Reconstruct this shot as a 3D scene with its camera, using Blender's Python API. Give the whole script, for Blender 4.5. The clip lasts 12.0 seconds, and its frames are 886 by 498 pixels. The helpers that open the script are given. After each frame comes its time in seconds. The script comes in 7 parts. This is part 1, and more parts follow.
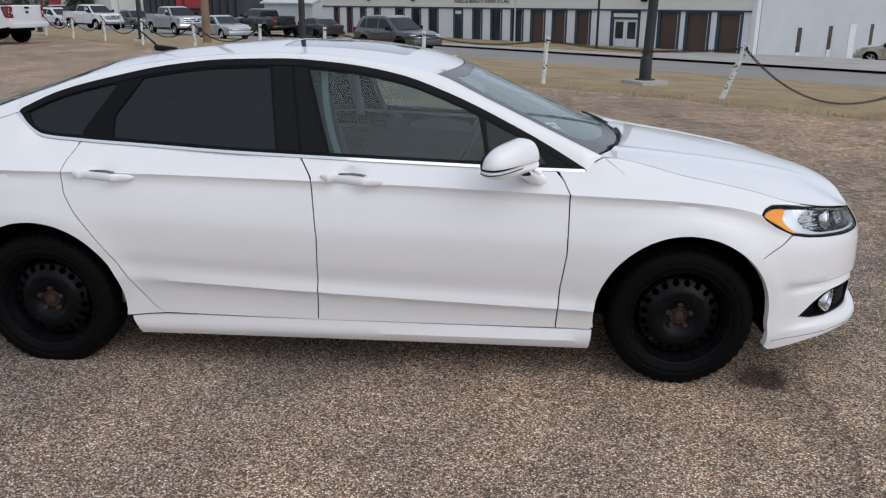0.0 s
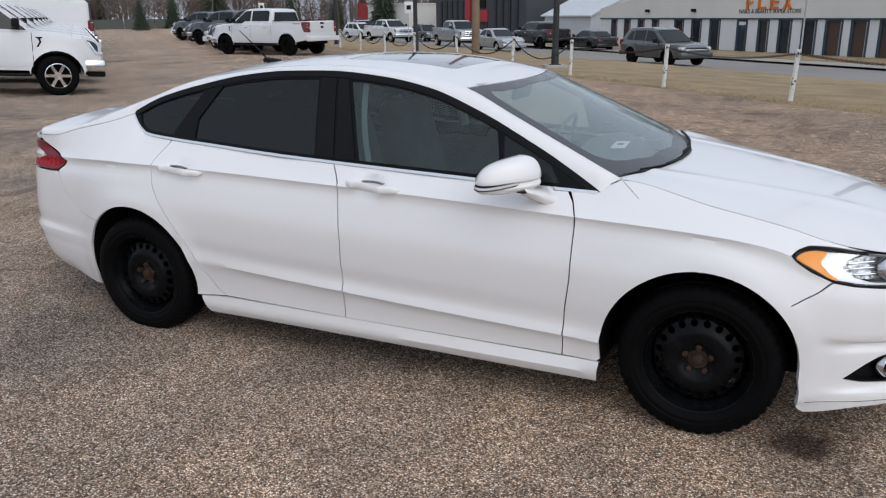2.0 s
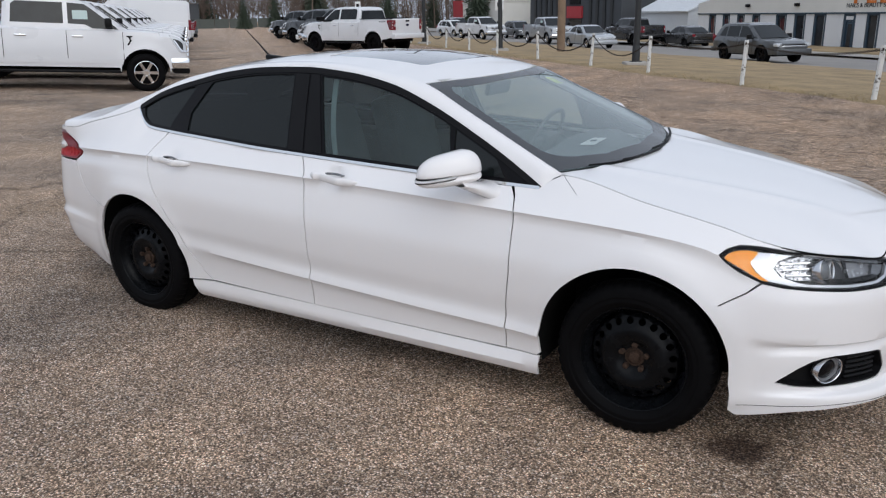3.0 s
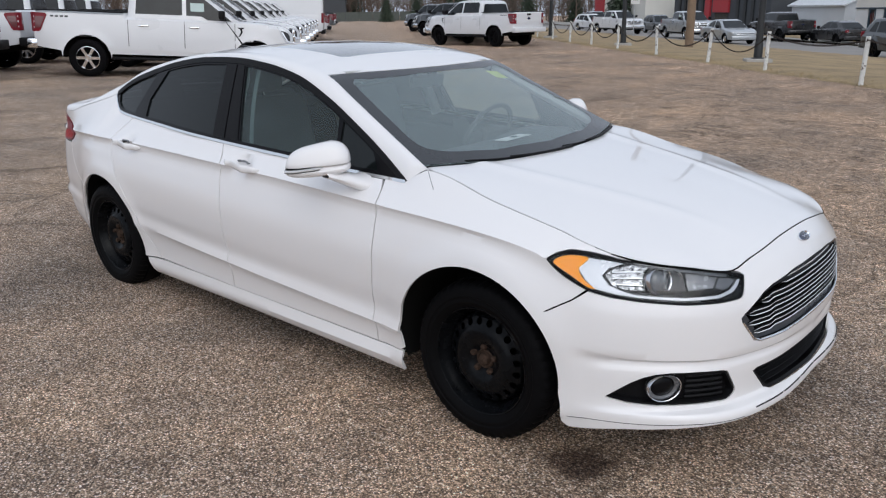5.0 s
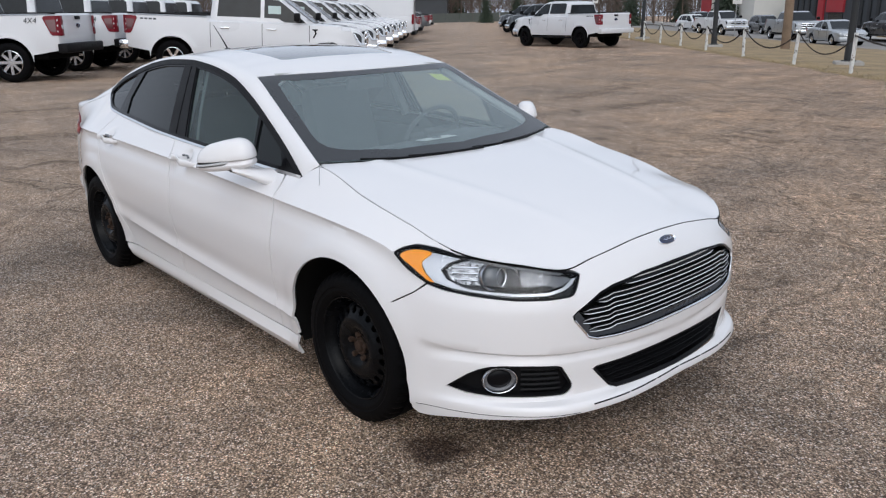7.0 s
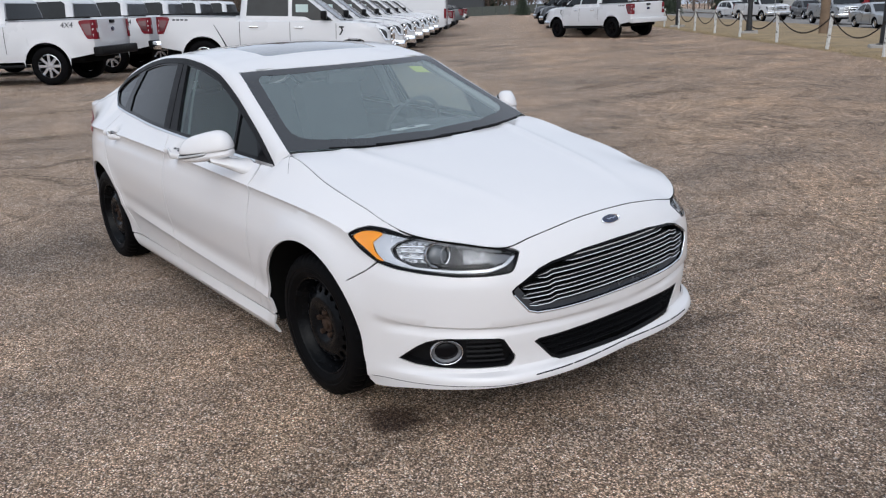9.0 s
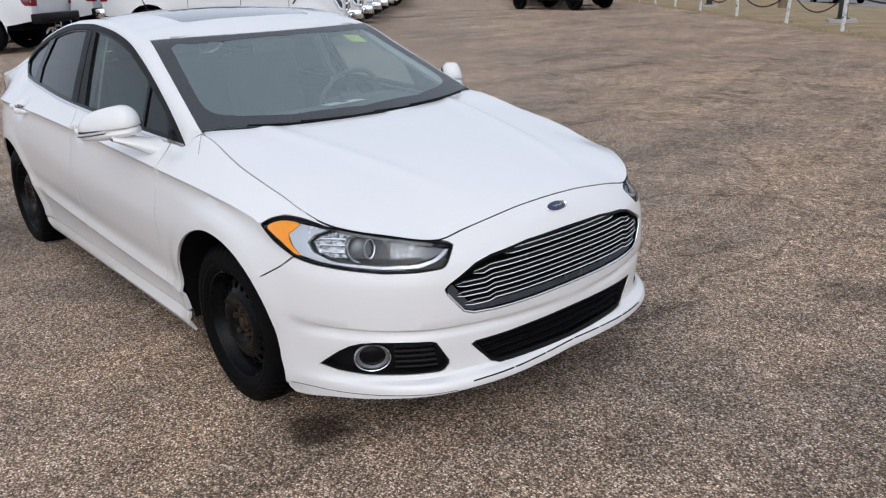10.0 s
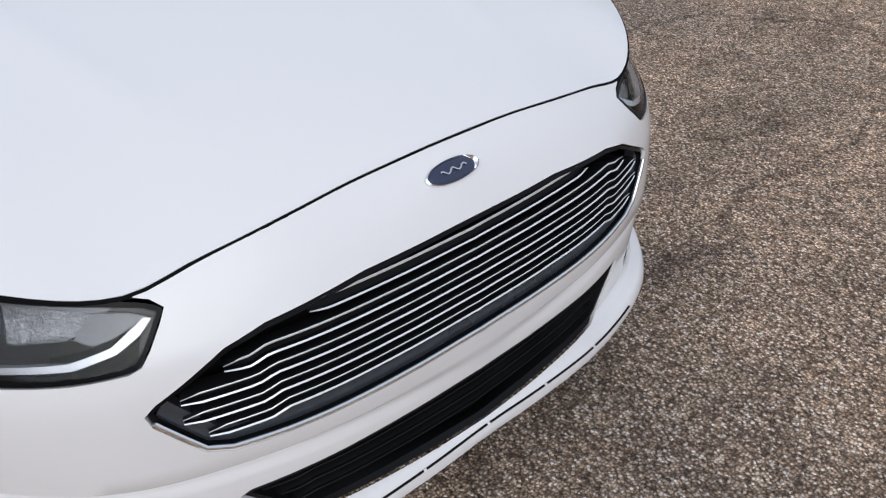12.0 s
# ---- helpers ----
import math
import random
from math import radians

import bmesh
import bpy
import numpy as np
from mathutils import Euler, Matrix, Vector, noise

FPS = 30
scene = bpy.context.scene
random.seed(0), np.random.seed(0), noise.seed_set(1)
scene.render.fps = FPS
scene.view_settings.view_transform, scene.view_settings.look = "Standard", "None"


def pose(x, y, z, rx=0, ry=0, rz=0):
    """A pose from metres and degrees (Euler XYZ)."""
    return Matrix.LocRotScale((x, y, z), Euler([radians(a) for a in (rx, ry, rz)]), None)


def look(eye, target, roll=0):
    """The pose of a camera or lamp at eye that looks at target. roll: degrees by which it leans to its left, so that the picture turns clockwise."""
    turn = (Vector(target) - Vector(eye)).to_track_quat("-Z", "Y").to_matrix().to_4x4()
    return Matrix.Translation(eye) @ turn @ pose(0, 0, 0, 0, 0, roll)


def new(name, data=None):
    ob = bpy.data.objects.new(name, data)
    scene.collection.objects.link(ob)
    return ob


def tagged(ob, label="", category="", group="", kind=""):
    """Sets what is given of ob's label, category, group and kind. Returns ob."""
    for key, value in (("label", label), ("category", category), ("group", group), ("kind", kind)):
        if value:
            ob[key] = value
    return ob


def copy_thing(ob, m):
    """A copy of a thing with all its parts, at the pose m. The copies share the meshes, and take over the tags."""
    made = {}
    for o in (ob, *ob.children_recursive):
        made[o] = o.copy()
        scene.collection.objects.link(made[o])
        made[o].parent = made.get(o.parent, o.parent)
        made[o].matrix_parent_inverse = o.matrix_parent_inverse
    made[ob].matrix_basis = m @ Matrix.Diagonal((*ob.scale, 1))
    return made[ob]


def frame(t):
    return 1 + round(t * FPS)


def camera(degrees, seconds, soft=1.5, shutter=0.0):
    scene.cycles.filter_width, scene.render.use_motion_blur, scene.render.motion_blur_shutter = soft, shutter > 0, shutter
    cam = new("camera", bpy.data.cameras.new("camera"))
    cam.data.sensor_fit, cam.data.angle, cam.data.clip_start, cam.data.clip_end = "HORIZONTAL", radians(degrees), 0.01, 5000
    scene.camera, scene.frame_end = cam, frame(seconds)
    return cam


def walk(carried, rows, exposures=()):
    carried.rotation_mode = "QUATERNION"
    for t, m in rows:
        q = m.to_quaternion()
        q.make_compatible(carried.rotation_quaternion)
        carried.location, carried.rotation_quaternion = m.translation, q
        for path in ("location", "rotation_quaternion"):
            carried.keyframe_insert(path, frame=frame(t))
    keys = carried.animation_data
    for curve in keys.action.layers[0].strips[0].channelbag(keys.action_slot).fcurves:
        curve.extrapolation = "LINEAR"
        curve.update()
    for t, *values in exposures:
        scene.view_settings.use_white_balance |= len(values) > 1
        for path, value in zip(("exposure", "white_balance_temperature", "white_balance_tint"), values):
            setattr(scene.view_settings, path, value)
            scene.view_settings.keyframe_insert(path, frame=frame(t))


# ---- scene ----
cam = camera(58.9, 12.0, 1.2)
PATH = [
    (0, (-0.83, -4.099, 1.622), (-0.952, -2.197, 1.018), 0.2),
    (0.5, (-0.489, -4.106, 1.613), (-0.778, -2.219, 1.017), 0.2),
    (1, (-0.234, -4.053, 1.615), (-0.7, -2.199, 1.027), 0.1),
    (1.5, (-0.008, -3.918, 1.626), (-0.644, -2.114, 1.045), -0.2),
    (2, (0.247, -3.855, 1.627), (-0.535, -2.106, 1.053), -0.6),
    (2.5, (0.601, -3.817, 1.647), (-0.295, -2.124, 1.074), -0.9),
    (3, (0.831, -3.653, 1.619), (-0.16, -2.014, 1.042), -1.1),
    (3.2, (0.898, -3.532, 1.604), (-0.127, -1.915, 1.026), -1.1),
    (4.8, (1.645, -3.088, 1.585), (0.401, -1.636, 1.0), -1.0),
    (5, (1.716, -3.01, 1.594), (0.451, -1.576, 1.009), -1.0),
    (5.5, (1.942, -2.9, 1.604), (0.629, -1.508, 1.022), -1.0),
    (6, (2.227, -2.843, 1.62), (0.869, -1.493, 1.041), -1.0),
    (6.5, (2.363, -2.689, 1.599), (0.962, -1.384, 1.021), -1.0),
    (7, (2.454, -2.514, 1.601), (1.012, -1.255, 1.022), -1.2),
    (7.2, (2.493, -2.465, 1.598), (1.037, -1.223, 1.018), -1.4),
    (8.8, (2.810, -2.375, 1.590), (1.298, -1.206, 1.004), -2.6),
    (9, (2.819, -2.372, 1.591), (1.312, -1.197, 1.002), -2.8),
    (9.5, (2.792, -2.299, 1.585), (1.313, -1.098, 0.976), -2.6),
    (10, (2.639, -2.065, 1.546), (1.206, -0.834, 0.89), -2.2),
    (10.5, (2.45, -1.766, 1.514), (1.068, -0.516, 0.787), -1.6),
    (11, (2.229, -1.386, 1.503), (0.898, -0.162, 0.649), -0.9),
    (11.5, (1.94, -1.021, 1.433), (0.638, 0.123, 0.434), -1.2),
    (12, (1.649, -0.685, 1.361), (0.41, 0.363, 0.192), -1.4),
]
walk(cam, [(t, look(eye, target, roll)) for t, eye, target, roll in PATH], [(0.0, -0.01), (4.8, 0.01), (9.0, 0.05), (10.4, 0.05), (11.2, 0.03), (12.0, -0.03)])


from mathutils.geometry import delaunay_2d_cdt

# ------------------------------------------------------------- world and light
world = bpy.data.worlds.new("sky")
scene.world = world
world.use_nodes = True
wn, wl = world.node_tree.nodes, world.node_tree.links
sky = wn.new("ShaderNodeTexSky")
sky.sky_type, sky.sun_disc = "NISHITA", False
sky.sun_elevation, sky.sun_rotation = radians(40), radians(127)
sky.air_density, sky.dust_density, sky.ozone_density = 1.0, 6.0, 1.0
veil = wn.new("ShaderNodeHueSaturation")
veil.inputs["Saturation"].default_value = 0.16
wl.new(sky.outputs[0], veil.inputs["Color"])
flat = wn.new("ShaderNodeMix")
flat.data_type = "RGBA"
flat.inputs[0].default_value = 0.65
flat.inputs[7].default_value = (7.95, 9.0, 10.95, 1)
wl.new(veil.outputs[0], flat.inputs[6])
wl.new(flat.outputs[2], wn["Background"].inputs["Color"])
wn["Background"].inputs["Strength"].default_value = 0.099

sun = new("sun", bpy.data.lights.new("sun", "SUN"))
sun.data.energy, sun.data.angle, sun.data.color = 0.66, radians(75), (1.0, 0.99, 0.985)
sun.matrix_world = look((20, -27, 28), (0, 0, 0))


# ------------------------------------------------------------------- materials
def shader(name, colour, rough=0.5, metal=0.0, coat=0.0, spec=0.5):
    m = bpy.data.materials.new(name)
    m.use_nodes = True
    b = m.node_tree.nodes["Principled BSDF"]
    b.inputs["Base Color"].default_value = (*colour, 1)
    b.inputs["Roughness"].default_value = rough
    b.inputs["Metallic"].default_value = metal
    b.inputs["Coat Weight"].default_value = coat
    b.inputs["Coat Roughness"].default_value = 0.04
    b.inputs["Specular IOR Level"].default_value = spec
    return m, m.node_tree.nodes, m.node_tree.links, b


def ramp(nodes, stops):
    r = nodes.new("ShaderNodeValToRGB")
    while len(r.color_ramp.elements) < len(stops):
        r.color_ramp.elements.new(0.5)
    for e, (at, c) in zip(r.color_ramp.elements, stops):
        e.position, e.color = at, (*c, 1)
    return r


def place(nodes, links, kind, scale, detail=4.0, rough=0.55):
    tc = nodes.new("ShaderNodeTexCoord")
    tex = nodes.new(kind)
    links.new(tc.outputs["Object"], tex.inputs["Vector"])
    tex.inputs["Scale"].default_value = scale
    if kind == "ShaderNodeTexNoise":
        tex.inputs["Detail"].default_value, tex.inputs["Roughness"].default_value = detail, rough
    return tex


def worn(name, colour, rough=0.5, metal=0.0, coat=0.0, scale=6.0, vary=0.25, bump=0.0, fine=60.0, spec=0.5, rvary=0.15):
    """A surface whose colour and gloss vary at a large and a fine scale."""
    m, n, l, b = shader(name, colour, rough, metal, coat, spec)
    big, small = place(n, l, "ShaderNodeTexNoise", scale), place(n, l, "ShaderNodeTexNoise", fine, 6.0, 0.65)
    mix = n.new("ShaderNodeMath")
    mix.operation = "ADD"
    l.new(big.outputs[0], mix.inputs[0])
    l.new(small.outputs[0], mix.inputs[1])
    lo, hi = [tuple(min(1, c * f) for c in colour) for f in (1 - vary, 1 + vary * 0.6)]
    r = ramp(n, [(0.35, lo), (0.65, hi)])
    half = n.new("ShaderNodeMath")
    half.operation, half.inputs[1].default_value = "MULTIPLY", 0.5
    l.new(mix.outputs[0], half.inputs[0])
    l.new(half.outputs[0], r.inputs[0])
    l.new(r.outputs[0], b.inputs["Base Color"])
    rr = n.new("ShaderNodeMapRange")
    rr.inputs[3].default_value, rr.inputs[4].default_value = max(0.02, rough - rvary), min(1, rough + rvary)
    l.new(big.outputs[0], rr.inputs[0])
    l.new(rr.outputs[0], b.inputs["Roughness"])
    if bump:
        bp = n.new("ShaderNodeBump")
        bp.inputs["Strength"].default_value, bp.inputs["Distance"].default_value = bump, 0.004
        l.new(small.outputs[0], bp.inputs["Height"])
        l.new(bp.outputs[0], b.inputs["Normal"])
    return m


def glass(name, tint, gloss=0.02, film=0.0, low=0.04):
    """A thin pane: it lets its tint through and mirrors by Fresnel."""
    m = bpy.data.materials.new(name)
    m.use_nodes = True
    n, l = m.node_tree.nodes, m.node_tree.links
    n.clear()
    out, mix, fr = n.new("ShaderNodeOutputMaterial"), n.new("ShaderNodeMixShader"), n.new("ShaderNodeMath")
    tr, gl = n.new("ShaderNodeBsdfTransparent"), n.new("ShaderNodeBsdfGlossy")
    tr.inputs[0].default_value = (*tint, 1)
    gl.inputs["Roughness"].default_value = gloss
    face, rise = n.new("ShaderNodeLayerWeight"), n.new("ShaderNodeMath")
    face.inputs[0].default_value = 0.5
    rise.operation, rise.inputs[1].default_value = "POWER", 5.0
    fr.operation, fr.inputs[1].default_value, fr.inputs[2].default_value = "MULTIPLY_ADD", 1 - low, low
    l.new(face.outputs["Facing"], rise.inputs[0])
    l.new(rise.outputs[0], fr.inputs[0])
    l.new(fr.outputs[0], mix.inputs[0])
    l.new(tr.outputs[0], mix.inputs[1])
    l.new(gl.outputs[0], mix.inputs[2])
    last = mix
    if film:
        # Diffuse tint: a little dust, mostly the sky's pale reflection put in as colour.
        dust_and_sheen, over = n.new("ShaderNodeBsdfDiffuse"), n.new("ShaderNodeMixShader")
        dust_and_sheen.inputs[0].default_value = (0.43, 0.56, 0.575, 1)
        over.inputs[0].default_value = film
        l.new(mix.outputs[0], over.inputs[1])
        l.new(dust_and_sheen.outputs[0], over.inputs[2])
        last = over
    l.new(last.outputs[0], out.inputs[0])
    return m


PAINT = worn("white_paint", (0.80, 0.785, 0.782), 0.34, 0.0, 0.9, 1.2, 0.012, 0.0, 900.0, 0.5, 0.04)
BLACK = worn("black_plastic", (0.008, 0.008, 0.009), 0.45, 0.0, 0.0, 9.0, 0.3, 0.15, 240.0, 0.12)
GLOSS = shader("gloss_black", (0.005, 0.005, 0.006), 0.18, 0.0, 0.0, 0.12)[0]
SHELL = shader("underbody_black", (0.005, 0.005, 0.005), 0.95, 0.0, 0.0, 0.1)[0]
CHROME = shader("chrome", (0.82, 0.83, 0.84), 0.09, 1.0)[0]
SATIN = shader("satin_chrome", (0.62, 0.63, 0.65), 0.22, 1.0)[0]
RUBBER = worn("tyre_rubber", (0.0035, 0.0035, 0.004), 0.6, 0.0, 0.0, 14.0, 0.35, 0.25, 120.0, 0.06)
STEEL = worn("black_steel", (0.0045, 0.005, 0.006), 0.26, 0.0, 0.0, 12.0, 0.5, 0.12, 90.0, 0.11)
RUST = worn("rusty_hub", (0.055, 0.034, 0.024), 0.85, 0.2, 0.0, 60.0, 0.7, 0.8, 220.0, 0.2)
TINT = glass("tinted_glass", (0.03, 0.034, 0.04), 0.02, 0.018, 0.036)
PANE = glass("door_glass", (0.55, 0.68, 0.67), 0.02, 0.055, 0.035)
SCREEN = glass("windshield_glass", (0.82, 0.88, 0.88), 0.02, 0.20, 0.13)
LENS = glass("clear_lens", (0.95, 0.96, 0.97), 0.02, 0.0, 0.03)
AMBER = shader("amber_reflector", (1.0, 0.34, 0.012), 0.3, 0.0, 0.2, 0.3)[0]
RED = shader("red_lens", (0.17, 0.006, 0.014), 0.3, 0.0, 0.0, 0.25)[0]
BRIGHT_RED = worn("brake_lens", (0.40, 0.002, 0.012), 0.3, 0.0, 0.0, 30.0, 0.4, 0.3, 140.0, 0.15)
CABIN = worn("charcoal_cloth", (0.11, 0.115, 0.118), 0.9, 0.0, 0.0, 8.0, 0.3, 0.2, 300.0)
LINING = worn("light_grey_lining", (0.5, 0.5, 0.49), 0.9, 0.0, 0.0, 8.0, 0.1, 0.1, 300.0)
PAPER = shader("paper", (0.82, 0.82, 0.80), 0.8)[0]
BLUE = shader("navy_enamel", (0.012, 0.02, 0.06), 0.2, 0.0, 0.6)[0]


# ----------------------------------------------------------------- small tools
def part(name, bm, material, parent=None, label="", smooth=True):
    me = bpy.data.meshes.new(name)
    bmesh.ops.recalc_face_normals(bm, faces=bm.faces)
    if smooth:
        for face in bm.faces:
            face.smooth = True
    bm.to_mesh(me)
    bm.free()
    for m in material if isinstance(material, (list, tuple)) else [material]:
        me.materials.append(m)
    if smooth:
        me.set_sharp_from_angle(angle=radians(35))
    ob = new(name, me)
    if parent is not None:
        ob.parent = parent
    if label:
        ob["label"] = label
    return ob


def thing(name, m, label, category, group="", kind=""):
    ob = new(name)
    ob.matrix_basis = m
    ob.empty_display_size = 0.2
    return tagged(ob, label, category, group, kind)


def box(bm, x0, y0, z0, x1, y1, z1, bevel=0.0, m=None):
    r = bmesh.ops.create_cube(bm, size=1.0)
    vs = r["verts"]
    bmesh.ops.scale(bm, vec=(x1 - x0, y1 - y0, z1 - z0), verts=vs)
    bmesh.ops.translate(bm, vec=((x0 + x1) / 2, (y0 + y1) / 2, (z0 + z1) / 2), verts=vs)
    if bevel:
        es = list({e for v in vs for e in v.link_edges})
        out = bmesh.ops.bevel(bm, geom=es, offset=bevel, segments=2, affect="EDGES", profile=0.5)
        vs = list({v for f in out["faces"] for v in f.verts} | {v for v in vs if v.is_valid})
    if m is not None:
        bmesh.ops.transform(bm, matrix=m, verts=[v for v in vs if v.is_valid])
    return bm


def lathe(profile, n=48, axis="y", closed=False):
    """Rings of (along, radius) turned about an axis through the origin."""
    bm = bmesh.new()
    rings = []
    for a, r in profile:
        ring = []
        for k in range(n):
            u, v = r * math.cos(2 * math.pi * k / n), r * math.sin(2 * math.pi * k / n)
            ring.append(bm.verts.new({"y": (u, a, v), "z": (u, v, a), "x": (a, u, v)}[axis]))
        rings.append(ring)
    for p, q in zip(rings, rings[1:] + ([rings[0]] if closed else [])):
        for k in range(n):
            bm.faces.new((p[k], p[(k + 1) % n], q[(k + 1) % n], q[k]))
    return bm


def tube(points, radius, n=8, caps=True):
    """A round bar along points; radius may be a list."""
    bm = bmesh.new()
    pts = [Vector(p) for p in points]
    rad = radius if isinstance(radius, (list, tuple)) else [radius] * len(pts)
    rings = []
    for i, p in enumerate(pts):
        d = (pts[min(i + 1, len(pts) - 1)] - pts[max(i - 1, 0)]).normalized()
        side = d.cross(Vector((0, 0, 1)) if abs(d.z) < 0.9 else Vector((1, 0, 0))).normalized()
        up = side.cross(d)
        rings.append([bm.verts.new(p + rad[i] * (math.cos(2 * math.pi * k / n) * side + math.sin(2 * math.pi * k / n) * up)) for k in range(n)])
    for a, b in zip(rings, rings[1:]):
        for k in range(n):
            bm.faces.new((a[k], a[(k + 1) % n], b[(k + 1) % n], b[k]))
    if caps:
        bm.faces.new(rings[0])
        bm.faces.new(rings[-1])
    return bm


def pc(xs, ys, x):
    """Monotone cubic through (xs, ys), held level outside."""
    n = len(xs)
    if x <= xs[0]:
        return ys[0]
    if x >= xs[-1]:
        return ys[-1]
    i = 0
    while x > xs[i + 1]:
        i += 1
    h = xs[i + 1] - xs[i]
    d = (ys[i + 1] - ys[i]) / h

    def slope(k):
        if k == 0 or k == n - 1:
            j = 0 if k == 0 else n - 2
            return (ys[j + 1] - ys[j]) / (xs[j + 1] - xs[j])
        a, b = (ys[k] - ys[k - 1]) / (xs[k] - xs[k - 1]), (ys[k + 1] - ys[k]) / (xs[k + 1] - xs[k])
        if a * b <= 0:
            return 0.0
        ha, hb = xs[k] - xs[k - 1], xs[k + 1] - xs[k]
        return (ha + hb) * 3 / ((2 * hb + ha) / a + (hb + 2 * ha) / b)

    m0, m1, t = slope(i), slope(i + 1), (x - xs[i]) / h
    return ys[i] * (1 + 2 * t) * (1 - t) ** 2 + h * m0 * t * (1 - t) ** 2 + ys[i + 1] * t * t * (3 - 2 * t) + h * m1 * t * t * (t - 1)


def curve(pairs):
    pairs = sorted(pairs)
    xs, ys = [p[0] for p in pairs], [p[1] for p in pairs]
    return lambda x: pc(xs, ys, x)


def dense(loop, step, closed=True):
    out = []
    for a, b in zip(loop, loop[1:] + ([loop[0]] if closed else [])):
        k = max(1, int(math.hypot(b[0] - a[0], b[1] - a[1]) / step + 0.5))
        out += [(a[0] + (b[0] - a[0]) * i / k, a[1] + (b[1] - a[1]) * i / k) for i in range(k)]
    return out if closed else out + [loop[-1]]


def inside(loops, x, y):
    odd = False
    for loop in loops:
        j = len(loop) - 1
        for i in range(len(loop)):
            (xi, yi), (xj, yj) = loop[i], loop[j]
            if (yi > y) != (yj > y) and x < (xj - xi) * (y - yi) / (yj - yi) + xi:
                odd = not odd
            j = i
    return odd


def shrink(loop, gap):
    """The loop drawn in by a gap all round."""
    area = sum(a[0] * b[1] - b[0] * a[1] for a, b in zip(loop, loop[1:] + loop[:1]))
    sg, out, n = (1 if area > 0 else -1), [], len(loop)
    for i in range(n):
        p, q, r = Vector(loop[i - 1]), Vector(loop[i]), Vector(loop[(i + 1) % n])
        if (q - p).length < 1e-6 or (r - q).length < 1e-6:
            continue
        a, b = (q - p).normalized(), (r - q).normalized()
        na, nb = Vector((-a.y, a.x)) * sg, Vector((-b.y, b.x)) * sg
        m = na + nb
        if m.length < 0.3:
            m = na
        m.normalize()
        out.append(tuple(q + m * gap / max(0.5, m.dot(na))))
    return out


def at_rows(loop, rows):
    """The loop with further points where its upright stretches cross the rows."""
    out = []
    for a, b in zip(loop, loop[1:] + loop[:1]):
        out.append(a)
        if abs(b[1] - a[1]) > abs(b[0] - a[0]):
            hits = sorted((y - a[1]) / (b[1] - a[1]) for y in rows((a[0] + b[0]) / 2))
            out += [(a[0] + (b[0] - a[0]) * u, a[1] + (b[1] - a[1]) * u) for u in hits if 0.12 < u < 0.88]
    return out


def sheet(loops, surf, step=0.025, rows=None, flange=0.012, gap=0.0, back=0.0, heart=(-1.5, 0.0, 0.55)):
    """A panel: the region inside the loops (outer first, then holes) of a surface's own plane, laid onto the surface, with its edge turned in."""
    if gap:
        loops = [shrink(l, gap if i == 0 else -gap) for i, l in enumerate(loops)]
    loops = [dense(l, step) for l in loops]
    if rows:
        loops = [at_rows(l, rows) for l in loops]
    pts, edges = [], []
    for l in loops:
        k = len(pts)
        pts += [Vector(p) for p in l]
        edges += [(k + i, k + (i + 1) % len(l)) for i in range(len(l))]
    xs, ys = [p[0] for p in loops[0]], [p[1] for p in loops[0]]
    x0, x1, y0, y1 = min(xs), max(xs), min(ys), max(ys)
    near = {(int(p.x / step * 1.6), int(p.y / step * 1.6)) for p in pts}
    nx = max(1, int((x1 - x0) / step))
    for i in range(nx + 1):
        x = x0 + (i + 0.5) * (x1 - x0) / (nx + 1)
        col = rows(x) if rows else [y0 + (j + 0.5) * (y1 - y0) / max(1, round((y1 - y0) / step)) for j in range(max(1, round((y1 - y0) / step)))]
        for y in col:
            if y0 < y < y1 and (int(x / step * 1.6), int(y / step * 1.6)) not in near and inside(loops, x, y):
                pts.append(Vector((x, y)))
    vs, _, tris, *_ = delaunay_2d_cdt(pts, edges, [], 0, 1e-6)
    tris = [t for t in tris if inside(loops, sum(vs[i].x for i in t) / 3, sum(vs[i].y for i in t) / 3)]
    bm, e, c = bmesh.new(), 0.002, Vector(heart)

    def at(x, y):
        p, du, dv = surf(x, y), surf(x + e, y) - surf(x - e, y), surf(x, y + e) - surf(x, y - e)
        n = du.cross(dv)
        n = n.normalized() if n.length > 1e-12 else Vector((0, 0, 1))
        return p, (n if n.dot(p - c) > 0 else -n)

    spots = [at(v.x, v.y) for v in vs]
    vert = [bm.verts.new(p - n * back) for p, n in spots]
    for t in tris:
        try:
            bm.faces.new([vert[i] for i in t])
        except ValueError:
            pass
    if flange:
        rim = [ed for ed in bm.edges if len(ed.link_faces) == 1]
        by = {v: n for v, (_, n) in zip(vert, spots)}
        low = {}
        for ed in rim:
            for v in ed.verts:
                if v not in low:
                    low[v] = bm.verts.new(v.co - by[v] * flange)
        for ed in rim:
            a, b = ed.verts
            bm.faces.new((a, b, low[b], low[a]))
    for v in [v for v in bm.verts if not v.link_faces]:
        bm.verts.remove(v)
    return bm


def flip(bm):
    """The same panel on the other side of the car."""
    out = bm.copy()
    bmesh.ops.scale(out, vec=(1, -1, 1), verts=out.verts)
    return out


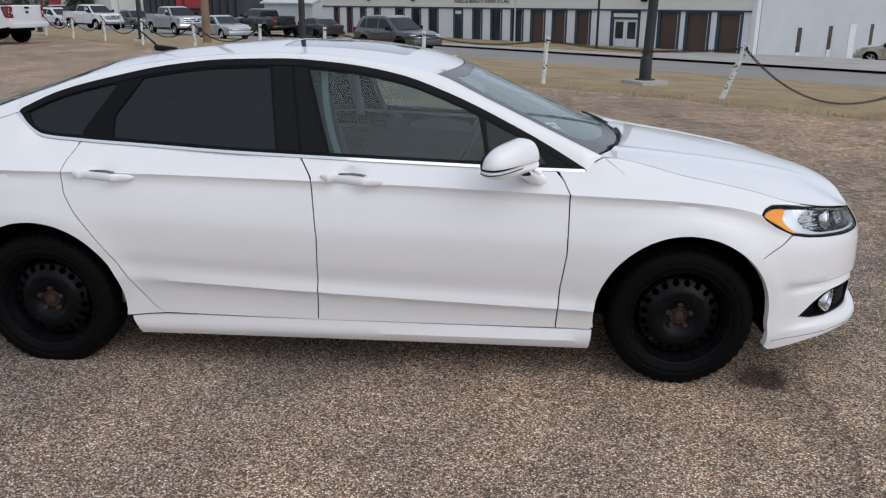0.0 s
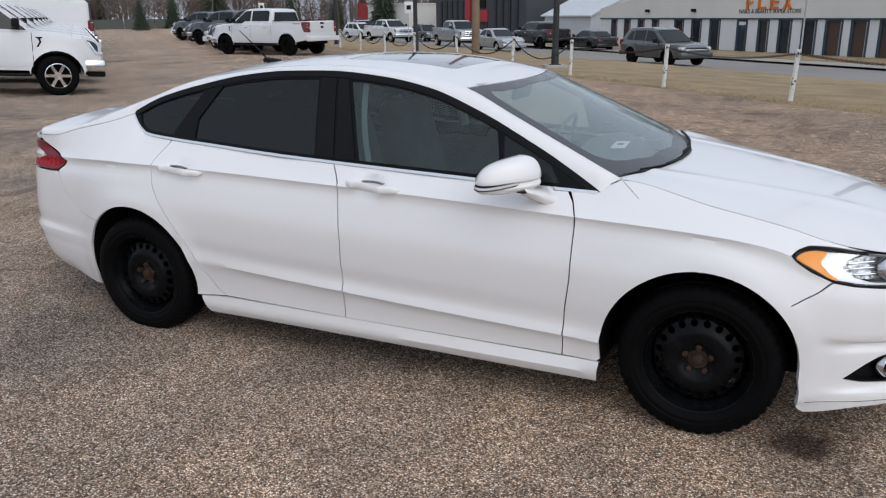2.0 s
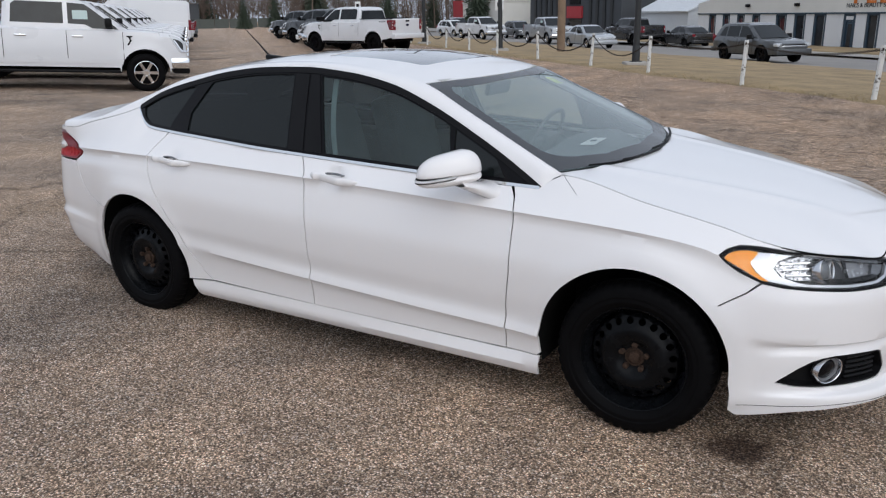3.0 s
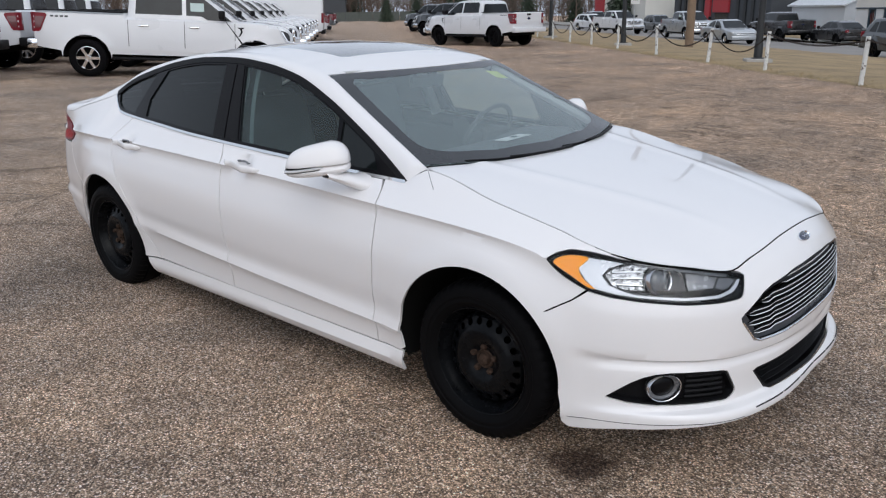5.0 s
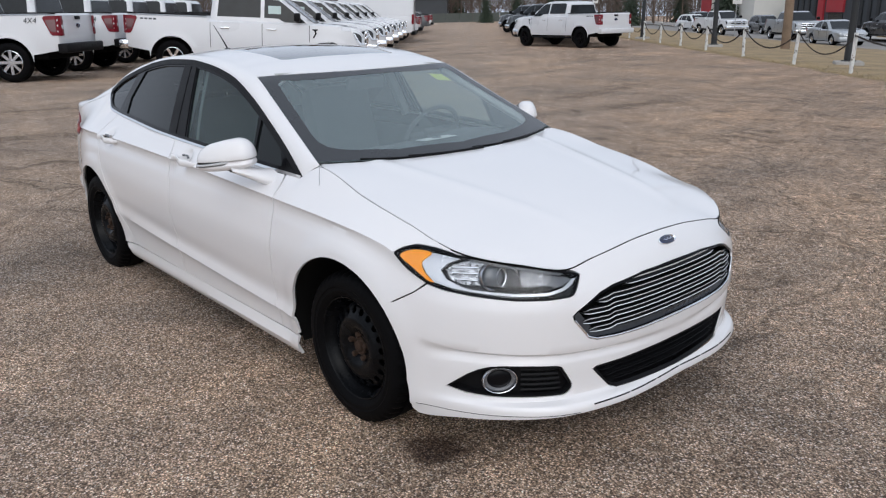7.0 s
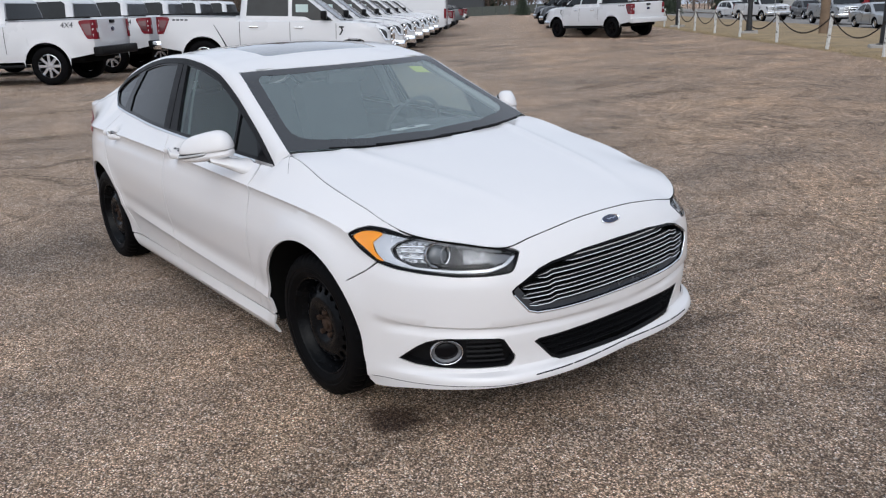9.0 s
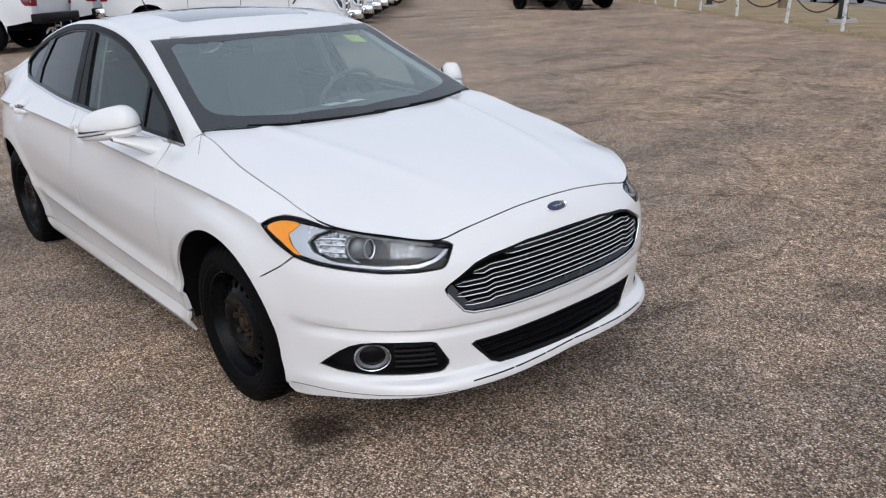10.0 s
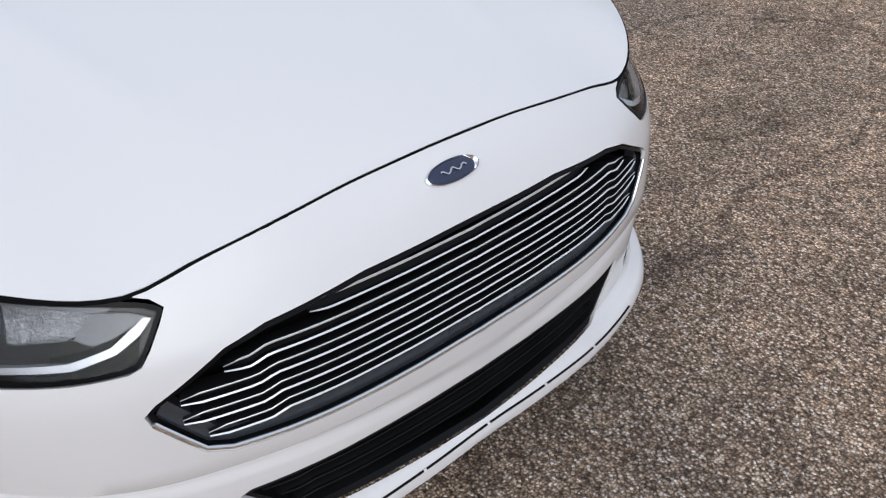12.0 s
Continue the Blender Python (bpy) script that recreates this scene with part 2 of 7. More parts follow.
# ------------------------------------------------------ the sedan's outer skin
# Right-hand half: x ahead from the front axle, w out from the middle, z up.
REAR = [(-3.945, 0.0), (-3.932, 0.30), (-3.895, 0.50), (-3.835, 0.638), (-3.745, 0.704), (-3.57, 0.755), (-3.34, 0.812), (-3.1, 0.866)]
SIDE = [(-2.85, 0.890), (-2.4, 0.893), (-1.5, 0.898), (-0.5, 0.902), (0.0, 0.905), (0.2, 0.90)]
NOSE = [(0.33, 0.88), (0.45, 0.845), (0.55, 0.80), (0.66, 0.735), (0.76, 0.65), (0.83, 0.56), (0.88, 0.44), (0.915, 0.30), (0.93, 0.15), (0.935, 0.0)]
PLAN = REAR + SIDE + NOSE
RUN = [0.0]
for (xa, wa), (xb, wb) in zip(PLAN, PLAN[1:]):
    RUN.append(RUN[-1] + math.hypot(xb - xa, wb - wa))
ORIGIN = RUN[PLAN.index((0.0, 0.905))]
RUN = [r - ORIGIN for r in RUN]
S_TAIL, S_NOSE = RUN[0], RUN[-1]
PX, PW = [p[0] for p in PLAN], [p[1] for p in PLAN]


def catmull(ts, vs, t):
    n = len(ts)
    i = 0
    while i < n - 2 and t > ts[i + 1]:
        i += 1
    h, u = ts[i + 1] - ts[i], (t - ts[i]) / (ts[i + 1] - ts[i])
    m0 = (vs[i + 1] - vs[i - 1]) / (ts[i + 1] - ts[i - 1]) if i > 0 else (vs[1] - vs[0]) / h
    m1 = (vs[i + 2] - vs[i]) / (ts[i + 2] - ts[i]) if i < n - 2 else (vs[-1] - vs[-2]) / h
    return vs[i] * (1 + 2 * u) * (1 - u) ** 2 + h * m0 * u * (1 - u) ** 2 + vs[i + 1] * u * u * (3 - 2 * u) + h * m1 * u * u * (u - 1)


# Feature lines from the sill up to the belt and the hood's edge: place along the skin, height, offset from the plan line.
LINES = [
    [(-4.4, 0.25, -0.07), (-3.6, 0.22, -0.05), (-3.28, 0.18, -0.035), (-2.43, 0.15, -0.052), (-0.4, 0.15, -0.03), (0.39, 0.160, -0.010), (0.6, 0.194, 0.016), (1.0, 0.226, 0.037), (1.5, 0.236, 0.022)],
    [(-4.4, 0.31, -0.03), (-3.4, 0.27, -0.015), (-2.43, 0.195, -0.025), (-0.4, 0.195, -0.006), (0.39, 0.195, -0.002), (0.6, 0.222, 0.020), (1.0, 0.240, 0.040), (1.5, 0.248, 0.026)],
    [(-4.4, 0.38, 0.0), (-3.4, 0.35, 0.0), (-2.43, 0.245, -0.027), (-0.4, 0.245, -0.02), (0.39, 0.238, 0.002), (0.6, 0.252, 0.020), (1.0, 0.264, 0.030), (1.5, 0.272, 0.016)],
    [(-4.4, 0.42, 0.012), (-3.4, 0.40, 0.003), (-2.8, 0.42, 0.006), (-2.35, 0.419, 0.000), (-1.6, 0.381, -0.003), (-0.53, 0.335, -0.005), (0.0, 0.31, -0.004), (0.39, 0.272, 0.002), (0.6, 0.268, 0.008), (1.0, 0.275, 0.0), (1.5, 0.282, 0.006)],
    [(-4.4, 0.47, 0.03), (-3.5, 0.452, 0.016), (-3.2, 0.45, 0.008), (-2.8, 0.46, 0.012), (-2.45, 0.440, 0.008), (-1.6, 0.395, 0.010), (-0.53, 0.348, 0.009), (0.0, 0.33, 0.0), (0.39, 0.285, 0.002), (0.6, 0.28, 0.004), (1.0, 0.284, -0.006), (1.5, 0.29, 0.0)],
    [(-4.4, 0.51, 0.010), (-3.5, 0.495, 0.004), (-3.2, 0.49, 0.008), (-2.8, 0.52, 0.016), (-2.35, 0.49, 0.006), (-1.6, 0.445, 0.000), (-0.53, 0.398, -0.002), (0.0, 0.37, 0.004), (0.39, 0.39, 0.006), (0.6, 0.408, 0.006), (1.0, 0.410, 0.0), (1.5, 0.40, 0.0)],
    [(-4.4, 0.56, 0.015), (-3.4, 0.56, 0.008), (-2.85, 0.58, 0.02), (-1.6, 0.53, 0.018), (-0.5, 0.5, 0.016), (0.0, 0.5, 0.018), (0.39, 0.44, 0.010), (0.6, 0.442, -0.010), (1.0, 0.440, -0.012), (1.5, 0.42, 0.0)],
    [(-4.4, 0.66, 0.0), (-3.4, 0.68, 0.004), (-2.85, 0.70, 0.021), (-1.6, 0.66, 0.028), (-0.5, 0.63, 0.026), (0.0, 0.62, 0.021), (0.39, 0.50, 0.014), (0.6, 0.464, 0.018), (1.0, 0.458, 0.010), (1.5, 0.45, 0.004)],
    [(-4.4, 0.78, -0.01), (-3.5, 0.80, -0.012), (-2.85, 0.82, 0.004), (-1.6, 0.79, 0.007), (-0.5, 0.75, 0.006), (0.0, 0.74, 0.006), (0.3, 0.67, -0.004), (0.6, 0.60, 0.01), (1.0, 0.60, 0.004), (1.5, 0.60, -0.002)],
    [(-4.4, 0.84, -0.024), (-3.5, 0.858, -0.030), (-2.96, 0.893, -0.018), (-2.7, 0.894, -0.014), (-1.6, 0.874, -0.011), (-0.5, 0.834, -0.011), (0.0, 0.810, -0.017), (0.25, 0.765, -0.024), (0.438, 0.672, -0.009), (0.6, 0.660, -0.006), (1.0, 0.655, -0.010), (1.5, 0.66, -0.012)],
    [(-4.4, 0.87, -0.03), (-3.5, 0.885, -0.027), (-2.96, 0.912, -0.009), (-2.7, 0.912, -0.008), (-1.6, 0.892, -0.004), (-0.5, 0.852, -0.004), (0.0, 0.828, -0.009), (0.25, 0.79, -0.022), (0.438, 0.69, -0.012), (0.6, 0.68, -0.012), (1.0, 0.672, -0.018), (1.5, 0.68, -0.022)],
    [(-4.4, 0.88, -0.035), (-3.5, 0.90, -0.042), (-2.96, 0.921, -0.022), (-2.7, 0.921, -0.022), (-1.6, 0.901, -0.017), (-0.5, 0.861, -0.017), (0.0, 0.838, -0.024), (0.25, 0.804, -0.042), (0.438, 0.745, -0.036), (0.6, 0.732, -0.038), (1.0, 0.706, -0.042), (1.5, 0.735, -0.05)],
    [(-4.4, 1.01, -0.03), (-3.9, 0.99, -0.04), (-3.6, 0.995, -0.055), (-3.4, 1.04, -0.10), (-3.1, 1.105, -0.183), (-2.97, 1.139, -0.226), (-2.913, 1.078, -0.19), (-2.84, 1.036, -0.168), (-2.66, 1.023, -0.147), (-2.37, 1.009, -0.121), (-1.98, 0.99, -0.10), (-1.66, 0.978, -0.081), (-1.1, 0.955, -0.096), (-0.46, 0.931, -0.115), (-0.36, 0.985, -0.160), (0.0, 0.912, -0.138), (0.3, 0.854, -0.122), (0.45, 0.815, -0.095), (0.62, 0.786, -0.052), (0.8, 0.764, -0.056), (0.98, 0.738, -0.064), (1.1, 0.757, -0.086), (1.25, 0.7765, -0.100), (1.38, 0.787, -0.108), (1.5, 0.7905, -0.110)],
]
LINES = [([p[0] for p in l], [p[1] for p in l], [p[2] for p in l]) for l in LINES]
ARCH = {0.0: (-0.008, 0.318, 0.372), -2.85: (-2.85, 0.312, 0.375)}
known_cut = {}


def cut(s):
    """Heights and offsets of the feature lines at a place along the skin."""
    key = round(s, 4)
    if key not in known_cut:
        known_cut[key] = ([pc(l[0], l[1], s) for l in LINES], [pc(l[0], l[2], s) for l in LINES])
    return known_cut[key]


def top(s):
    return cut(s)[0][-1]


def skin(s, z):
    """The lower body: bumpers and sides in one wrap, past either middle onto the other half."""
    if s > S_NOSE:
        p = skin(2 * S_NOSE - s, z)
        return Vector((p.x, -p.y, p.z))
    if s < S_TAIL:
        p = skin(2 * S_TAIL - s, z)
        return Vector((p.x, -p.y, p.z))
    x, w = catmull(RUN, PX, s), max(0.0, catmull(RUN, PW, s))
    a, b = max(S_TAIL, s - 0.01), min(S_NOSE, s + 0.01)
    tx, tw = catmull(RUN, PX, b) - catmull(RUN, PX, a), catmull(RUN, PW, b) - catmull(RUN, PW, a)
    if s > S_NOSE - 0.01:
        tw, tx = -1.0, 0.0
    if s < S_TAIL + 0.01:
        tw, tx = 1.0, 0.0
    k = math.hypot(tx, tw)
    nx, nw = -tw / k, tx / k
    zs, ds = cut(s)
    d = pc(zs, ds, z)
    for cx, cz, r in ARCH.values():
        far = math.hypot(s - cx, z - cz)
        if r - 0.02 < far < r + 0.11 and z > 0.2:
            u = min(1.0, max(0.0, (far - r - 0.02) / 0.09))
            d += 0.009 * (1 - u * u * (3 - 2 * u))
    for hx in (-1.444, -2.525):
        u, v = (s - hx) / 0.080, (z - 0.899) / 0.050
        if u * u + v * v < 1:
            d -= 0.034 * (1 - u * u - v * v) ** 1.2
    x, w = x + nx * d, w + nw * d
    return Vector((x, -max(w, 0.0), z))


SPLITS = (2, 2, 4, 1, 3, 4, 5, 5, 3, 2, 1, 4)


def rows(s):
    zs = cut(min(max(s, 2 * S_TAIL - s), 2 * S_NOSE - s) if s > S_NOSE else s)[0]
    out = []
    for a, b, k in zip(zs, zs[1:], SPLITS):
        out += [a + (b - a) * (i + 1) / k for i in range(k)]
    return out


def nose_rows(s):
    return rows(2 * S_NOSE - s if s > S_NOSE else 2 * S_TAIL - s if s < S_TAIL else s)


def hood_mid(x):
    return pc([-0.4, -0.13, 0.1, 0.4, 0.65, 0.78, 0.83], [1.0, 0.975, 0.945, 0.897, 0.849, 0.814, 0.795], x)


def hood_rim(x):
    return pc([-0.4, -0.36, 0.0, 0.3, 0.45, 0.58, 0.70, 0.80, 0.86], [0.99, 0.986, 0.922, 0.862, 0.824, 0.783, 0.715, 0.655, 0.61], x)


EDGE = []


def hood_skin(x, y):
    """The hood's crown, drawn to the fenders' and the nose's edge where it meets them."""
    p = hood_crown(x, y)
    if EDGE:
        w = abs(y)
        near = [((x - ex) ** 2 + (w - ew) ** 2, d) for ex, ew, d in EDGE]
        far = math.sqrt(min(near)[0])
        if far < 0.5:
            k = [1 / (q + 1e-5) ** 1.5 for q, _ in near]
            p.z += sum(a * d for a, (_, d) in zip(k, near)) / sum(k) * (1 - far / 0.5) ** 2 * (1 + 2 * far / 0.5)
    return p


def hood_crown(x, y):
    u = abs(y) / 0.742
    z = hood_rim(x) + (hood_mid(x) - hood_rim(x)) * (1 - u ** 2.3)
    fold = 0.50 - 0.20 * (x + 0.3)
    z += 0.007 * math.exp(-(((abs(y) - fold) / 0.035) ** 2)) * max(0.0, min(1, (0.75 - x) / 0.3))
    return Vector((x, y, z))


MID = curve([(-3.95, 1.006), (-3.86, 1.03), (-3.76, 1.075), (-3.6, 1.093), (-3.42, 1.115), (-3.30, 1.147), (-3.15, 1.195), (-2.9, 1.275), (-2.65, 1.348), (-2.4, 1.388), (-2.1, 1.418), (-1.8, 1.431), (-1.6, 1.428), (-1.4, 1.413), (-1.2, 1.384), (-1.0, 1.322), (-0.755, 1.215), (-0.349, 1.040), (-0.1, 0.935)])
BEND = curve([(-3.9, -0.10), (-3.4, -0.12), (-2.6, -0.10), (-2.0, 0.0), (-1.4, 0.08), (-1.0, 0.24), (-0.1, 0.25)])
CROWN = curve([(-3.9, 0.14), (-3.4, 0.12), (-2.6, 0.12), (-2.0, 0.105), (-1.3, 0.10), (-1.0, 0.0), (-0.1, 0.0)])


def upper(x, y):
    """Windshield, roof, rear window and boot lid."""
    return Vector((x, y, MID(x + BEND(x) * y * y) - CROWN(x) * y * y))


BELT_W = curve([(-3.05, 0.725), (-2.97, 0.735), (-2.5, 0.778), (-1.66, 0.815), (-0.43, 0.767)])


def side_glass(x, z):
    q = z - 0.98
    return Vector((x, -(BELT_W(x) - 0.40 * q - 0.12 * q * q), z))


DLO_TOP = curve([(-2.966, 1.145), (-2.788, 1.223), (-2.52, 1.294), (-2.26, 1.345), (-2.0, 1.371), (-1.747, 1.376), (-1.5, 1.359), (-1.247, 1.316), (-1.0, 1.23), (-0.755, 1.116), (-0.634, 1.054), (-0.514, 0.986), (-0.421, 0.93)])
DLO_LOW = curve([(-2.969, 1.139), (-2.913, 1.080), (-2.84, 1.040), (-2.657, 1.026), (-2.366, 1.012), (-1.98, 0.993), (-1.662, 0.981), (-1.116, 0.958), (-0.633, 0.937), (-0.42, 0.931)])
EDGE_W = curve([(-3.84, 0.58), (-3.76, 0.60), (-3.6, 0.645), (-3.3, 0.655), (-3.0, 0.60), (-2.65, 0.545), (-2.2, 0.545), (-1.6, 0.555), (-1.25, 0.585), (-1.092, 0.61), (-0.372, 0.738)])

car = thing("sedan", pose(0, 0, 0), "pearl white four-door sedan on black steel winter wheels", "car")


def both(name, bm, material, label=""):
    """A panel and its mirror image."""
    other = flip(bm)
    return part(name, bm, material, car, label), part(name, other, material, car, label)


def arch(k, a0, a1, grow=0.0, n=28):
    """Points of a wheel arch's edge, from angle a0 to a1."""
    cx, cz, r = ARCH[k]
    return [(cx + (r + grow) * math.cos(radians(a0 + (a1 - a0) * i / n)), cz + (r + grow) * math.sin(radians(a0 + (a1 - a0) * i / n))) for i in range(n + 1)]


def tops(s0, s1, n=40, drop=0.0):
    return [(s0 + (s1 - s0) * i / n, top(s0 + (s1 - s0) * i / n) - drop) for i in range(n + 1)]


# headlight outline along the skin: outer tip, upper edge, inner tip, lower edge
HL_TOP = [(0.300, 0.774), (0.325, 0.790), (0.37, 0.800), (0.45, 0.796), (0.55, 0.786), (0.62, 0.782), (0.80, 0.760), (0.90, 0.746), (0.955, 0.7375), (0.990, 0.7310), (1.012, 0.7255)]
HL_LOW = [(1.030, 0.717), (1.021, 0.703), (1.002, 0.678), (0.988, 0.662), (0.972, 0.656), (0.90, 0.652), (0.78, 0.651), (0.62, 0.660), (0.53, 0.668), (0.45, 0.684), (0.37, 0.720), (0.32, 0.752)]
SEAM = [(0.452, 0.682), (0.40, 0.645), (0.315, 0.597)]
GAP = 0.0027

fender = [(-0.505, 0.852), (-0.510, 0.60), (-0.530, 0.45), (-0.540, 0.247), (-0.395, 0.247)] + arch(0.0, 189, 41) + SEAM[::-1][:2] + HL_LOW[-3:] + HL_TOP[:6] + tops(0.618, -0.36)[1:] + [(-0.40, top(-0.40)), (-0.445, 0.934), (-0.555, 0.936), (-0.53, 0.90)]
both("front_fender", sheet([fender], skin, 0.022, rows, gap=GAP), PAINT)
door_f = [(-0.505, 0.852), (-0.510, 0.60), (-0.530, 0.45), (-0.540, 0.247), (-1.599, 0.250), (-1.585, 0.445), (-1.578, 0.65), (-1.601, 0.90), (-1.655, top(-1.655))] + tops(-1.6, -0.56, 20) + [(-0.53, 0.90)]
both("front_door", sheet([door_f], skin, 0.024, rows, gap=GAP), PAINT)
DOOR_END = [(-2.300, 0.262), (-2.350, 0.300), (-2.407, 0.386), (-2.486, 0.520), (-2.580, 0.650), (-2.648, 0.745), (-2.683, 0.815), (-2.697, 0.885), (-2.690, 0.950), (-2.664, 1.000)]
door_r = [(-1.655, top(-1.655)), (-1.601, 0.90), (-1.578, 0.65), (-1.585, 0.445), (-1.599, 0.250)] + DOOR_END + tops(-2.655, -1.70, 20)
both("rear_door", sheet([door_r], skin, 0.024, rows, gap=GAP), PAINT)
LAMP_EDGE = [(-3.508, 0.812), (-3.452, 0.842), (-3.430, 0.868), (-3.60, 0.922), (-3.704, 0.955)]
BUMPER_EDGE = [(-3.20, 0.592), (-3.321, 0.613), (-3.398, 0.662), (-3.488, 0.770)]
quarter = tops(-3.72, -2.66, 50) + DOOR_END[::-1] + [(-2.44, 0.25)] + arch(-2.85, -10, 134) + BUMPER_EDGE + LAMP_EDGE + [(-3.72, 0.965)]
both("quarter_panel", sheet([quarter], skin, 0.024, rows, gap=GAP), PAINT)
skirt = [(-0.392, 0.150), (-0.381, 0.2465), (-0.541, 0.2445), (-2.300, 0.256), (-2.455, 0.2455), (-2.432, 0.150)]
both("side_skirt", sheet([skirt], skin, 0.024, rows, gap=0.001), PAINT)


def mirrored(loop):
    """A loop's other half about the nose's middle line, for panels that cross it."""
    return [(2 * S_NOSE - s, z) for s, z in reversed(loop)]


# openings in the front bumper: upper grille, lower grille, fog lamps
N = S_NOSE
GR_HALF = [(N - 0.0, 0.690), (N - 0.20, 0.686), (N - 0.36, 0.670), (N - 0.42, 0.655), (N - 0.52, 0.602), (N - 0.535, 0.588), (N - 0.53, 0.570), (N - 0.475, 0.502), (N - 0.44, 0.489), (N - 0.36, 0.485), (N - 0.2, 0.483), (N - 0.0, 0.483)]
LG_HALF = [(N, 0.390), (N - 0.25, 0.387), (N - 0.43, 0.380), (N - 0.445, 0.372), (N - 0.37, 0.290), (N - 0.34, 0.280), (N, 0.279)]
FOG = [(0.53, 0.308), (0.57, 0.337), (0.61, 0.366), (0.65, 0.388), (0.69, 0.401), (0.74, 0.407), (0.84, 0.408), (0.925, 0.405), (0.942, 0.399), (0.985, 0.328), (0.984, 0.314), (0.972, 0.298), (0.955, 0.290), (0.70, 0.288), (0.60, 0.294)]


def around(half):
    """A closed loop across the nose from its right half, listed from the upper middle to the lower middle."""
    return half + [(2 * N - s, z) for s, z in reversed(half) if abs(s - N) > 1e-6]


right = SEAM[::-1] + HL_LOW[::-1][3:] + [(1.016, 0.7265)] + [(0.992, 0.7330)] + [(s, z) for s, z in tops(0.996, N - 0.001, 30)]
low = [(N, cut(N)[0][0])] + [(s, cut(s)[0][0]) for s in [N - 0.02 - (N - 0.42) * i / 48 for i in range(49)]] + [(0.372, 0.18), (0.372, 0.25)] + arch(0.0, -5, 48)[1:-1]
bumper = low + right
bumper = bumper + [(2 * N - s, z) for s, z in reversed(bumper) if abs(s - N) > 0.0015]
holes = [around(GR_HALF), around(LG_HALF), FOG, mirrored(FOG)]
part("front_bumper", sheet([bumper] + holes, skin, 0.022, nose_rows, 0.03, GAP), PAINT, car)
rear = [(-3.236, 0.185), (-3.228, 0.228)] + arch(-2.85, 188, 134)[1:] + BUMPER_EDGE + [(-3.512, 0.806), (-3.60, 0.800), (-3.96, 0.796), (S_TAIL + 0.001, 0.80)]
rear = [(S_TAIL + 0.001, cut(S_TAIL)[0][0]), (-3.9, cut(-3.9)[0][0]), (-3.5, cut(-3.5)[0][0]), (-3.3, cut(-3.3)[0][0])] + rear
rear = rear + [(2 * S_TAIL - s, z) for s, z in reversed(rear) if s > S_TAIL + 0.0015]
part("rear_bumper", sheet([rear], skin, 0.03, nose_rows, gap=GAP), PAINT, car)
tailgate = tops(S_TAIL + 0.001, -3.726, 20, 0.004) + [(-3.726, 0.966), (-3.97, 0.962), (-3.97, 0.804), (S_TAIL + 0.001, 0.804)]
tailgate = tailgate + [(2 * S_TAIL - s, z) for s, z in reversed(tailgate) if s > S_TAIL + 0.0015]
part("tailgate_panel", sheet([tailgate], skin, 0.03, nose_rows, gap=GAP), PAINT, car)

# dark structure behind the gaps
shell_l = [(0.36, 0.5)] + tops(0.45, -3.5, 60, 0.012) + [(-3.36, 0.6), (-3.22, 0.5)] + arch(-2.85, 150, -10, 0.004) + [(-2.43, 0.17), (-0.40, 0.17)] + arch(0.0, 190, 30, 0.004)
both("inner_shell", sheet([shell_l], skin, 0.05, rows, 0.0, 0.0, 0.014), SHELL)

# hood, cut along the fenders and the nose
for i in range(70):
    s = -0.36 + (S_NOSE + 0.36) * i / 69
    q = skin(s, top(s))
    EDGE.append((q.x, -q.y, top(s) - hood_crown(q.x, q.y).z))
side_of_hood = [(skin(s, top(s)).x, -skin(s, top(s)).y) for s in [-0.352 + (N - 0.001 + 0.352) * i / 60 for i in range(61)]]
cowl = [(-0.192 - 0.35 * y * y, y) for y in [-0.725 + 1.45 * i / 30 for i in range(31)]]
hood = [(x, -w) for x, w in reversed(side_of_hood[1:])][::-1] + [(x, w) for x, w in reversed(side_of_hood[1:-1])] + cowl[::-1]
part("hood", sheet([hood], hood_skin, 0.022, None, 0.016, 0.001), PAINT, car)
# Tubes colour the hood gap's shade: faint grey at the sides, black in front.
rim_of_hood = [Vector((x, -w, hood_skin(x, w).z - (0.005 if x < 0.5 else 0.0035))) for x, w in side_of_hood]
both("hood_side_seam", tube([p for p in rim_of_hood if p.x < 0.40], 0.0025, 6), worn("seam_grey", (0.30, 0.30, 0.305), 0.8, vary=0.1))
part("hood_seam", tube([p for p in rim_of_hood if p.x > 0.39] + [Vector((p.x, -p.y, p.z)) for p in reversed(rim_of_hood) if p.x > 0.39], 0.003, 6), SHELL, car)

# windshield, roof, rear window, boot lid
WS_TOP, WS_LOW, RW_TOP, RW_LOW = -0.985, -0.215, -2.66, -3.36


def across(x0, bend, w, n=16, dirn=1):
    ys = [dirn * (-w + 2 * w * i / n) for i in range(n + 1)]
    return [(x0 - bend * y * y, y) for y in ys]


def flank(x0, x1, sign, n=24, inset=0.0):
    return [(x0 + (x1 - x0) * i / n, sign * (EDGE_W(x0 + (x1 - x0) * i / n) - inset)) for i in range(n + 1)]


wt = EDGE_W(-1.08)
ws = flank(-1.075, -0.385, -1)[:-1] + across(WS_LOW, 0.31, 0.736) + flank(-0.385, -1.075, 1)[1:] + across(WS_TOP, 0.25, wt, dirn=-1)[1:-1]
part("windshield", sheet([ws], upper, 0.035, None, 0.005), SCREEN, car)


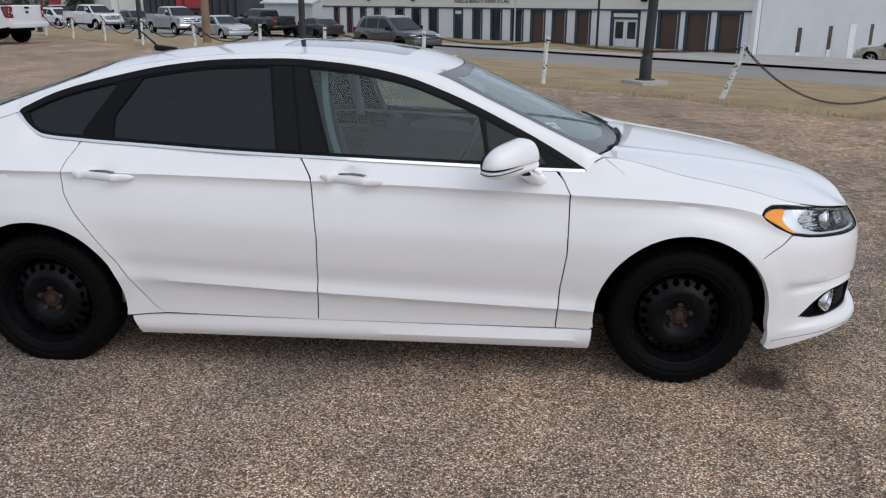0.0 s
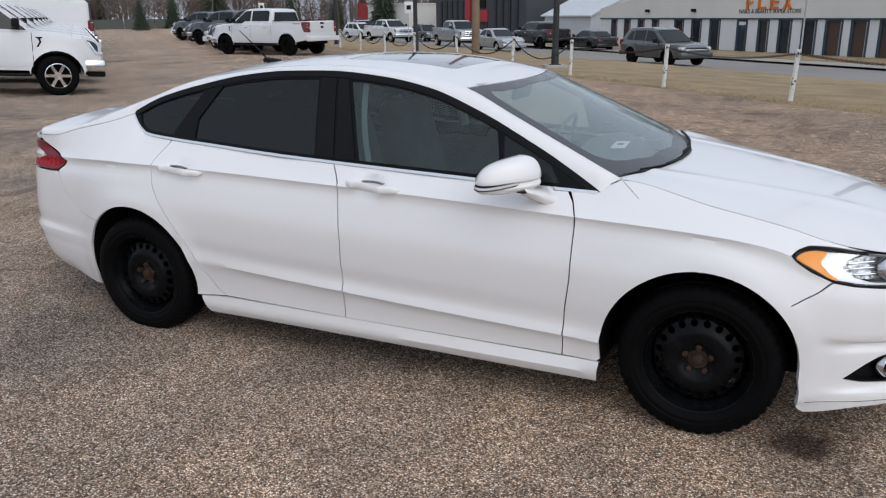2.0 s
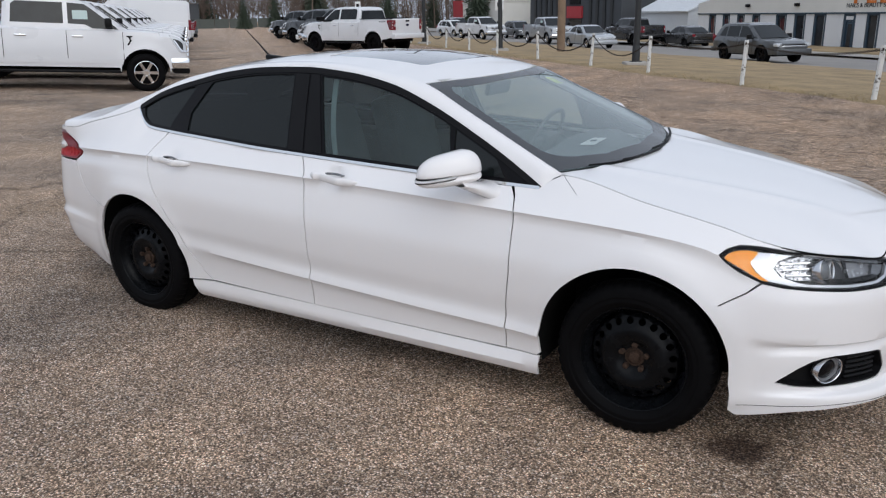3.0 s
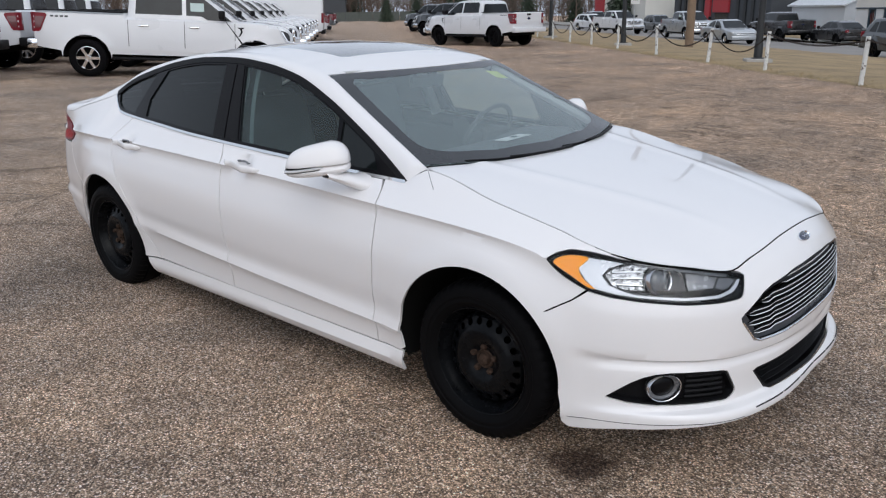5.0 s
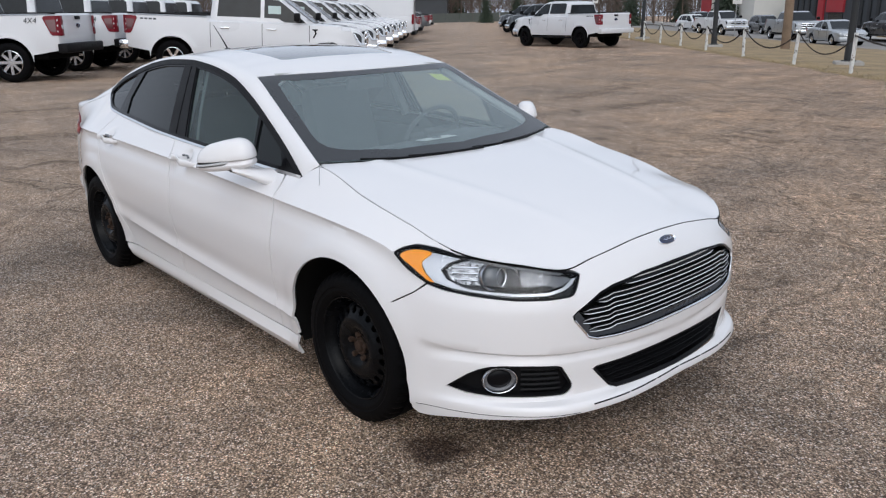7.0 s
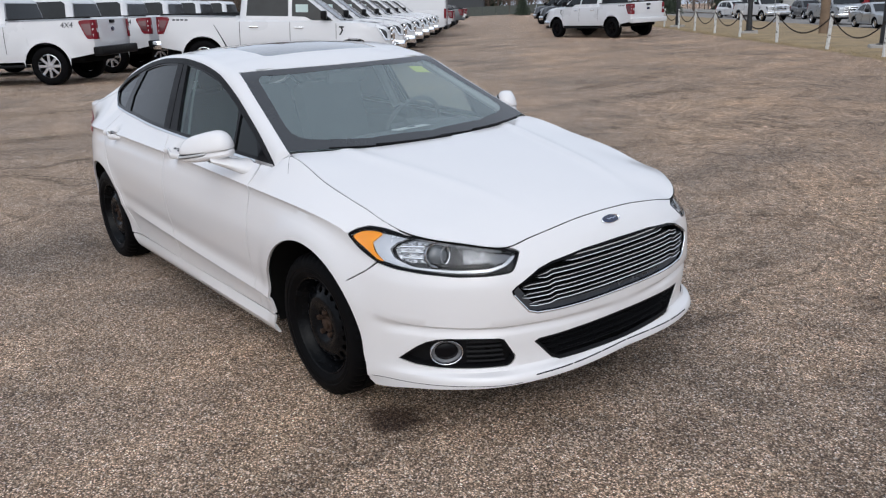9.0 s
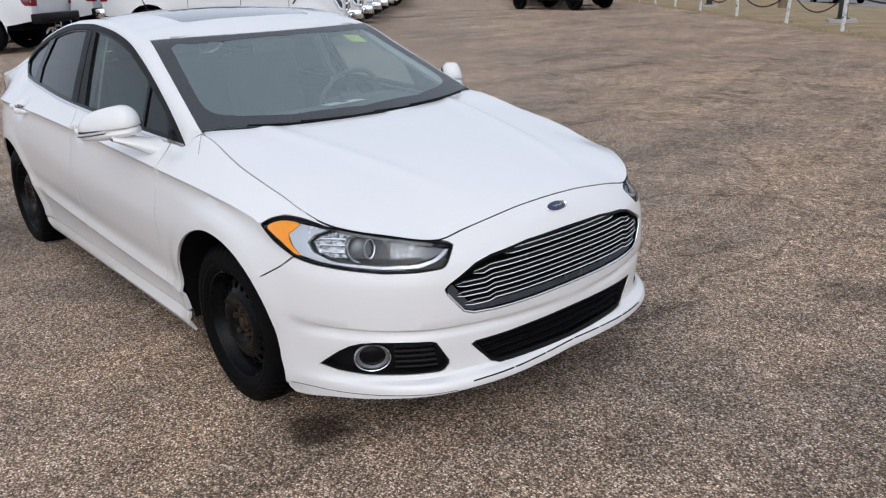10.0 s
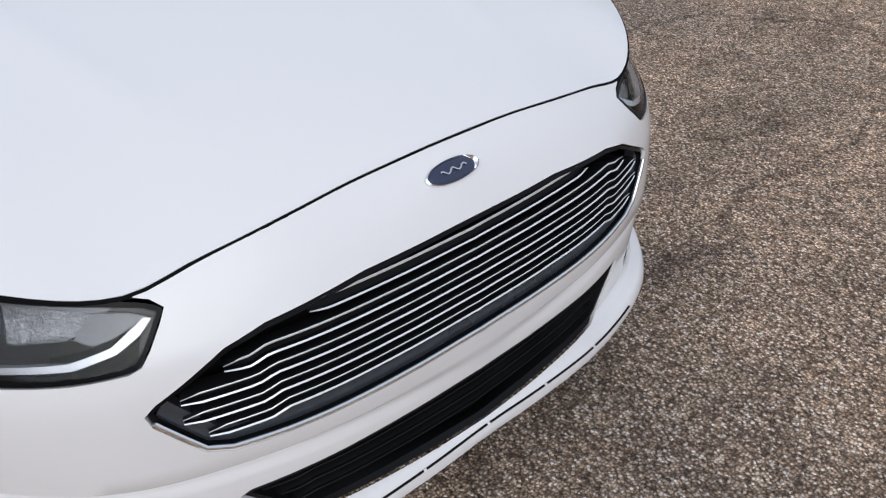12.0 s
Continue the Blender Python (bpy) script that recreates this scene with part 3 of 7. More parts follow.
inner = [(-1.0, -0.525), (-0.97, -0.45), (-0.945, -0.3), (-0.935, 0.0), (-0.945, 0.3), (-0.97, 0.45), (-1.0, 0.525), (-0.97, 0.560), (-0.56, 0.645), (-0.50, 0.650), (-0.455, 0.635), (-0.42, 0.60), (-0.385, 0.54), (-0.315, 0.35), (-0.275, 0.0), (-0.315, -0.35), (-0.385, -0.54), (-0.42, -0.60), (-0.455, -0.635), (-0.50, -0.650), (-0.56, -0.645), (-0.97, -0.560)]
part("windshield_frit", sheet([shrink(ws, 0.002), inner], upper, 0.03, None, 0.0, 0.0, -0.001), worn("ceramic_band", (0.03, 0.032, 0.035), 0.2, vary=0.1), car)
roof = flank(-2.70, -1.085, -1, 40) + across(WS_TOP - 0.006, 0.25, wt)[1:-1] + flank(-1.085, -2.70, 1, 40) + across(RW_TOP, -0.10, EDGE_W(-2.70), dirn=-1)[1:-1]
SUN = [(-1.26, -0.37), (-1.235, -0.34), (-1.21, 0.0), (-1.235, 0.34), (-1.26, 0.37), (-1.55, 0.39), (-1.80, 0.385), (-1.82, 0.36), (-1.825, 0.0), (-1.82, -0.36), (-1.80, -0.385), (-1.55, -0.39)]
part("roof", sheet([roof, SUN], upper, 0.03, None, 0.012), PAINT, car)
part("sunroof", sheet([SUN], upper, 0.05, None, 0.01, 0.004, 0.003), shader("roof_glass", (0.03, 0.033, 0.036), 0.06, 0.0, 1.0, 1.0)[0], car, "dark glass sunroof panel")
rw = flank(-3.33, -2.705, -1, 20) + across(RW_TOP - 0.008, -0.10, EDGE_W(-2.70))[1:-1] + flank(-2.705, -3.33, 1, 20) + across(RW_LOW, -0.12, EDGE_W(-3.33), dirn=-1)[1:-1]
part("rear_window", sheet([rw], upper, 0.04, None, 0.005), TINT, car)
lid = flank(-3.815, -3.335, -1, 14) + across(RW_LOW - 0.01, -0.12, EDGE_W(-3.335))[1:-1] + flank(-3.335, -3.815, 1, 14) + across(-3.908, -0.27, EDGE_W(-3.815), dirn=-1)[1:-1]
part("boot_lid", sheet([lid], upper, 0.03, None, 0.012, GAP), PAINT, car)


def pillar(x0, x1, n=90):
    """The painted strip from the side windows' upper edge round onto the roof: A-pillar, cant rail and C-pillar."""
    bm, prev = bmesh.new(), None
    for i in range(n + 1):
        x = x0 + (x1 - x0) * i / n
        if x > -0.423:
            b = skin(x, top(x))
            below = skin(x, top(x) - 0.03)
        elif x > -2.966:
            b = side_glass(x, DLO_TOP(x))
            below = side_glass(x, DLO_TOP(x) - 0.05)
        else:
            b = skin(x, top(x))
            below = skin(x, top(x) - 0.03)
        a = upper(x, -EDGE_W(x))
        beyond = upper(x, -EDGE_W(x) + 0.04)
        ta, tb = (a - beyond).normalized(), (b - below).normalized()
        gapv = (b - a).length
        c1, c2 = a + ta * gapv * 0.36, b + tb * gapv * 0.36
        ring = []
        for k in range(9):
            u = k / 8
            ring.append(bm.verts.new(a * (1 - u) ** 3 + c1 * 3 * u * (1 - u) ** 2 + c2 * 3 * u * u * (1 - u) + b * u ** 3))
        low_ = bm.verts.new(b + (Vector((b.x, 0, b.z)) - b).normalized() * 0.012)
        ring.append(low_)
        if prev:
            for k in range(9):
                bm.faces.new((prev[k], prev[k + 1], ring[k + 1], ring[k]))
        prev = ring
    return bm


both("roof_pillar", pillar(-0.335, -3.72, 112), PAINT)

# side windows, their black frame and the bright strip on the belt
dlo = [(x, DLO_TOP(x)) for x in [-0.425 - 2.54 * i / 60 for i in range(61)]] + [(x, DLO_LOW(x)) for x in [-2.965 + 2.54 * i / 60 for i in range(61)]]
def under_top(x0, x1, n, drop=0.034):
    return [(x0 + (x1 - x0) * i / n, DLO_TOP(x0 + (x1 - x0) * i / n) - drop) for i in range(n + 1)]


def on_low(x0, x1, n, up=0.022):
    return [(x0 + (x1 - x0) * i / n, DLO_LOW(x0 + (x1 - x0) * i / n) + up) for i in range(n + 1)]


g_front = on_low(-1.53, -0.86, 8) + [(-0.875, 1.06), (-0.895, DLO_TOP(-0.895) - 0.036)] + under_top(-0.92, -1.635, 18)
g_sail = on_low(-0.84, -0.60, 5) + under_top(-0.65, -0.865, 6) + [(-0.855, 1.06)]
g_rear = on_low(-2.505, -1.765, 10) + under_top(-1.81, -2.385, 14) + [(-2.39, DLO_TOP(-2.39) - 0.04), (-2.505, 1.13)]
g_quart = on_low(-2.90, -2.65, 8) + [(-2.645, 1.07), (-2.50, DLO_TOP(-2.50) - 0.036)] + under_top(-2.53, -2.92, 10, 0.03)
both("window_frame", sheet([dlo, g_front, g_sail, g_rear, g_quart], side_glass, 0.03, None, 0.012), GLOSS, "gloss black window surround")
both("front_window", sheet([g_front], side_glass, 0.05, None, 0.0, 0.0, 0.007), PANE)
both("mirror_window", sheet([g_sail], side_glass, 0.05, None, 0.0, 0.0, 0.007), TINT)
both("rear_side_window", sheet([g_rear], side_glass, 0.05, None, 0.0, 0.0, 0.007), TINT, "heavily tinted glass")
both("quarter_window", sheet([g_quart], side_glass, 0.05, None, 0.0, 0.0, 0.007), TINT, "heavily tinted glass")
strip = on_low(-2.969, -0.44, 70, -0.005) + on_low(-0.44, -2.955, 70, 0.007)
both("belt_strip", sheet([strip], side_glass, 0.03, None, 0.006, 0.0, -0.005), CHROME, "bright belt moulding")
for trim in ([(-1.648, 1.0), (-1.545, 0.998), (-1.648, DLO_TOP(-1.648) - 0.03), (-1.702, DLO_TOP(-1.702) - 0.03)], [(-1.660, 1.0), (-1.754, 1.002), (-1.799, DLO_TOP(-1.8) - 0.03), (-1.714, DLO_TOP(-1.714) - 0.03)]):
    both("pillar_trim", sheet([trim], side_glass, 0.03, None, 0.006, 0.0, -0.004), BLACK, "satin black pillar trim")
# raised lip of the upper frame
both("upper_trim", sheet([under_top(-0.44, -2.955, 70, -0.001) + under_top(-2.955, -0.44, 70, 0.026)], side_glass, 0.03, None, 0.006, 0.0, -0.004), BLACK)

# --------------------------------------------------------------- lamps and nose
def outward(s, z):
    p = skin(s, z)
    n = (skin(s + 0.004, z) - skin(s - 0.004, z)).cross(skin(s, z + 0.004) - skin(s, z - 0.004)).normalized()
    return p, (n if n.dot(p - Vector((-1.5, 0, 0.55))) > 0 else -n)


def aligned(bm, p, n):
    """Turns a form built about +x so that it looks along n from p."""
    turn = n.to_track_quat("X", "Z").to_matrix().to_4x4()
    bmesh.ops.transform(bm, matrix=Matrix.Translation(p) @ turn, verts=bm.verts)
    return bm


def ring_of(ro, ri, depth, n=36, sx=1.0):
    """A round-edged ring about x."""
    prof = [(-depth, ro), (-depth * 0.2, ro), (0.0, (2 * ro + ri) / 3), (-0.002, (ro + 2 * ri) / 3), (-depth * 0.5, ri), (-depth, ri * 0.96)]
    bm = lathe(prof, n, "x")
    bmesh.ops.scale(bm, vec=(1, sx, 1), verts=bm.verts)
    return bm


def dome(r, depth, n=28, sx=1.0):
    prof = [(depth * math.cos(a), r * math.sin(a)) for a in [math.pi / 2 * (1 - i / 7) for i in range(7)]] + [(depth, 0.0005)]
    bm = lathe(prof, n, "x")
    bmesh.ops.scale(bm, vec=(1, sx, 1), verts=bm.verts)
    return bm


def side_part(name, bm, material, parents, label=""):
    """One piece under the right-hand parent and its mirror image under the other."""
    other = flip(bm)
    part(name, bm, material, parents[0], label)
    part(name, other, material, parents[1], label)


LAMP_DARK = shader("lamp_inner_dark", (0.03, 0.032, 0.035), 0.25, 0.2)[0]
CRYSTAL = shader("projector_glass", (0.10, 0.11, 0.12), 0.04, 0.0, 1.0)[0]
def rounded(loop, k=4):
    """A closed loop drawn through its points in soft curves."""
    out, m = [], len(loop)
    for i in range(m):
        a, b, c, d = (Vector(loop[(i + j) % m]) for j in (-1, 0, 1, 2))
        for j in range(k):
            u = j / k
            out.append(tuple(0.5 * (2 * b + (c - a) * u + (2 * a - 5 * b + 4 * c - d) * u * u + (3 * b - a - 3 * c + d) * u ** 3)))
    return out


FACET, fn, fl, fb = shader("faceted_reflector", (0.5, 0.5, 0.52), 0.18, 0.7)
cells = place(fn, fl, "ShaderNodeTexVoronoi", 230)
shade_of = ramp(fn, [(0.15, (0.03, 0.032, 0.035)), (0.45, (0.30, 0.31, 0.32)), (0.7, (0.75, 0.76, 0.78)), (0.95, (0.95, 0.95, 0.95))])
fl.new(cells.outputs["Color"], shade_of.inputs[0])
fl.new(shade_of.outputs[0], fb.inputs["Base Color"])
SMOKE = worn("smoked_bezel", (0.16, 0.165, 0.175), 0.25, 0.3, 0.0, 20.0, 0.2)
SILVER_BEZEL = worn("silver_bezel", (0.66, 0.67, 0.69), 0.22, 0.6, 0.0, 14.0, 0.08)

hl = rounded(HL_TOP + HL_LOW)
lamps = both("headlight", sheet([shrink(hl, 0.002)], skin, 0.025, None, 0.05, 0.0, 0.050), LAMP_DARK, "clear headlight with amber side reflector")
side_part("headlight_rim", sheet([hl, shrink(shrink(hl, 0.003), 0.003)], skin, 0.012, None, 0.02, 0.0, 0.001), GLOSS, lamps)
side_part("headlight_lens", sheet([shrink(hl, 0.006)], skin, 0.03, None, 0.0, 0.0, 0.004), LENS, lamps)
amber = rounded([(0.322, 0.770), (0.345, 0.784), (0.385, 0.789), (0.438, 0.784), (0.424, 0.766), (0.412, 0.750), (0.430, 0.722), (0.457, 0.702), (0.474, 0.690), (0.445, 0.695), (0.385, 0.730), (0.338, 0.756)], 3)
side_part("side_reflector", sheet([amber], skin, 0.02, None, 0.006, 0.0, 0.008), AMBER, lamps, "amber reflector")
bezel = [(0.425, 0.786), (0.50, 0.781), (0.565, 0.774), (0.515, 0.758), (0.494, 0.735), (0.520, 0.706), (0.575, 0.688), (0.60, 0.680), (0.54, 0.679), (0.475, 0.690), (0.440, 0.716), (0.412, 0.750)]
side_part("outer_bezel", sheet([bezel], skin, 0.012, None, 0.015, 0.0, 0.012), SILVER_BEZEL, lamps)
bowl = [(0.505, 0.742), (0.53, 0.760), (0.60, 0.770), (0.70, 0.764), (0.70, 0.690), (0.60, 0.694), (0.535, 0.708)]
side_part("turn_signal_bowl", sheet([bowl], skin, 0.012, None, 0.02, 0.0, 0.034), FACET, lamps)
for k in range(3):
    z = 0.712 + 0.018 * k
    side_part("reflector_rib", tube([outward(s, z)[0] - outward(s, z)[1] * 0.026 for s in (0.545 - 0.008 * k, 0.59, 0.635)], 0.003, 6), CHROME, lamps)
roof_trim = [(0.60, 0.777), (0.80, 0.754), (0.90, 0.740), (0.965, 0.730), (0.955, 0.724), (0.80, 0.746), (0.60, 0.768)]
side_part("upper_bezel", sheet([roof_trim], skin, 0.015, None, 0.02, 0.0, 0.012), SMOKE, lamps)
lower_trim = [(0.58, 0.695), (0.70, 0.688), (0.86, 0.683), (0.93, 0.690), (0.90, 0.700), (0.80, 0.697), (0.68, 0.700)]
side_part("dark_insert", sheet([lower_trim], skin, 0.015, None, 0.02, 0.0, 0.020), GLOSS, lamps)
edge_strip = [(0.49, 0.688), (0.55, 0.677), (0.62, 0.671), (0.78, 0.663), (0.90, 0.666), (0.962, 0.680), (0.996, 0.696), (1.014, 0.710), (1.004, 0.712), (0.955, 0.688), (0.895, 0.676), (0.78, 0.672), (0.62, 0.679), (0.56, 0.687), (0.50, 0.695)]
side_part("light_strip", sheet([edge_strip], skin, 0.015, None, 0.012, 0.0, 0.010), SILVER_BEZEL, lamps, "bright light guide along the lower edge")
p, n = outward(0.705, 0.722)
n = (n + Vector((0.9, 0.1, 0.05))).normalized()
side_part("projector_ring", aligned(ring_of(0.050, 0.039, 0.03), p - n * 0.014, n), SATIN, lamps)
side_part("projector_lens", aligned(dome(0.039, 0.022), p - n * 0.032, n), CRYSTAL, lamps)
p, n = outward(0.765, 0.720)
n = (n + Vector((0.9, 0.1, 0.05))).normalized()
side_part("inner_ring", aligned(ring_of(0.044, 0.036, 0.02), p - n * 0.036, n), SILVER_BEZEL, lamps)
bowl2 = [(0.795, 0.742), (0.90, 0.735), (0.952, 0.726), (0.915, 0.706), (0.86, 0.694), (0.80, 0.698)]
side_part("high_beam_bowl", sheet([bowl2], skin, 0.012, None, 0.015, 0.0, 0.034), worn("grey_reflector", (0.30, 0.305, 0.315), 0.25, 0.6, 0.0, 40.0, 0.5, 0.5, 130.0), lamps)
corner = [(0.93, 0.725), (0.985, 0.720), (1.008, 0.712), (0.955, 0.696), (0.90, 0.688), (0.90, 0.70)]
side_part("corner_bezel", sheet([corner], skin, 0.012, None, 0.015, 0.0, 0.022), SMOKE, lamps)

# tail lamps
tl = [(-3.434, 0.867), (-3.455, 0.845), (-3.510, 0.814), (-3.60, 0.806), (-3.965, 0.802), (-3.965, 0.958), (-3.708, 0.951), (-3.60, 0.917)]
tails = both("tail_light", sheet([tl], skin, 0.02, None, 0.02, 0.002, -0.004), RED, "dark red wedge-shaped tail light")
brake = [(-3.462, 0.862), (-3.520, 0.828), (-3.60, 0.818), (-3.95, 0.812), (-3.95, 0.846), (-3.74, 0.850), (-3.65, 0.872), (-3.56, 0.880)]
side_part("brake_lamp", sheet([brake], skin, 0.02, None, 0.004, 0.0, -0.006), BRIGHT_RED, tails)
side_part("reverse_lamp", sheet([[(-3.645, 0.879), (-3.770, 0.908), (-3.93, 0.906), (-3.93, 0.852), (-3.75, 0.853)]], skin, 0.02, None, 0.004, 0.0, -0.007), shader("milky_lens", (0.62, 0.58, 0.55), 0.15, 0, 0.6)[0], tails)

# grille
GR, LG = around(GR_HALF), around(LG_HALF)
grille = part("grille", sheet([GR], skin, 0.03, nose_rows, 0.0, 0.0, 0.055), SHELL, car, "black grille with bright horizontal bars")
part("grille_wall", sheet([GR, shrink(GR, 0.006)], skin, 0.02, None, 0.05, 0.0, 0.006), GLOSS, grille)


bright = [(N - 0.53, 0.573), (N - 0.475, 0.505), (N - 0.44, 0.492), (N - 0.36, 0.488), (N - 0.2, 0.486), (N, 0.486)]
bright = bright + [(2 * N - s, z) for s, z in reversed(bright[:-1])]
part("grille_trim", tube([outward(s, z)[0] - outward(s, z)[1] * 0.002 for s, z in dense(bright, 0.02, False)], 0.0045, 8), CHROME, grille, "thin chrome trim")
part("grille_sill", sheet([bright + [(N + (s - N) * 0.962, z + 0.027) for s, z in reversed(bright)]], skin, 0.02, None, 0.02, 0.0, 0.014), worn("dark_satin", (0.085, 0.095, 0.11), 0.28, 0.6), grille, "dark satin lower surround")
upper_lip = [(s, z) for s, z in GR_HALF[:6]]
upper_lip = upper_lip[::-1] + [(2 * N - s, z) for s, z in upper_lip[1:]]
part("grille_brow", sheet([upper_lip + [(s, z - 0.005) for s, z in reversed(upper_lip)]], skin, 0.02, None, 0.02, 0.0, 0.012), GLOSS, grille)


def reach(loop, z):
    """Half the width of a loop about the nose at a height."""
    best = 0.0
    for a, b in zip(loop, loop[1:] + loop[:1]):
        if (a[1] - z) * (b[1] - z) <= 0 and a[1] != b[1]:
            best = max(best, N - (a[0] + (b[0] - a[0]) * (z - a[1]) / (b[1] - a[1])))
    return best


def slat(z, half, tall, back, deep, jog, step=0.33):
    """A grille bar with a bright upper and lower edge about a grey face; it steps down near either end and narrows to its tip."""
    bm, prev = bmesh.new(), None
    m = 72
    for i in range(m + 1):
        u = -half + 2 * half * i / m
        d = half - abs(u)
        zz = z - jog * min(1, max(0, (abs(u) - step) / 0.026))
        t = tall * min(1.0, 0.45 + d / 0.05)
        ring = []
        for dz, db in ((-0.5, deep), (-0.5, 0.001), (-0.45, 0.0), (-0.32, 0.0015), (-0.29, 0.010), (0.29, 0.010), (0.32, 0.0015), (0.45, 0.0), (0.5, 0.001), (0.5, deep)):
            p, n = outward(N + u, zz + dz * t)
            ring.append(bm.verts.new(p - n * (back + db)))
        if prev:
            for k in range(9):
                f = bm.faces.new((prev[k], prev[k + 1], ring[k + 1], ring[k]))
                f.material_index = 0 if k in (1, 2, 6, 7) else (2 if k in (3, 4, 5) else 1)
        prev = ring
    return bm


BRIGHTBAR = shader("bright_bar", (0.85, 0.86, 0.88), 0.25, 0.45)[0]
DARKBAR = worn("black_bar", (0.008, 0.008, 0.009), 0.5, 0.0, spec=0.2)
FACEBAR = worn("black_bar_face", (0.006, 0.006, 0.007), 0.5, 0.0, spec=0.15)
for k in range(5):
    z = 0.5325 + 0.0340 * k
    half = min(reach(GR, z - 0.016), reach(GR, z + 0.006)) - 0.020
    part("slat", slat(z, half, 0.0195, 0.006, 0.03, 0.0085, 0.352 + 0.004 * k), [BRIGHTBAR, DARKBAR, FACEBAR], grille)
lower = part("lower_grille", sheet([LG], skin, 0.03, nose_rows, 0.0, 0.0, 0.05), SHELL, car, "black plastic lower grille")
part("lower_grille_wall", sheet([LG, shrink(LG, 0.008)], skin, 0.02, None, 0.045, 0.0, 0.004), BLACK, lower)
for k in range(3):
    z = 0.304 + 0.028 * k
    part("slat", slat(z, reach(LG, z) - 0.012, 0.012, 0.014, 0.024, 0.006), [BLACK, BLACK, BLACK], lower)
part("lip_slot", tube([outward(N - 0.46 + 0.023 * i, 0.2537 + 0.0125 * (1 - abs(i - 20) / 20) ** 0.8)[0] for i in range(41)], 0.0026, 6), BLACK, lower)
for k in range(5):
    s = N - 0.30 + 0.15 * k
    p, n = outward(s, 0.2537 + 0.0125 * (1 - abs(s - N) / 0.46) ** 0.8)
    b = bmesh.new()
    box(b, -0.003, -0.003, -0.0035, 0.0042, 0.003, 0.0035, 0.001)
    part("slot_bridge", aligned(b, p, n), PAINT, lower)
lipline = [(0.40, 0.210), (0.5, 0.217), (0.6, 0.221), (0.8, 0.230), (1.0, 0.234)]
both("lip_seam", tube([outward(s, z)[0] for s, z in dense(lipline, 0.03, False)], 0.0011, 5), SHELL)

both("cowl_seam", tube([outward(-0.352 + 0.019 * i, top(-0.352) - 0.004 - 0.014 * i)[0] for i in range(5)], 0.0009, 5), SHELL)

# fog lamps
fogs = both("fog_lamp", sheet([FOG], skin, 0.025, None, 0.0, 0.0, 0.034), BLACK, "round fog lamp in a black bezel")
side_part("bezel_wall", sheet([FOG, shrink(FOG, 0.006)], skin, 0.015, None, 0.034, 0.0, 0.003), BLACK, fogs)
for k in range(5):
    z = 0.308 + 0.020 * k
    side_part("bezel_rib", tube([outward(s, z)[0] - outward(s, z)[1] * 0.022 for s in (0.80, 0.85, 0.90, 0.95 - 0.004 * k)], 0.006, 6), BLACK, fogs)
p, n = outward(0.728, 0.349)
n = (n + Vector((0.5, 0.0, 0.0))).normalized()
side_part("fog_ring", aligned(ring_of(0.052, 0.0445, 0.03, 40, 1.25), p - n * 0.004, n), SATIN, fogs)
side_part("fog_bowl", aligned(ring_of(0.0465, 0.036, 0.006, 40, 1.25), p - n * 0.018, n), SMOKE, fogs)
side_part("fog_lens", aligned(dome(0.037, 0.014, 32, 1.25), p - n * 0.026, n), GLOSS, fogs)

# oval badge
p, n = outward(N, 0.757)
badge = aligned(dome(0.0170, 0.006, 40, 2.8), p, n)
em = part("emblem", badge, BLUE, car, "dark blue oval badge with a bright rim")
part("emblem_rim", aligned(ring_of(0.0192, 0.0162, 0.008, 40, 2.75), p + n * 0.006, n), CHROME, em)
side = n.cross(Vector((0, 0, 1))).normalized()
up = side.cross(n)
part("emblem_script", tube([p + n * 0.0072 + side * (0.0255 - 0.0042 * i) * -1 + up * (0.0035 * math.sin(i * 1.25)) for i in range(13)], 0.0016, 6), SATIN, em)

# ------------------------------------------------------------ mirrors, handles
def loaf(centre, yaw, half, high, low_, n=28, m=14, slope=0.0, above=0.7, below=0.7):
    """A rounded housing: domed above, flatter below."""
    bm, rings = bmesh.new(), []
    for j in range(m + 1):
        a = -math.pi / 2 + math.pi * j / m
        ring = []
        for k in range(n):
            b = 2 * math.pi * k / n
            c, s = math.cos(b), math.sin(b)
            full = max(0.02, max(0.0, math.cos(a)) ** (above if a > 0 else below))
            u = math.copysign(abs(c) ** (0.75 if c > 0 else 0.55), c) * half[0] * full
            v = math.copysign(abs(s) ** 0.75, s) * half[1] * full
            w = math.sin(a) * (high * (1 - slope * max(-0.4, u / half[0])) if a > 0 else low_)
            taper = 1 - 0.18 * max(0, w / high) - 0.10 * (u / half[0])
            ring.append(bm.verts.new((u, v * taper, w + 0.012 * (u / half[0]) * -1)))
        rings.append(ring)
    for p_, q_ in zip(rings, rings[1:]):
        for k in range(n):
            bm.faces.new((p_[k], p_[(k + 1) % n], q_[(k + 1) % n], q_[k]))
    bmesh.ops.transform(bm, matrix=Matrix.Translation(centre) @ Matrix.Rotation(yaw, 4, "Z"), verts=bm.verts)
    return bm


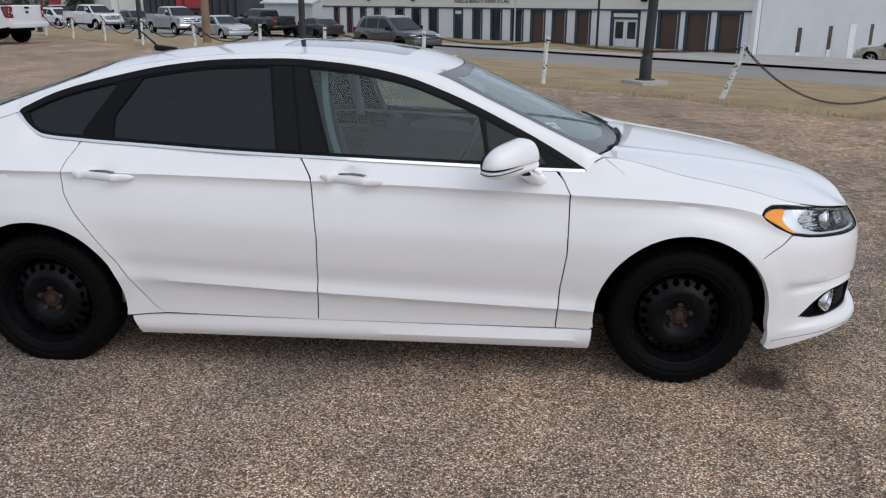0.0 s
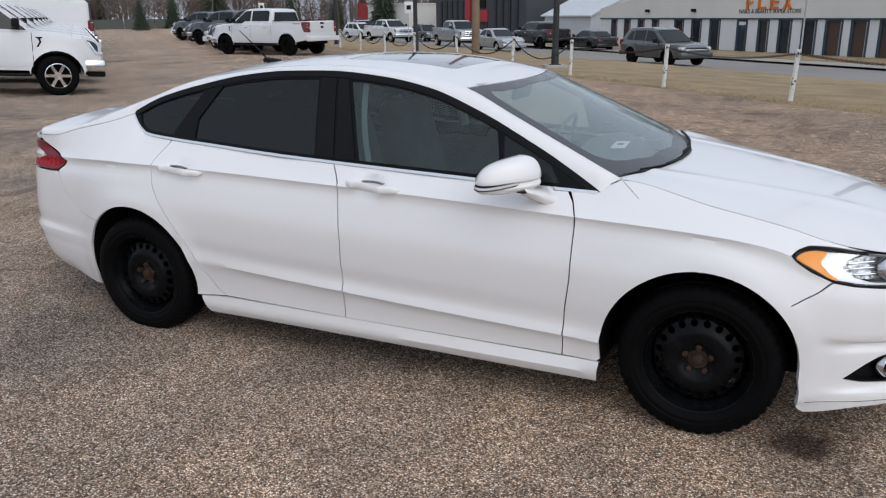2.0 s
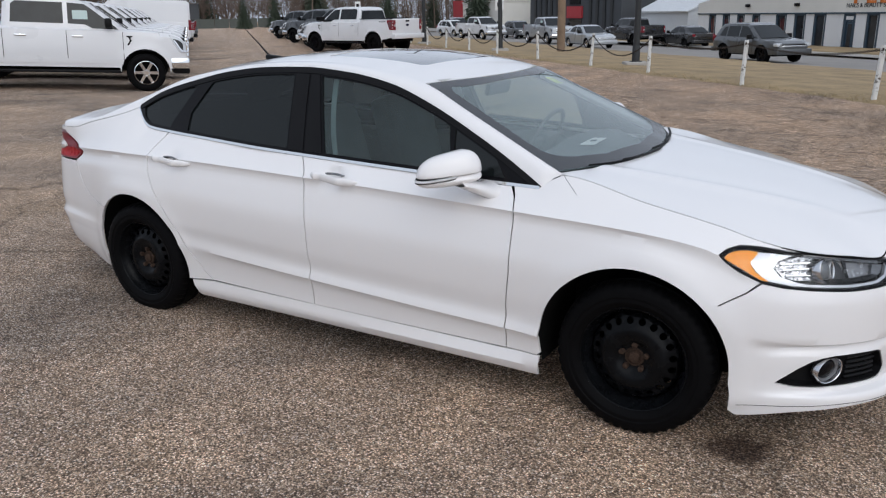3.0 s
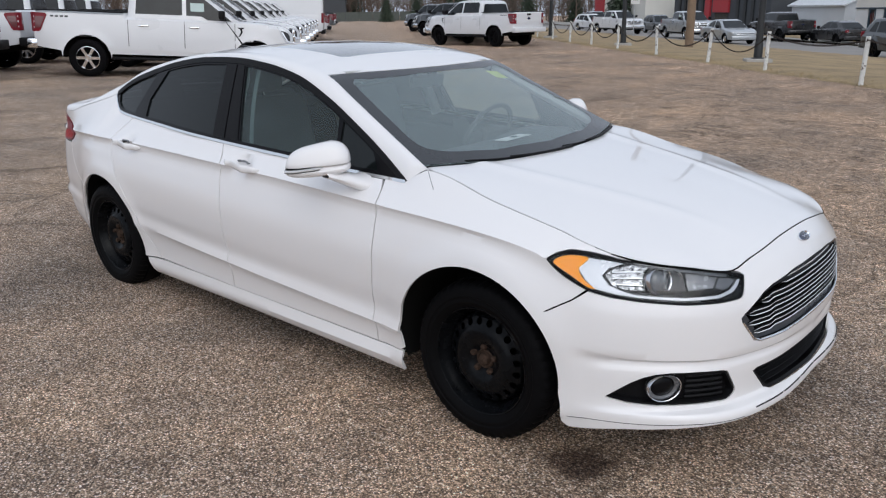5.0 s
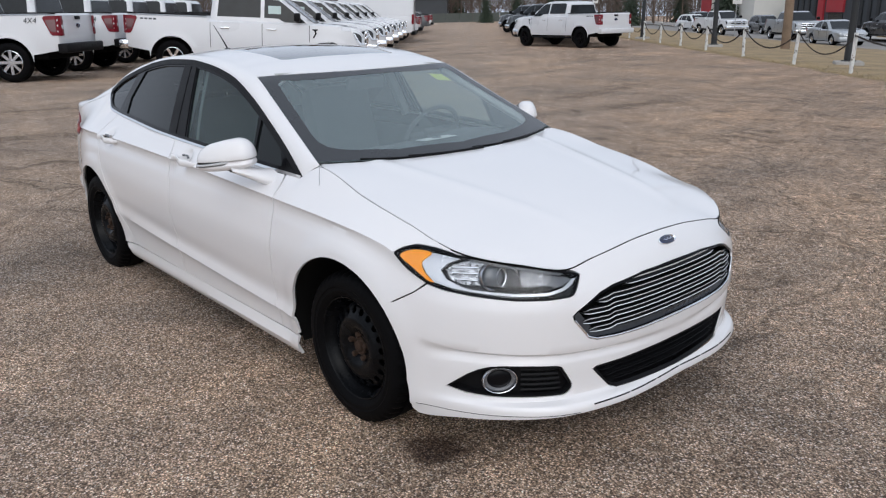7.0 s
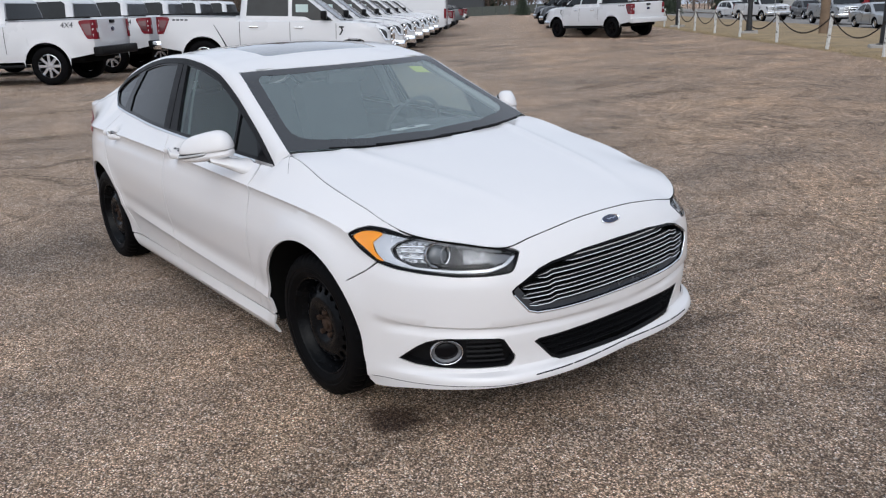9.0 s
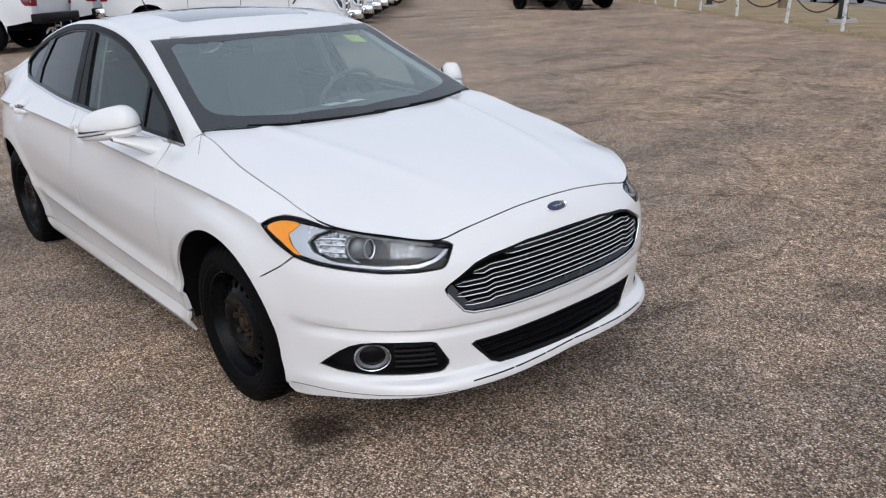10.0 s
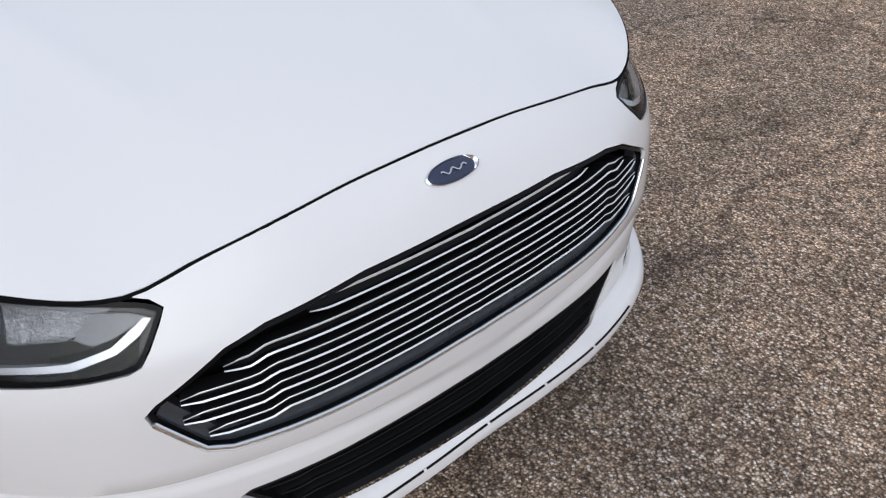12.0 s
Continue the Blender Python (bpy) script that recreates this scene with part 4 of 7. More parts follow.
C, YAW = Vector((-0.760, -0.965, 1.004)), math.atan2(-0.66, -0.75)
mirrors = both("door_mirror", loaf(C + Vector((0, 0, -0.006)), YAW, (0.134, 0.0635), 0.083, 0.006, slope=0.20, above=0.5, below=0.2), PAINT, "white door mirror with a slim turn signal")
side_part("mirror_gap", loaf(C + Vector((-0.034, -0.030, -0.0135)), YAW, (0.0905, 0.0622), 0.0016, 0.0022, above=0.15, below=0.15), BLACK, mirrors)
side_part("mirror_signal", loaf(C + Vector((-0.0355, -0.0315, -0.0225)), YAW, (0.0925, 0.0645), 0.0085, 0.0075, above=0.12, below=0.12), shader("signal_lens", (0.62, 0.63, 0.64), 0.15, 0.0, 0.5)[0], mirrors, "clear slim turn signal")
side_part("signal_edge", loaf(C + Vector((-0.0355, -0.0315, -0.0295)), YAW, (0.0920, 0.0638), 0.0015, 0.0015, above=0.15, below=0.15), BLACK, mirrors)
side_part("mirror_back", loaf(C + Vector((-0.020, 0.023, -0.002)), YAW, (0.126, 0.042), 0.066, 0.046), BLACK, mirrors, "black rear edge of the mirror")
side_part("mirror_foot_shell", loaf(C + Vector((0.0, 0.0, -0.030)), YAW, (0.1335, 0.0630), 0.0190, 0.026, above=0.05, below=0.6), PAINT, mirrors)
side_part("mirror_glass", loaf(C + Vector((-0.034, 0.039, 0.000)), YAW, (0.112, 0.018), 0.054, 0.036), CHROME, mirrors)


def blade_arm(points):
    """A flat-sided arm through points with their half length and half height."""
    bm, rings = bmesh.new(), []
    for x, y, z, rx, rz in points:
        ring = []
        for k in range(18):
            a = 2 * math.pi * k / 18
            c, q = math.cos(a), math.sin(a)
            ring.append(bm.verts.new((x + rx * c, y, z + rz * q - 0.25 * rx * c)))
        rings.append(ring)
    for p_, q_ in zip(rings, rings[1:]):
        for k in range(18):
            bm.faces.new((p_[k], p_[(k + 1) % 18], q_[(k + 1) % 18], q_[k]))
    return bm


side_part("mirror_arm", blade_arm([(-0.725, -0.985, 0.968, 0.050, 0.014), (-0.705, -0.945, 0.955, 0.052, 0.022), (-0.684, -0.905, 0.938, 0.052, 0.027), (-0.664, -0.87, 0.922, 0.054, 0.030), (-0.654, -0.835, 0.910, 0.060, 0.034), (-0.650, -0.80, 0.905, 0.066, 0.038)]), PAINT, mirrors)


def handle(xc):
    bm, rings = bmesh.new(), []
    m = 22
    for i in range(m + 1):
        u = -1 + 2 * i / m
        x = xc + 0.136 * u
        z = 0.9005 - 0.0075 * (x - xc) / 0.26 * 2
        p, n = outward(x, z + 0.0)
        base = skin(x, z)
        dent = 0.0
        uu = (x - xc) / 0.080
        lift = 0.003 + 0.029 * max(0.0, 1 - abs(u) ** 5) ** 0.8
        if abs(uu) < 1:
            v = (z - 0.899) / 0.050
            dent = 0.034 * max(0.0, 1 - uu * uu - v * v) ** 1.2
        tall = 0.0175 * max(0.10, 1 - abs(u) ** 7) ** 0.5
        y = base.y - (lift + dent)
        ring = []
        for k in range(12):
            b = 2 * math.pi * k / 12
            ring.append(bm.verts.new((x, y + 0.008 * math.cos(b) * (1 if abs(u) < 0.99 else 0.3), z + tall * math.sin(b))))
        rings.append(ring)
    for p_, q_ in zip(rings, rings[1:]):
        for k in range(12):
            bm.faces.new((p_[k], p_[(k + 1) % 12], q_[(k + 1) % 12], q_[k]))
    bm.faces.new(rings[0])
    bm.faces.new(rings[-1])
    return bm


for hx in (-1.424, -2.505):
    grips = both("door_handle", handle(hx), PAINT)
    # Dark grey tube painted in for the shade behind the handle.
    recess = [Vector((x, skin(x, 0.914).y - (0.024 if abs(x - hx) < 0.055 else 0.016), 0.9165)) for x in [hx - 0.062 + 0.0124 * i for i in range(11)]]
    side_part("grip_shade", tube(recess, [0.002] + [0.0055] * 9 + [0.002], 6), SMOKE, grips)

# ---------------------------------------------------------------------- wheels
def tyre_mesh():
    bm, rings, n = bmesh.new(), [], 144
    prof = [(-0.085, 0.214, 0), (-0.103, 0.245, 0), (-0.105, 0.280, 0), (-0.094, 0.3040, 1), (-0.080, 0.3140, 1), (-0.046, 0.3190, 1), (-0.044, 0.307, 0), (-0.036, 0.307, 0), (-0.034, 0.3195, 0), (0.0, 0.3205, 0), (0.034, 0.3195, 0), (0.036, 0.307, 0), (0.044, 0.307, 0), (0.046, 0.3190, 1), (0.080, 0.3140, 1), (0.094, 0.3040, 1), (0.1015, 0.290, 0), (0.105, 0.279, 0), (0.1065, 0.262, 0), (0.1035, 0.258, 0), (0.1035, 0.245, 0), (0.104, 0.243, 0), (0.098, 0.228, 0), (0.084, 0.214, 0)]
    for a, r, block in prof:
        ring = []
        for k in range(n):
            rr = r - (0.006 if block and k % 3 == 0 else 0)
            t = 2 * math.pi * (k + (0.8 * abs(a) / 0.1 if block else 0)) / n
            z = rr * math.sin(t)
            sag = max(0.0, -z - 0.295) / 0.023
            ring.append(bm.verts.new((rr * math.cos(t), -a * (1 + 0.06 * sag * (abs(a) > 0.05)), max(z, -0.3135))))
        rings.append(ring)
    for p_, q_ in zip(rings, rings[1:]):
        for k in range(n):
            bm.faces.new((p_[k], p_[(k + 1) % n], q_[(k + 1) % n], q_[k]))
    return bm


DISC = curve([(0.0, 0.050), (0.042, 0.050), (0.058, 0.056), (0.080, 0.070), (0.105, 0.076), (0.125, 0.073), (0.137, 0.063), (0.160, 0.053), (0.172, 0.049), (0.180, 0.030), (0.184, 0.0)])


def circle(r, n, cx=0.0, cy=0.0):
    return [(cx + r * math.cos(2 * math.pi * k / n), cy + r * math.sin(2 * math.pi * k / n)) for k in range(n)]


def wheel(x, y, name="wheel"):
    w = part(name, tyre_mesh(), RUBBER, car, "black winter tyre on a black steel rim")
    w.matrix_basis = pose(x, y, 0.302, 0, 0, 0 if y < 0 else 180)
    rim = part("rim", lathe([(-0.088, 0.218), (-0.091, 0.2155), (-0.089, 0.211), (-0.080, 0.207), (-0.060, 0.203), (-0.045, 0.190), (-0.02, 0.186), (0.08, 0.186), (0.09, 0.215)], 72, "y"), STEEL, w)
    holes_ = [circle(0.0145, 10, 0.154 * math.cos(2 * math.pi * (k + 0.5) / 20), 0.154 * math.sin(2 * math.pi * (k + 0.5) / 20)) for k in range(20)]
    part("disc", sheet([circle(0.185, 60)] + holes_, lambda u, v: Vector((u, -DISC(math.hypot(u, v)), v)), 0.012, None, 0.006, heart=(0, 0.3, 0)), STEEL, rim)
    part("drum", lathe([(0.06, 0.001), (0.06, 0.17), (0.10, 0.172)], 32, "y"), SHELL, rim)
    cap = lathe([(-0.050, 0.040), (-0.056, 0.037), (-0.056, 0.031), (-0.052, 0.029), (-0.052, 0.024), (-0.064, 0.021), (-0.067, 0.012), (-0.067, 0.001)], 28, "y")
    part("hub", cap, RUST, rim, "rusty wheel hub")
    for k in range(5):
        t = 2 * math.pi * k / 5 + 0.3
        nut = lathe([(-0.046, 0.0135), (-0.060, 0.0125), (-0.068, 0.0115), (-0.070, 0.008), (-0.070, 0.001)], 6, "y")
        bmesh.ops.translate(nut, vec=(0.052 * math.cos(t), 0, 0.052 * math.sin(t)), verts=nut.verts)
        part("wheel_nut", nut, RUST, rim)
    return w


for wx in (0.0, -2.85):
    for wy in (-0.779, 0.779):
        wheel(wx, wy)


def liner(k):
    bm, prev, wall = bmesh.new(), None, []
    for sx, sz in arch(k, 195, -12, 0.008, 30):
        ring = [bm.verts.new((sx, y, sz)) for y in (skin(sx, max(sz, 0.24)).y + 0.02, -0.6, -0.5)]
        wall.append(ring[2])
        if prev:
            bm.faces.new((prev[0], prev[1], ring[1], ring[0]))
            bm.faces.new((prev[1], prev[2], ring[2], ring[1]))
        prev = ring
    bm.faces.new(wall)
    return bm


for k in ARCH:
    both("wheel_liner", liner(k), SHELL)
b = bmesh.new()
box(b, -3.5, -0.60, 0.20, 0.75, 0.60, 0.30, 0.02)
box(b, -2.40, -0.82, 0.19, -0.42, 0.82, 0.27, 0.02)
part("floor_pan", b, SHELL, car)
b = bmesh.new()
box(b, -0.36, -0.60, 0.30, 0.80, 0.60, 0.68, 0.05)
part("engine_block", b, SHELL, car)

# ------------------------------------------------------------- cowl and wipers
cowl_loop = cowl + [(-0.175 - 0.38 * y * y - 0.14, y) for y in [0.72 - 1.44 * i / 30 for i in range(31)]]
part("cowl", sheet([cowl_loop], lambda x, y: hood_skin(x, y) - Vector((0, 0, 0.014)), 0.03, None, 0.0), BLACK, car)


def wiper(y0, y1, lift=0.004):
    """An arm and its blade lying along the foot of the windshield."""
    pts = []
    for i in range(13):
        u = i / 12
        y = y0 + (y1 - y0) * u
        x = -0.197 - 0.31 * y * y - 0.024 * u + 0.008 * math.sin(math.pi * u)
        pts.append(upper(x, y) + Vector((0.5, 0, 0.85)) * lift)
    arm = part("wiper_arm", tube([p + Vector((0.004, 0, 0.008)) for p in pts[:9]], [0.007, 0.0065, 0.006, 0.0055, 0.005, 0.005, 0.0045, 0.004, 0.004], 6), BLACK, car)
    part("wiper_blade", tube(pts[2:], 0.004, 6), BLACK, arm)


wiper(0.62, 0.02)
wiper(0.06, -0.56)

# -------------------------------------------------------------------- interior
def cushion(x0, y0, z0, x1, y1, z1, b=0.05, m=None):
    bm = bmesh.new()
    box(bm, x0, y0, z0, x1, y1, z1, b, m)
    return bm


dash = bmesh.new()
prof = [(-0.34, 0.86), (-0.42, 0.935), (-0.52, 0.978), (-0.66, 0.972), (-0.76, 0.935), (-0.80, 0.87), (-0.78, 0.70), (-0.70, 0.55), (-0.4, 0.55)]
prev = None
for i in range(15):
    y = -0.68 + 1.36 * i / 14
    ring = [dash.verts.new((x - 0.18 * y * y * (x > -0.6), y, z - 0.03 * y * y + (0.035 * math.exp(-((y - 0.37) / 0.2) ** 2) if 2 <= k <= 4 else 0))) for k, (x, z) in enumerate(prof)]
    if prev:
        for k in range(len(prof)):
            dash.faces.new((prev[k], prev[(k + 1) % len(prof)], ring[(k + 1) % len(prof)], ring[k]))
    prev = ring
DASH = worn("dash_plastic", (0.09, 0.092, 0.095), 0.6, 0.0, 0.0, 8.0, 0.2, 0.2, 300.0)
part("dashboard", dash, DASH, car)
sheet_bm = bmesh.new()
box(sheet_bm, -0.035, -0.11, 0.0, 0.035, 0.11, 0.003, 0.0, pose(-0.530, 0.065, 0.992, 0, -3, 4))
paper = part("paper", sheet_bm, PAPER, car, "white sheet of paper on the dashboard")
b = bmesh.new()
box(b, -0.015, -0.02, 0.004, 0.015, 0.02, 0.006, 0.0, pose(-0.530, 0.065, 0.992, 0, -3, 4))
part("paper_print", b, LAMP_DARK, paper)
wheel_bm = lathe([(0.012 * math.sin(t), 0.185 + 0.014 * math.cos(t)) for t in [2 * math.pi * i / 10 for i in range(10)]], 40, "x", True)
bmesh.ops.transform(wheel_bm, matrix=pose(-0.93, 0.37, 0.93, 0, 25, 0), verts=wheel_bm.verts)
sw = part("steering_wheel", wheel_bm, CABIN, car)
b = bmesh.new()
box(b, -0.02, -0.17, -0.03, 0.02, 0.17, 0.03, 0.015, pose(-0.93, 0.37, 0.93, 0, 25, 0))
box(b, -0.03, -0.07, -0.08, 0.03, 0.07, 0.06, 0.02, pose(-0.92, 0.37, 0.92, 0, 25, 0))
part("steering_hub", b, CABIN, sw)
for y in (-0.37, 0.37):
    seat = part("seat_cushion", cushion(-1.75, y - 0.25, 0.38, -1.20, y + 0.25, 0.56, 0.06), CABIN, car, "charcoal cloth seat")
    part("seat_back", cushion(-0.08, -0.24, 0.0, 0.08, 0.24, 0.66, 0.06, pose(-1.72, y, 0.52, 0, -16, 0)), CABIN, seat)
    part("headrest", cushion(-0.05, -0.13, 0.68, 0.05, 0.13, 0.86, 0.045, pose(-1.72, y, 0.52, 0, -16, 0)), CABIN, seat)
    part("headrest_post", tube([(-1.90, y, 1.12), (-1.93, y, 1.24)], 0.008, 6), CHROME, seat)
bench = part("rear_bench", cushion(-2.75, -0.62, 0.38, -2.25, 0.62, 0.58, 0.06), CABIN, car)
part("bench_back", cushion(-0.09, -0.62, 0.0, 0.09, 0.62, 0.60, 0.06, pose(-2.72, 0, 0.52, 0, -24, 0)), CABIN, bench)
for y in (-0.36, 0.36):
    part("rear_headrest", cushion(-0.05, -0.13, 0.60, 0.05, 0.13, 0.74, 0.04, pose(-2.72, y, 0.52, 0, -24, 0)), CABIN, bench)
b = bmesh.new()
box(b, -2.72, -0.80, 0.27, -0.45, 0.80, 0.34, 0.02)
box(b, -3.40, -0.62, 0.98, -2.95, 0.62, 1.06, 0.02)
part("cabin_floor", b, CABIN, car)
both("door_lining", sheet([[(-0.60, 0.36), (-2.60, 0.36), (-2.62, 0.96), (-1.6, 0.95), (-0.60, 0.90)]], skin, 0.06, None, 0.0, 0.0, 0.10), CABIN)
liner_loop = shrink(shrink(roof, 0.02), 0.02)
part("headliner", sheet([liner_loop, SUN], upper, 0.06, None, 0.0, 0.0, 0.035), LINING, car)
part("sun_blind", sheet([SUN], upper, 0.08, None, 0.0, 0.0, 0.030), LINING, car)
for x0, x1 in ((-1.66, -1.70),):
    both("pillar_lining", tube([side_glass(x0 + (x1 - x0) * i / 5, 0.96 + 0.40 * i / 5 * (1 if x0 > -2 else 0.8)) + Vector((0, 0.045, 0)) for i in range(6)], 0.032, 8), LINING)
both("front_pillar_lining", tube([upper(-0.42 - 0.62 * i / 8, -EDGE_W(-0.42 - 0.62 * i / 8) + 0.045) - Vector((0, 0, 0.03)) for i in range(9)], 0.026, 8), LINING)
for side in (-1, 1):
    belt = [Vector((-1.575 + 0.075 * (i / 8) ** 2, side * (BELT_W(-1.55) - 0.40 * q - 0.05), 0.98 + q)) for i, q in ((i, 0.36 - 0.36 * i / 8) for i in range(9))]
    b = bmesh.new()
    ends = [(b.verts.new(p + Vector((-0.014, 0, 0))), b.verts.new(p + Vector((0.014, 0, 0))), b.verts.new(p + Vector((0.014, -0.004 * side, 0))), b.verts.new(p + Vector((-0.014, -0.004 * side, 0)))) for p in belt]
    for p, q in zip(ends, ends[1:]):
        for k in range(4):
            b.faces.new((p[k], p[(k + 1) % 4], q[(k + 1) % 4], q[k]))
    b.faces.new(ends[0])
    b.faces.new(ends[-1])
    part("seat_belt", b, worn("belt_webbing", (0.24, 0.245, 0.25), 0.7, vary=0.1, bump=0.3, fine=400.0), car, "grey seat belt hanging by the door pillar")
part("rear_mirror", cushion(-0.015, -0.12, -0.032, 0.015, 0.12, 0.032, 0.012, pose(-1.03, 0.0, 1.245, 0, 15, 0)), CABIN, car)
both("sun_visor", cushion(-1.22, -0.52, 1.31, -1.05, -0.10, 1.325, 0.006), LINING)
sticker = [(-0.93, 0.36), (-0.93, 0.46), (-0.86, 0.47), (-0.86, 0.37)]
part("windshield_sticker", sheet([sticker], upper, 0.03, None, 0.0, 0.0, 0.006), shader("yellow_sticker", (0.62, 0.68, 0.12), 0.6)[0], car)
ant = part("aerial", tube([(-2.565, 0.0, 1.375), (-2.64, 0.0, 1.445), (-2.76, 0.0, 1.545)], [0.006, 0.004, 0.002], 6), BLACK, car, "short black roof aerial")
part("aerial_foot", cushion(-0.07, -0.022, 0, 0.05, 0.022, 0.03, 0.012, pose(-2.53, 0.0, 1.362, 0, 6, 0)), BLACK, ant)


# ------------------------------------------------------------------ the ground
E_ALONG, E_OUT = Vector((-0.737, 0.676)), Vector((0.676, 0.737))   # along the street, and away from the lot


def lot(a, n):
    """World x, y from metres along the street and out from the car towards it."""
    p = E_ALONG * a + E_OUT * n
    return p.x, p.y


FALL = curve([(-40, 0.55), (-13, 0.36), (-9, 0.31), (-6.8, 0.24), (-5.3, 0.18), (-4.3, 0.10), (-3.4, 0.035), (-2.6, -0.012), (9.2, -0.012), (10.5, -0.04), (12, -0.12), (18.9, -0.53), (21, -0.69), (28.8, -0.95), (35.5, -1.0), (43, -1.6), (60, -2.6)])


def ground_at(x, y):
    return FALL(x * E_OUT.x + y * E_OUT.y)


def asphalt():
    """Old asphalt with its stones laid bare: stones, dusty tan streaks, dark worn patches, cracks and one oil stain."""
    m, n, l, b = shader("worn_asphalt", (0.1, 0.09, 0.08), 0.92, spec=0.25)
    tc = n.new("ShaderNodeTexCoord")
    turn = n.new("ShaderNodeMapping")
    turn.inputs["Rotation"].default_value = (0, 0, radians(47.5))
    turn.inputs["Scale"].default_value = (1.0, 0.22, 1.0)
    l.new(tc.outputs["Object"], turn.inputs["Vector"])

    def mapr(src, a, b_, c, d):
        r = n.new("ShaderNodeMapRange")
        for k, v in enumerate((a, b_, c, d)):
            r.inputs[k + 1].default_value = v
        l.new(src, r.inputs[0])
        return r.outputs[0]

    def times(a, b_, kind="MULTIPLY", f=1.0):
        mx = n.new("ShaderNodeMix")
        mx.data_type, mx.blend_type = "RGBA", kind
        if isinstance(f, float):
            mx.inputs[0].default_value = f
        else:
            l.new(f, mx.inputs[0])
        l.new(a, mx.inputs[6])
        if isinstance(b_, tuple):
            mx.inputs[7].default_value = (*b_, 1)
        else:
            l.new(b_, mx.inputs[7])
        return mx.outputs[2]

    jag = n.new("ShaderNodeVectorMath")
    jag.operation = "MULTIPLY_ADD"
    jag.inputs[1].default_value = (0.011, 0.011, 0.0)
    l.new(place(n, l, "ShaderNodeTexNoise", 85, 3, 0.6).outputs["Color"], jag.inputs[0])
    l.new(tc.outputs["Object"], jag.inputs[2])
    vo = n.new("ShaderNodeTexVoronoi")
    vo.inputs["Scale"].default_value = 142
    l.new(jag.outputs[0], vo.inputs["Vector"])
    pick = n.new("ShaderNodeSeparateColor")
    l.new(vo.outputs["Color"], pick.inputs[0])
    stones = ramp(n, [(0.0, (0.125, 0.096, 0.074)), (0.25, (0.27, 0.20, 0.15)), (0.5, (0.43, 0.327, 0.237)), (0.75, (0.63, 0.51, 0.39)), (0.9, (0.80, 0.70, 0.58)), (1.0, (0.98, 0.93, 0.86))])
    l.new(pick.outputs[0], stones.inputs[0])
    pit = mapr(vo.outputs["Distance"], 0.28, 0.72, 1.0, 0.29)
    grain = place(n, l, "ShaderNodeTexNoise", 260, 3, 0.7)
    colour = times(stones.outputs[0], pit)
    colour = times(colour, mapr(grain.outputs[0], 0.3, 0.7, 0.93, 1.56))
    # patches: bluish worn tar against tan dust, at three sizes
    big = place(n, l, "ShaderNodeTexNoise", 0.42, 7, 0.62)
    tone = ramp(n, [(0.30, (0.66, 0.68, 0.74)), (0.48, (1.0, 0.96, 0.97)), (0.68, (1.30, 1.19, 1.11))])
    l.new(big.outputs[0], tone.inputs[0])
    colour = times(colour, tone.outputs[0])
    mid = place(n, l, "ShaderNodeTexNoise", 3.6, 5, 0.65)
    colour = times(colour, mapr(mid.outputs[0], 0.3, 0.7, 0.80, 1.20))
    streak = n.new("ShaderNodeTexNoise")
    streak.inputs["Scale"].default_value, streak.inputs["Detail"].default_value = 0.9, 2.5
    l.new(turn.outputs[0], streak.inputs["Vector"])
    worn_in = ramp(n, [(0.30, (0.62, 0.60, 0.58)), (0.40, (0.93, 0.91, 0.89)), (0.60, (1.10, 1.05, 1.0))])
    l.new(streak.outputs[0], worn_in.inputs[0])
    colour = times(colour, worn_in.outputs[0])
    # loose dark gravel towards the verge
    away = n.new("ShaderNodeVectorMath")
    away.operation = "DOT_PRODUCT"
    away.inputs[1].default_value = (E_OUT.x, E_OUT.y, 0)
    l.new(tc.outputs["Object"], away.inputs[0])
    drift = n.new("ShaderNodeMath")
    drift.operation = "MULTIPLY_ADD"
    drift.inputs[1].default_value = 3.2
    l.new(big.outputs[0], drift.inputs[0])
    l.new(away.outputs["Value"], drift.inputs[2])
    clods = place(n, l, "ShaderNodeTexNoise", 13, 5, 0.7)
    colour = times(colour, times(mapr(clods.outputs[0], 0.40, 0.60, 0.74, 1.26), (1.0, 0.965, 0.93)), "MULTIPLY", mapr(drift.outputs[0], 2.6, 6.4, 0.0, 0.85))
    # loose pebbles and crumbled dark patches on the open lot
    peb = place(n, l, "ShaderNodeTexVoronoi", 30)
    pc_ = n.new("ShaderNodeSeparateColor")
    l.new(peb.outputs["Color"], pc_.inputs[0])
    chips = ramp(n, [(0.0, (0.52, 0.50, 0.49)), (0.45, (0.90, 0.88, 0.86)), (0.75, (1.12, 1.08, 1.03)), (1.0, (1.62, 1.52, 1.42))])
    l.new(pc_.outputs[0], chips.inputs[0])
    open_lot = mapr(drift.outputs[0], 1.8, 4.5, 0.12, 0.62)
    colour = times(colour, chips.outputs[0], "MULTIPLY", open_lot)
    scab = place(n, l, "ShaderNodeTexNoise", 1.9, 8, 0.72)
    colour = times(colour, mapr(scab.outputs[0], 0.34, 0.47, 0.42, 1.10), "MULTIPLY", mapr(drift.outputs[0], 1.2, 4.0, 0.2, 0.78))
    # cracks
    wob = place(n, l, "ShaderNodeTexNoise", 1.4, 5, 0.6)
    shift = n.new("ShaderNodeVectorMath")
    shift.operation = "MULTIPLY_ADD"
    shift.inputs[1].default_value = (0.9, 0.9, 0)
    l.new(wob.outputs["Color"], shift.inputs[0])
    l.new(tc.outputs["Object"], shift.inputs[2])
    cr = n.new("ShaderNodeTexVoronoi")
    cr.feature = "DISTANCE_TO_EDGE"
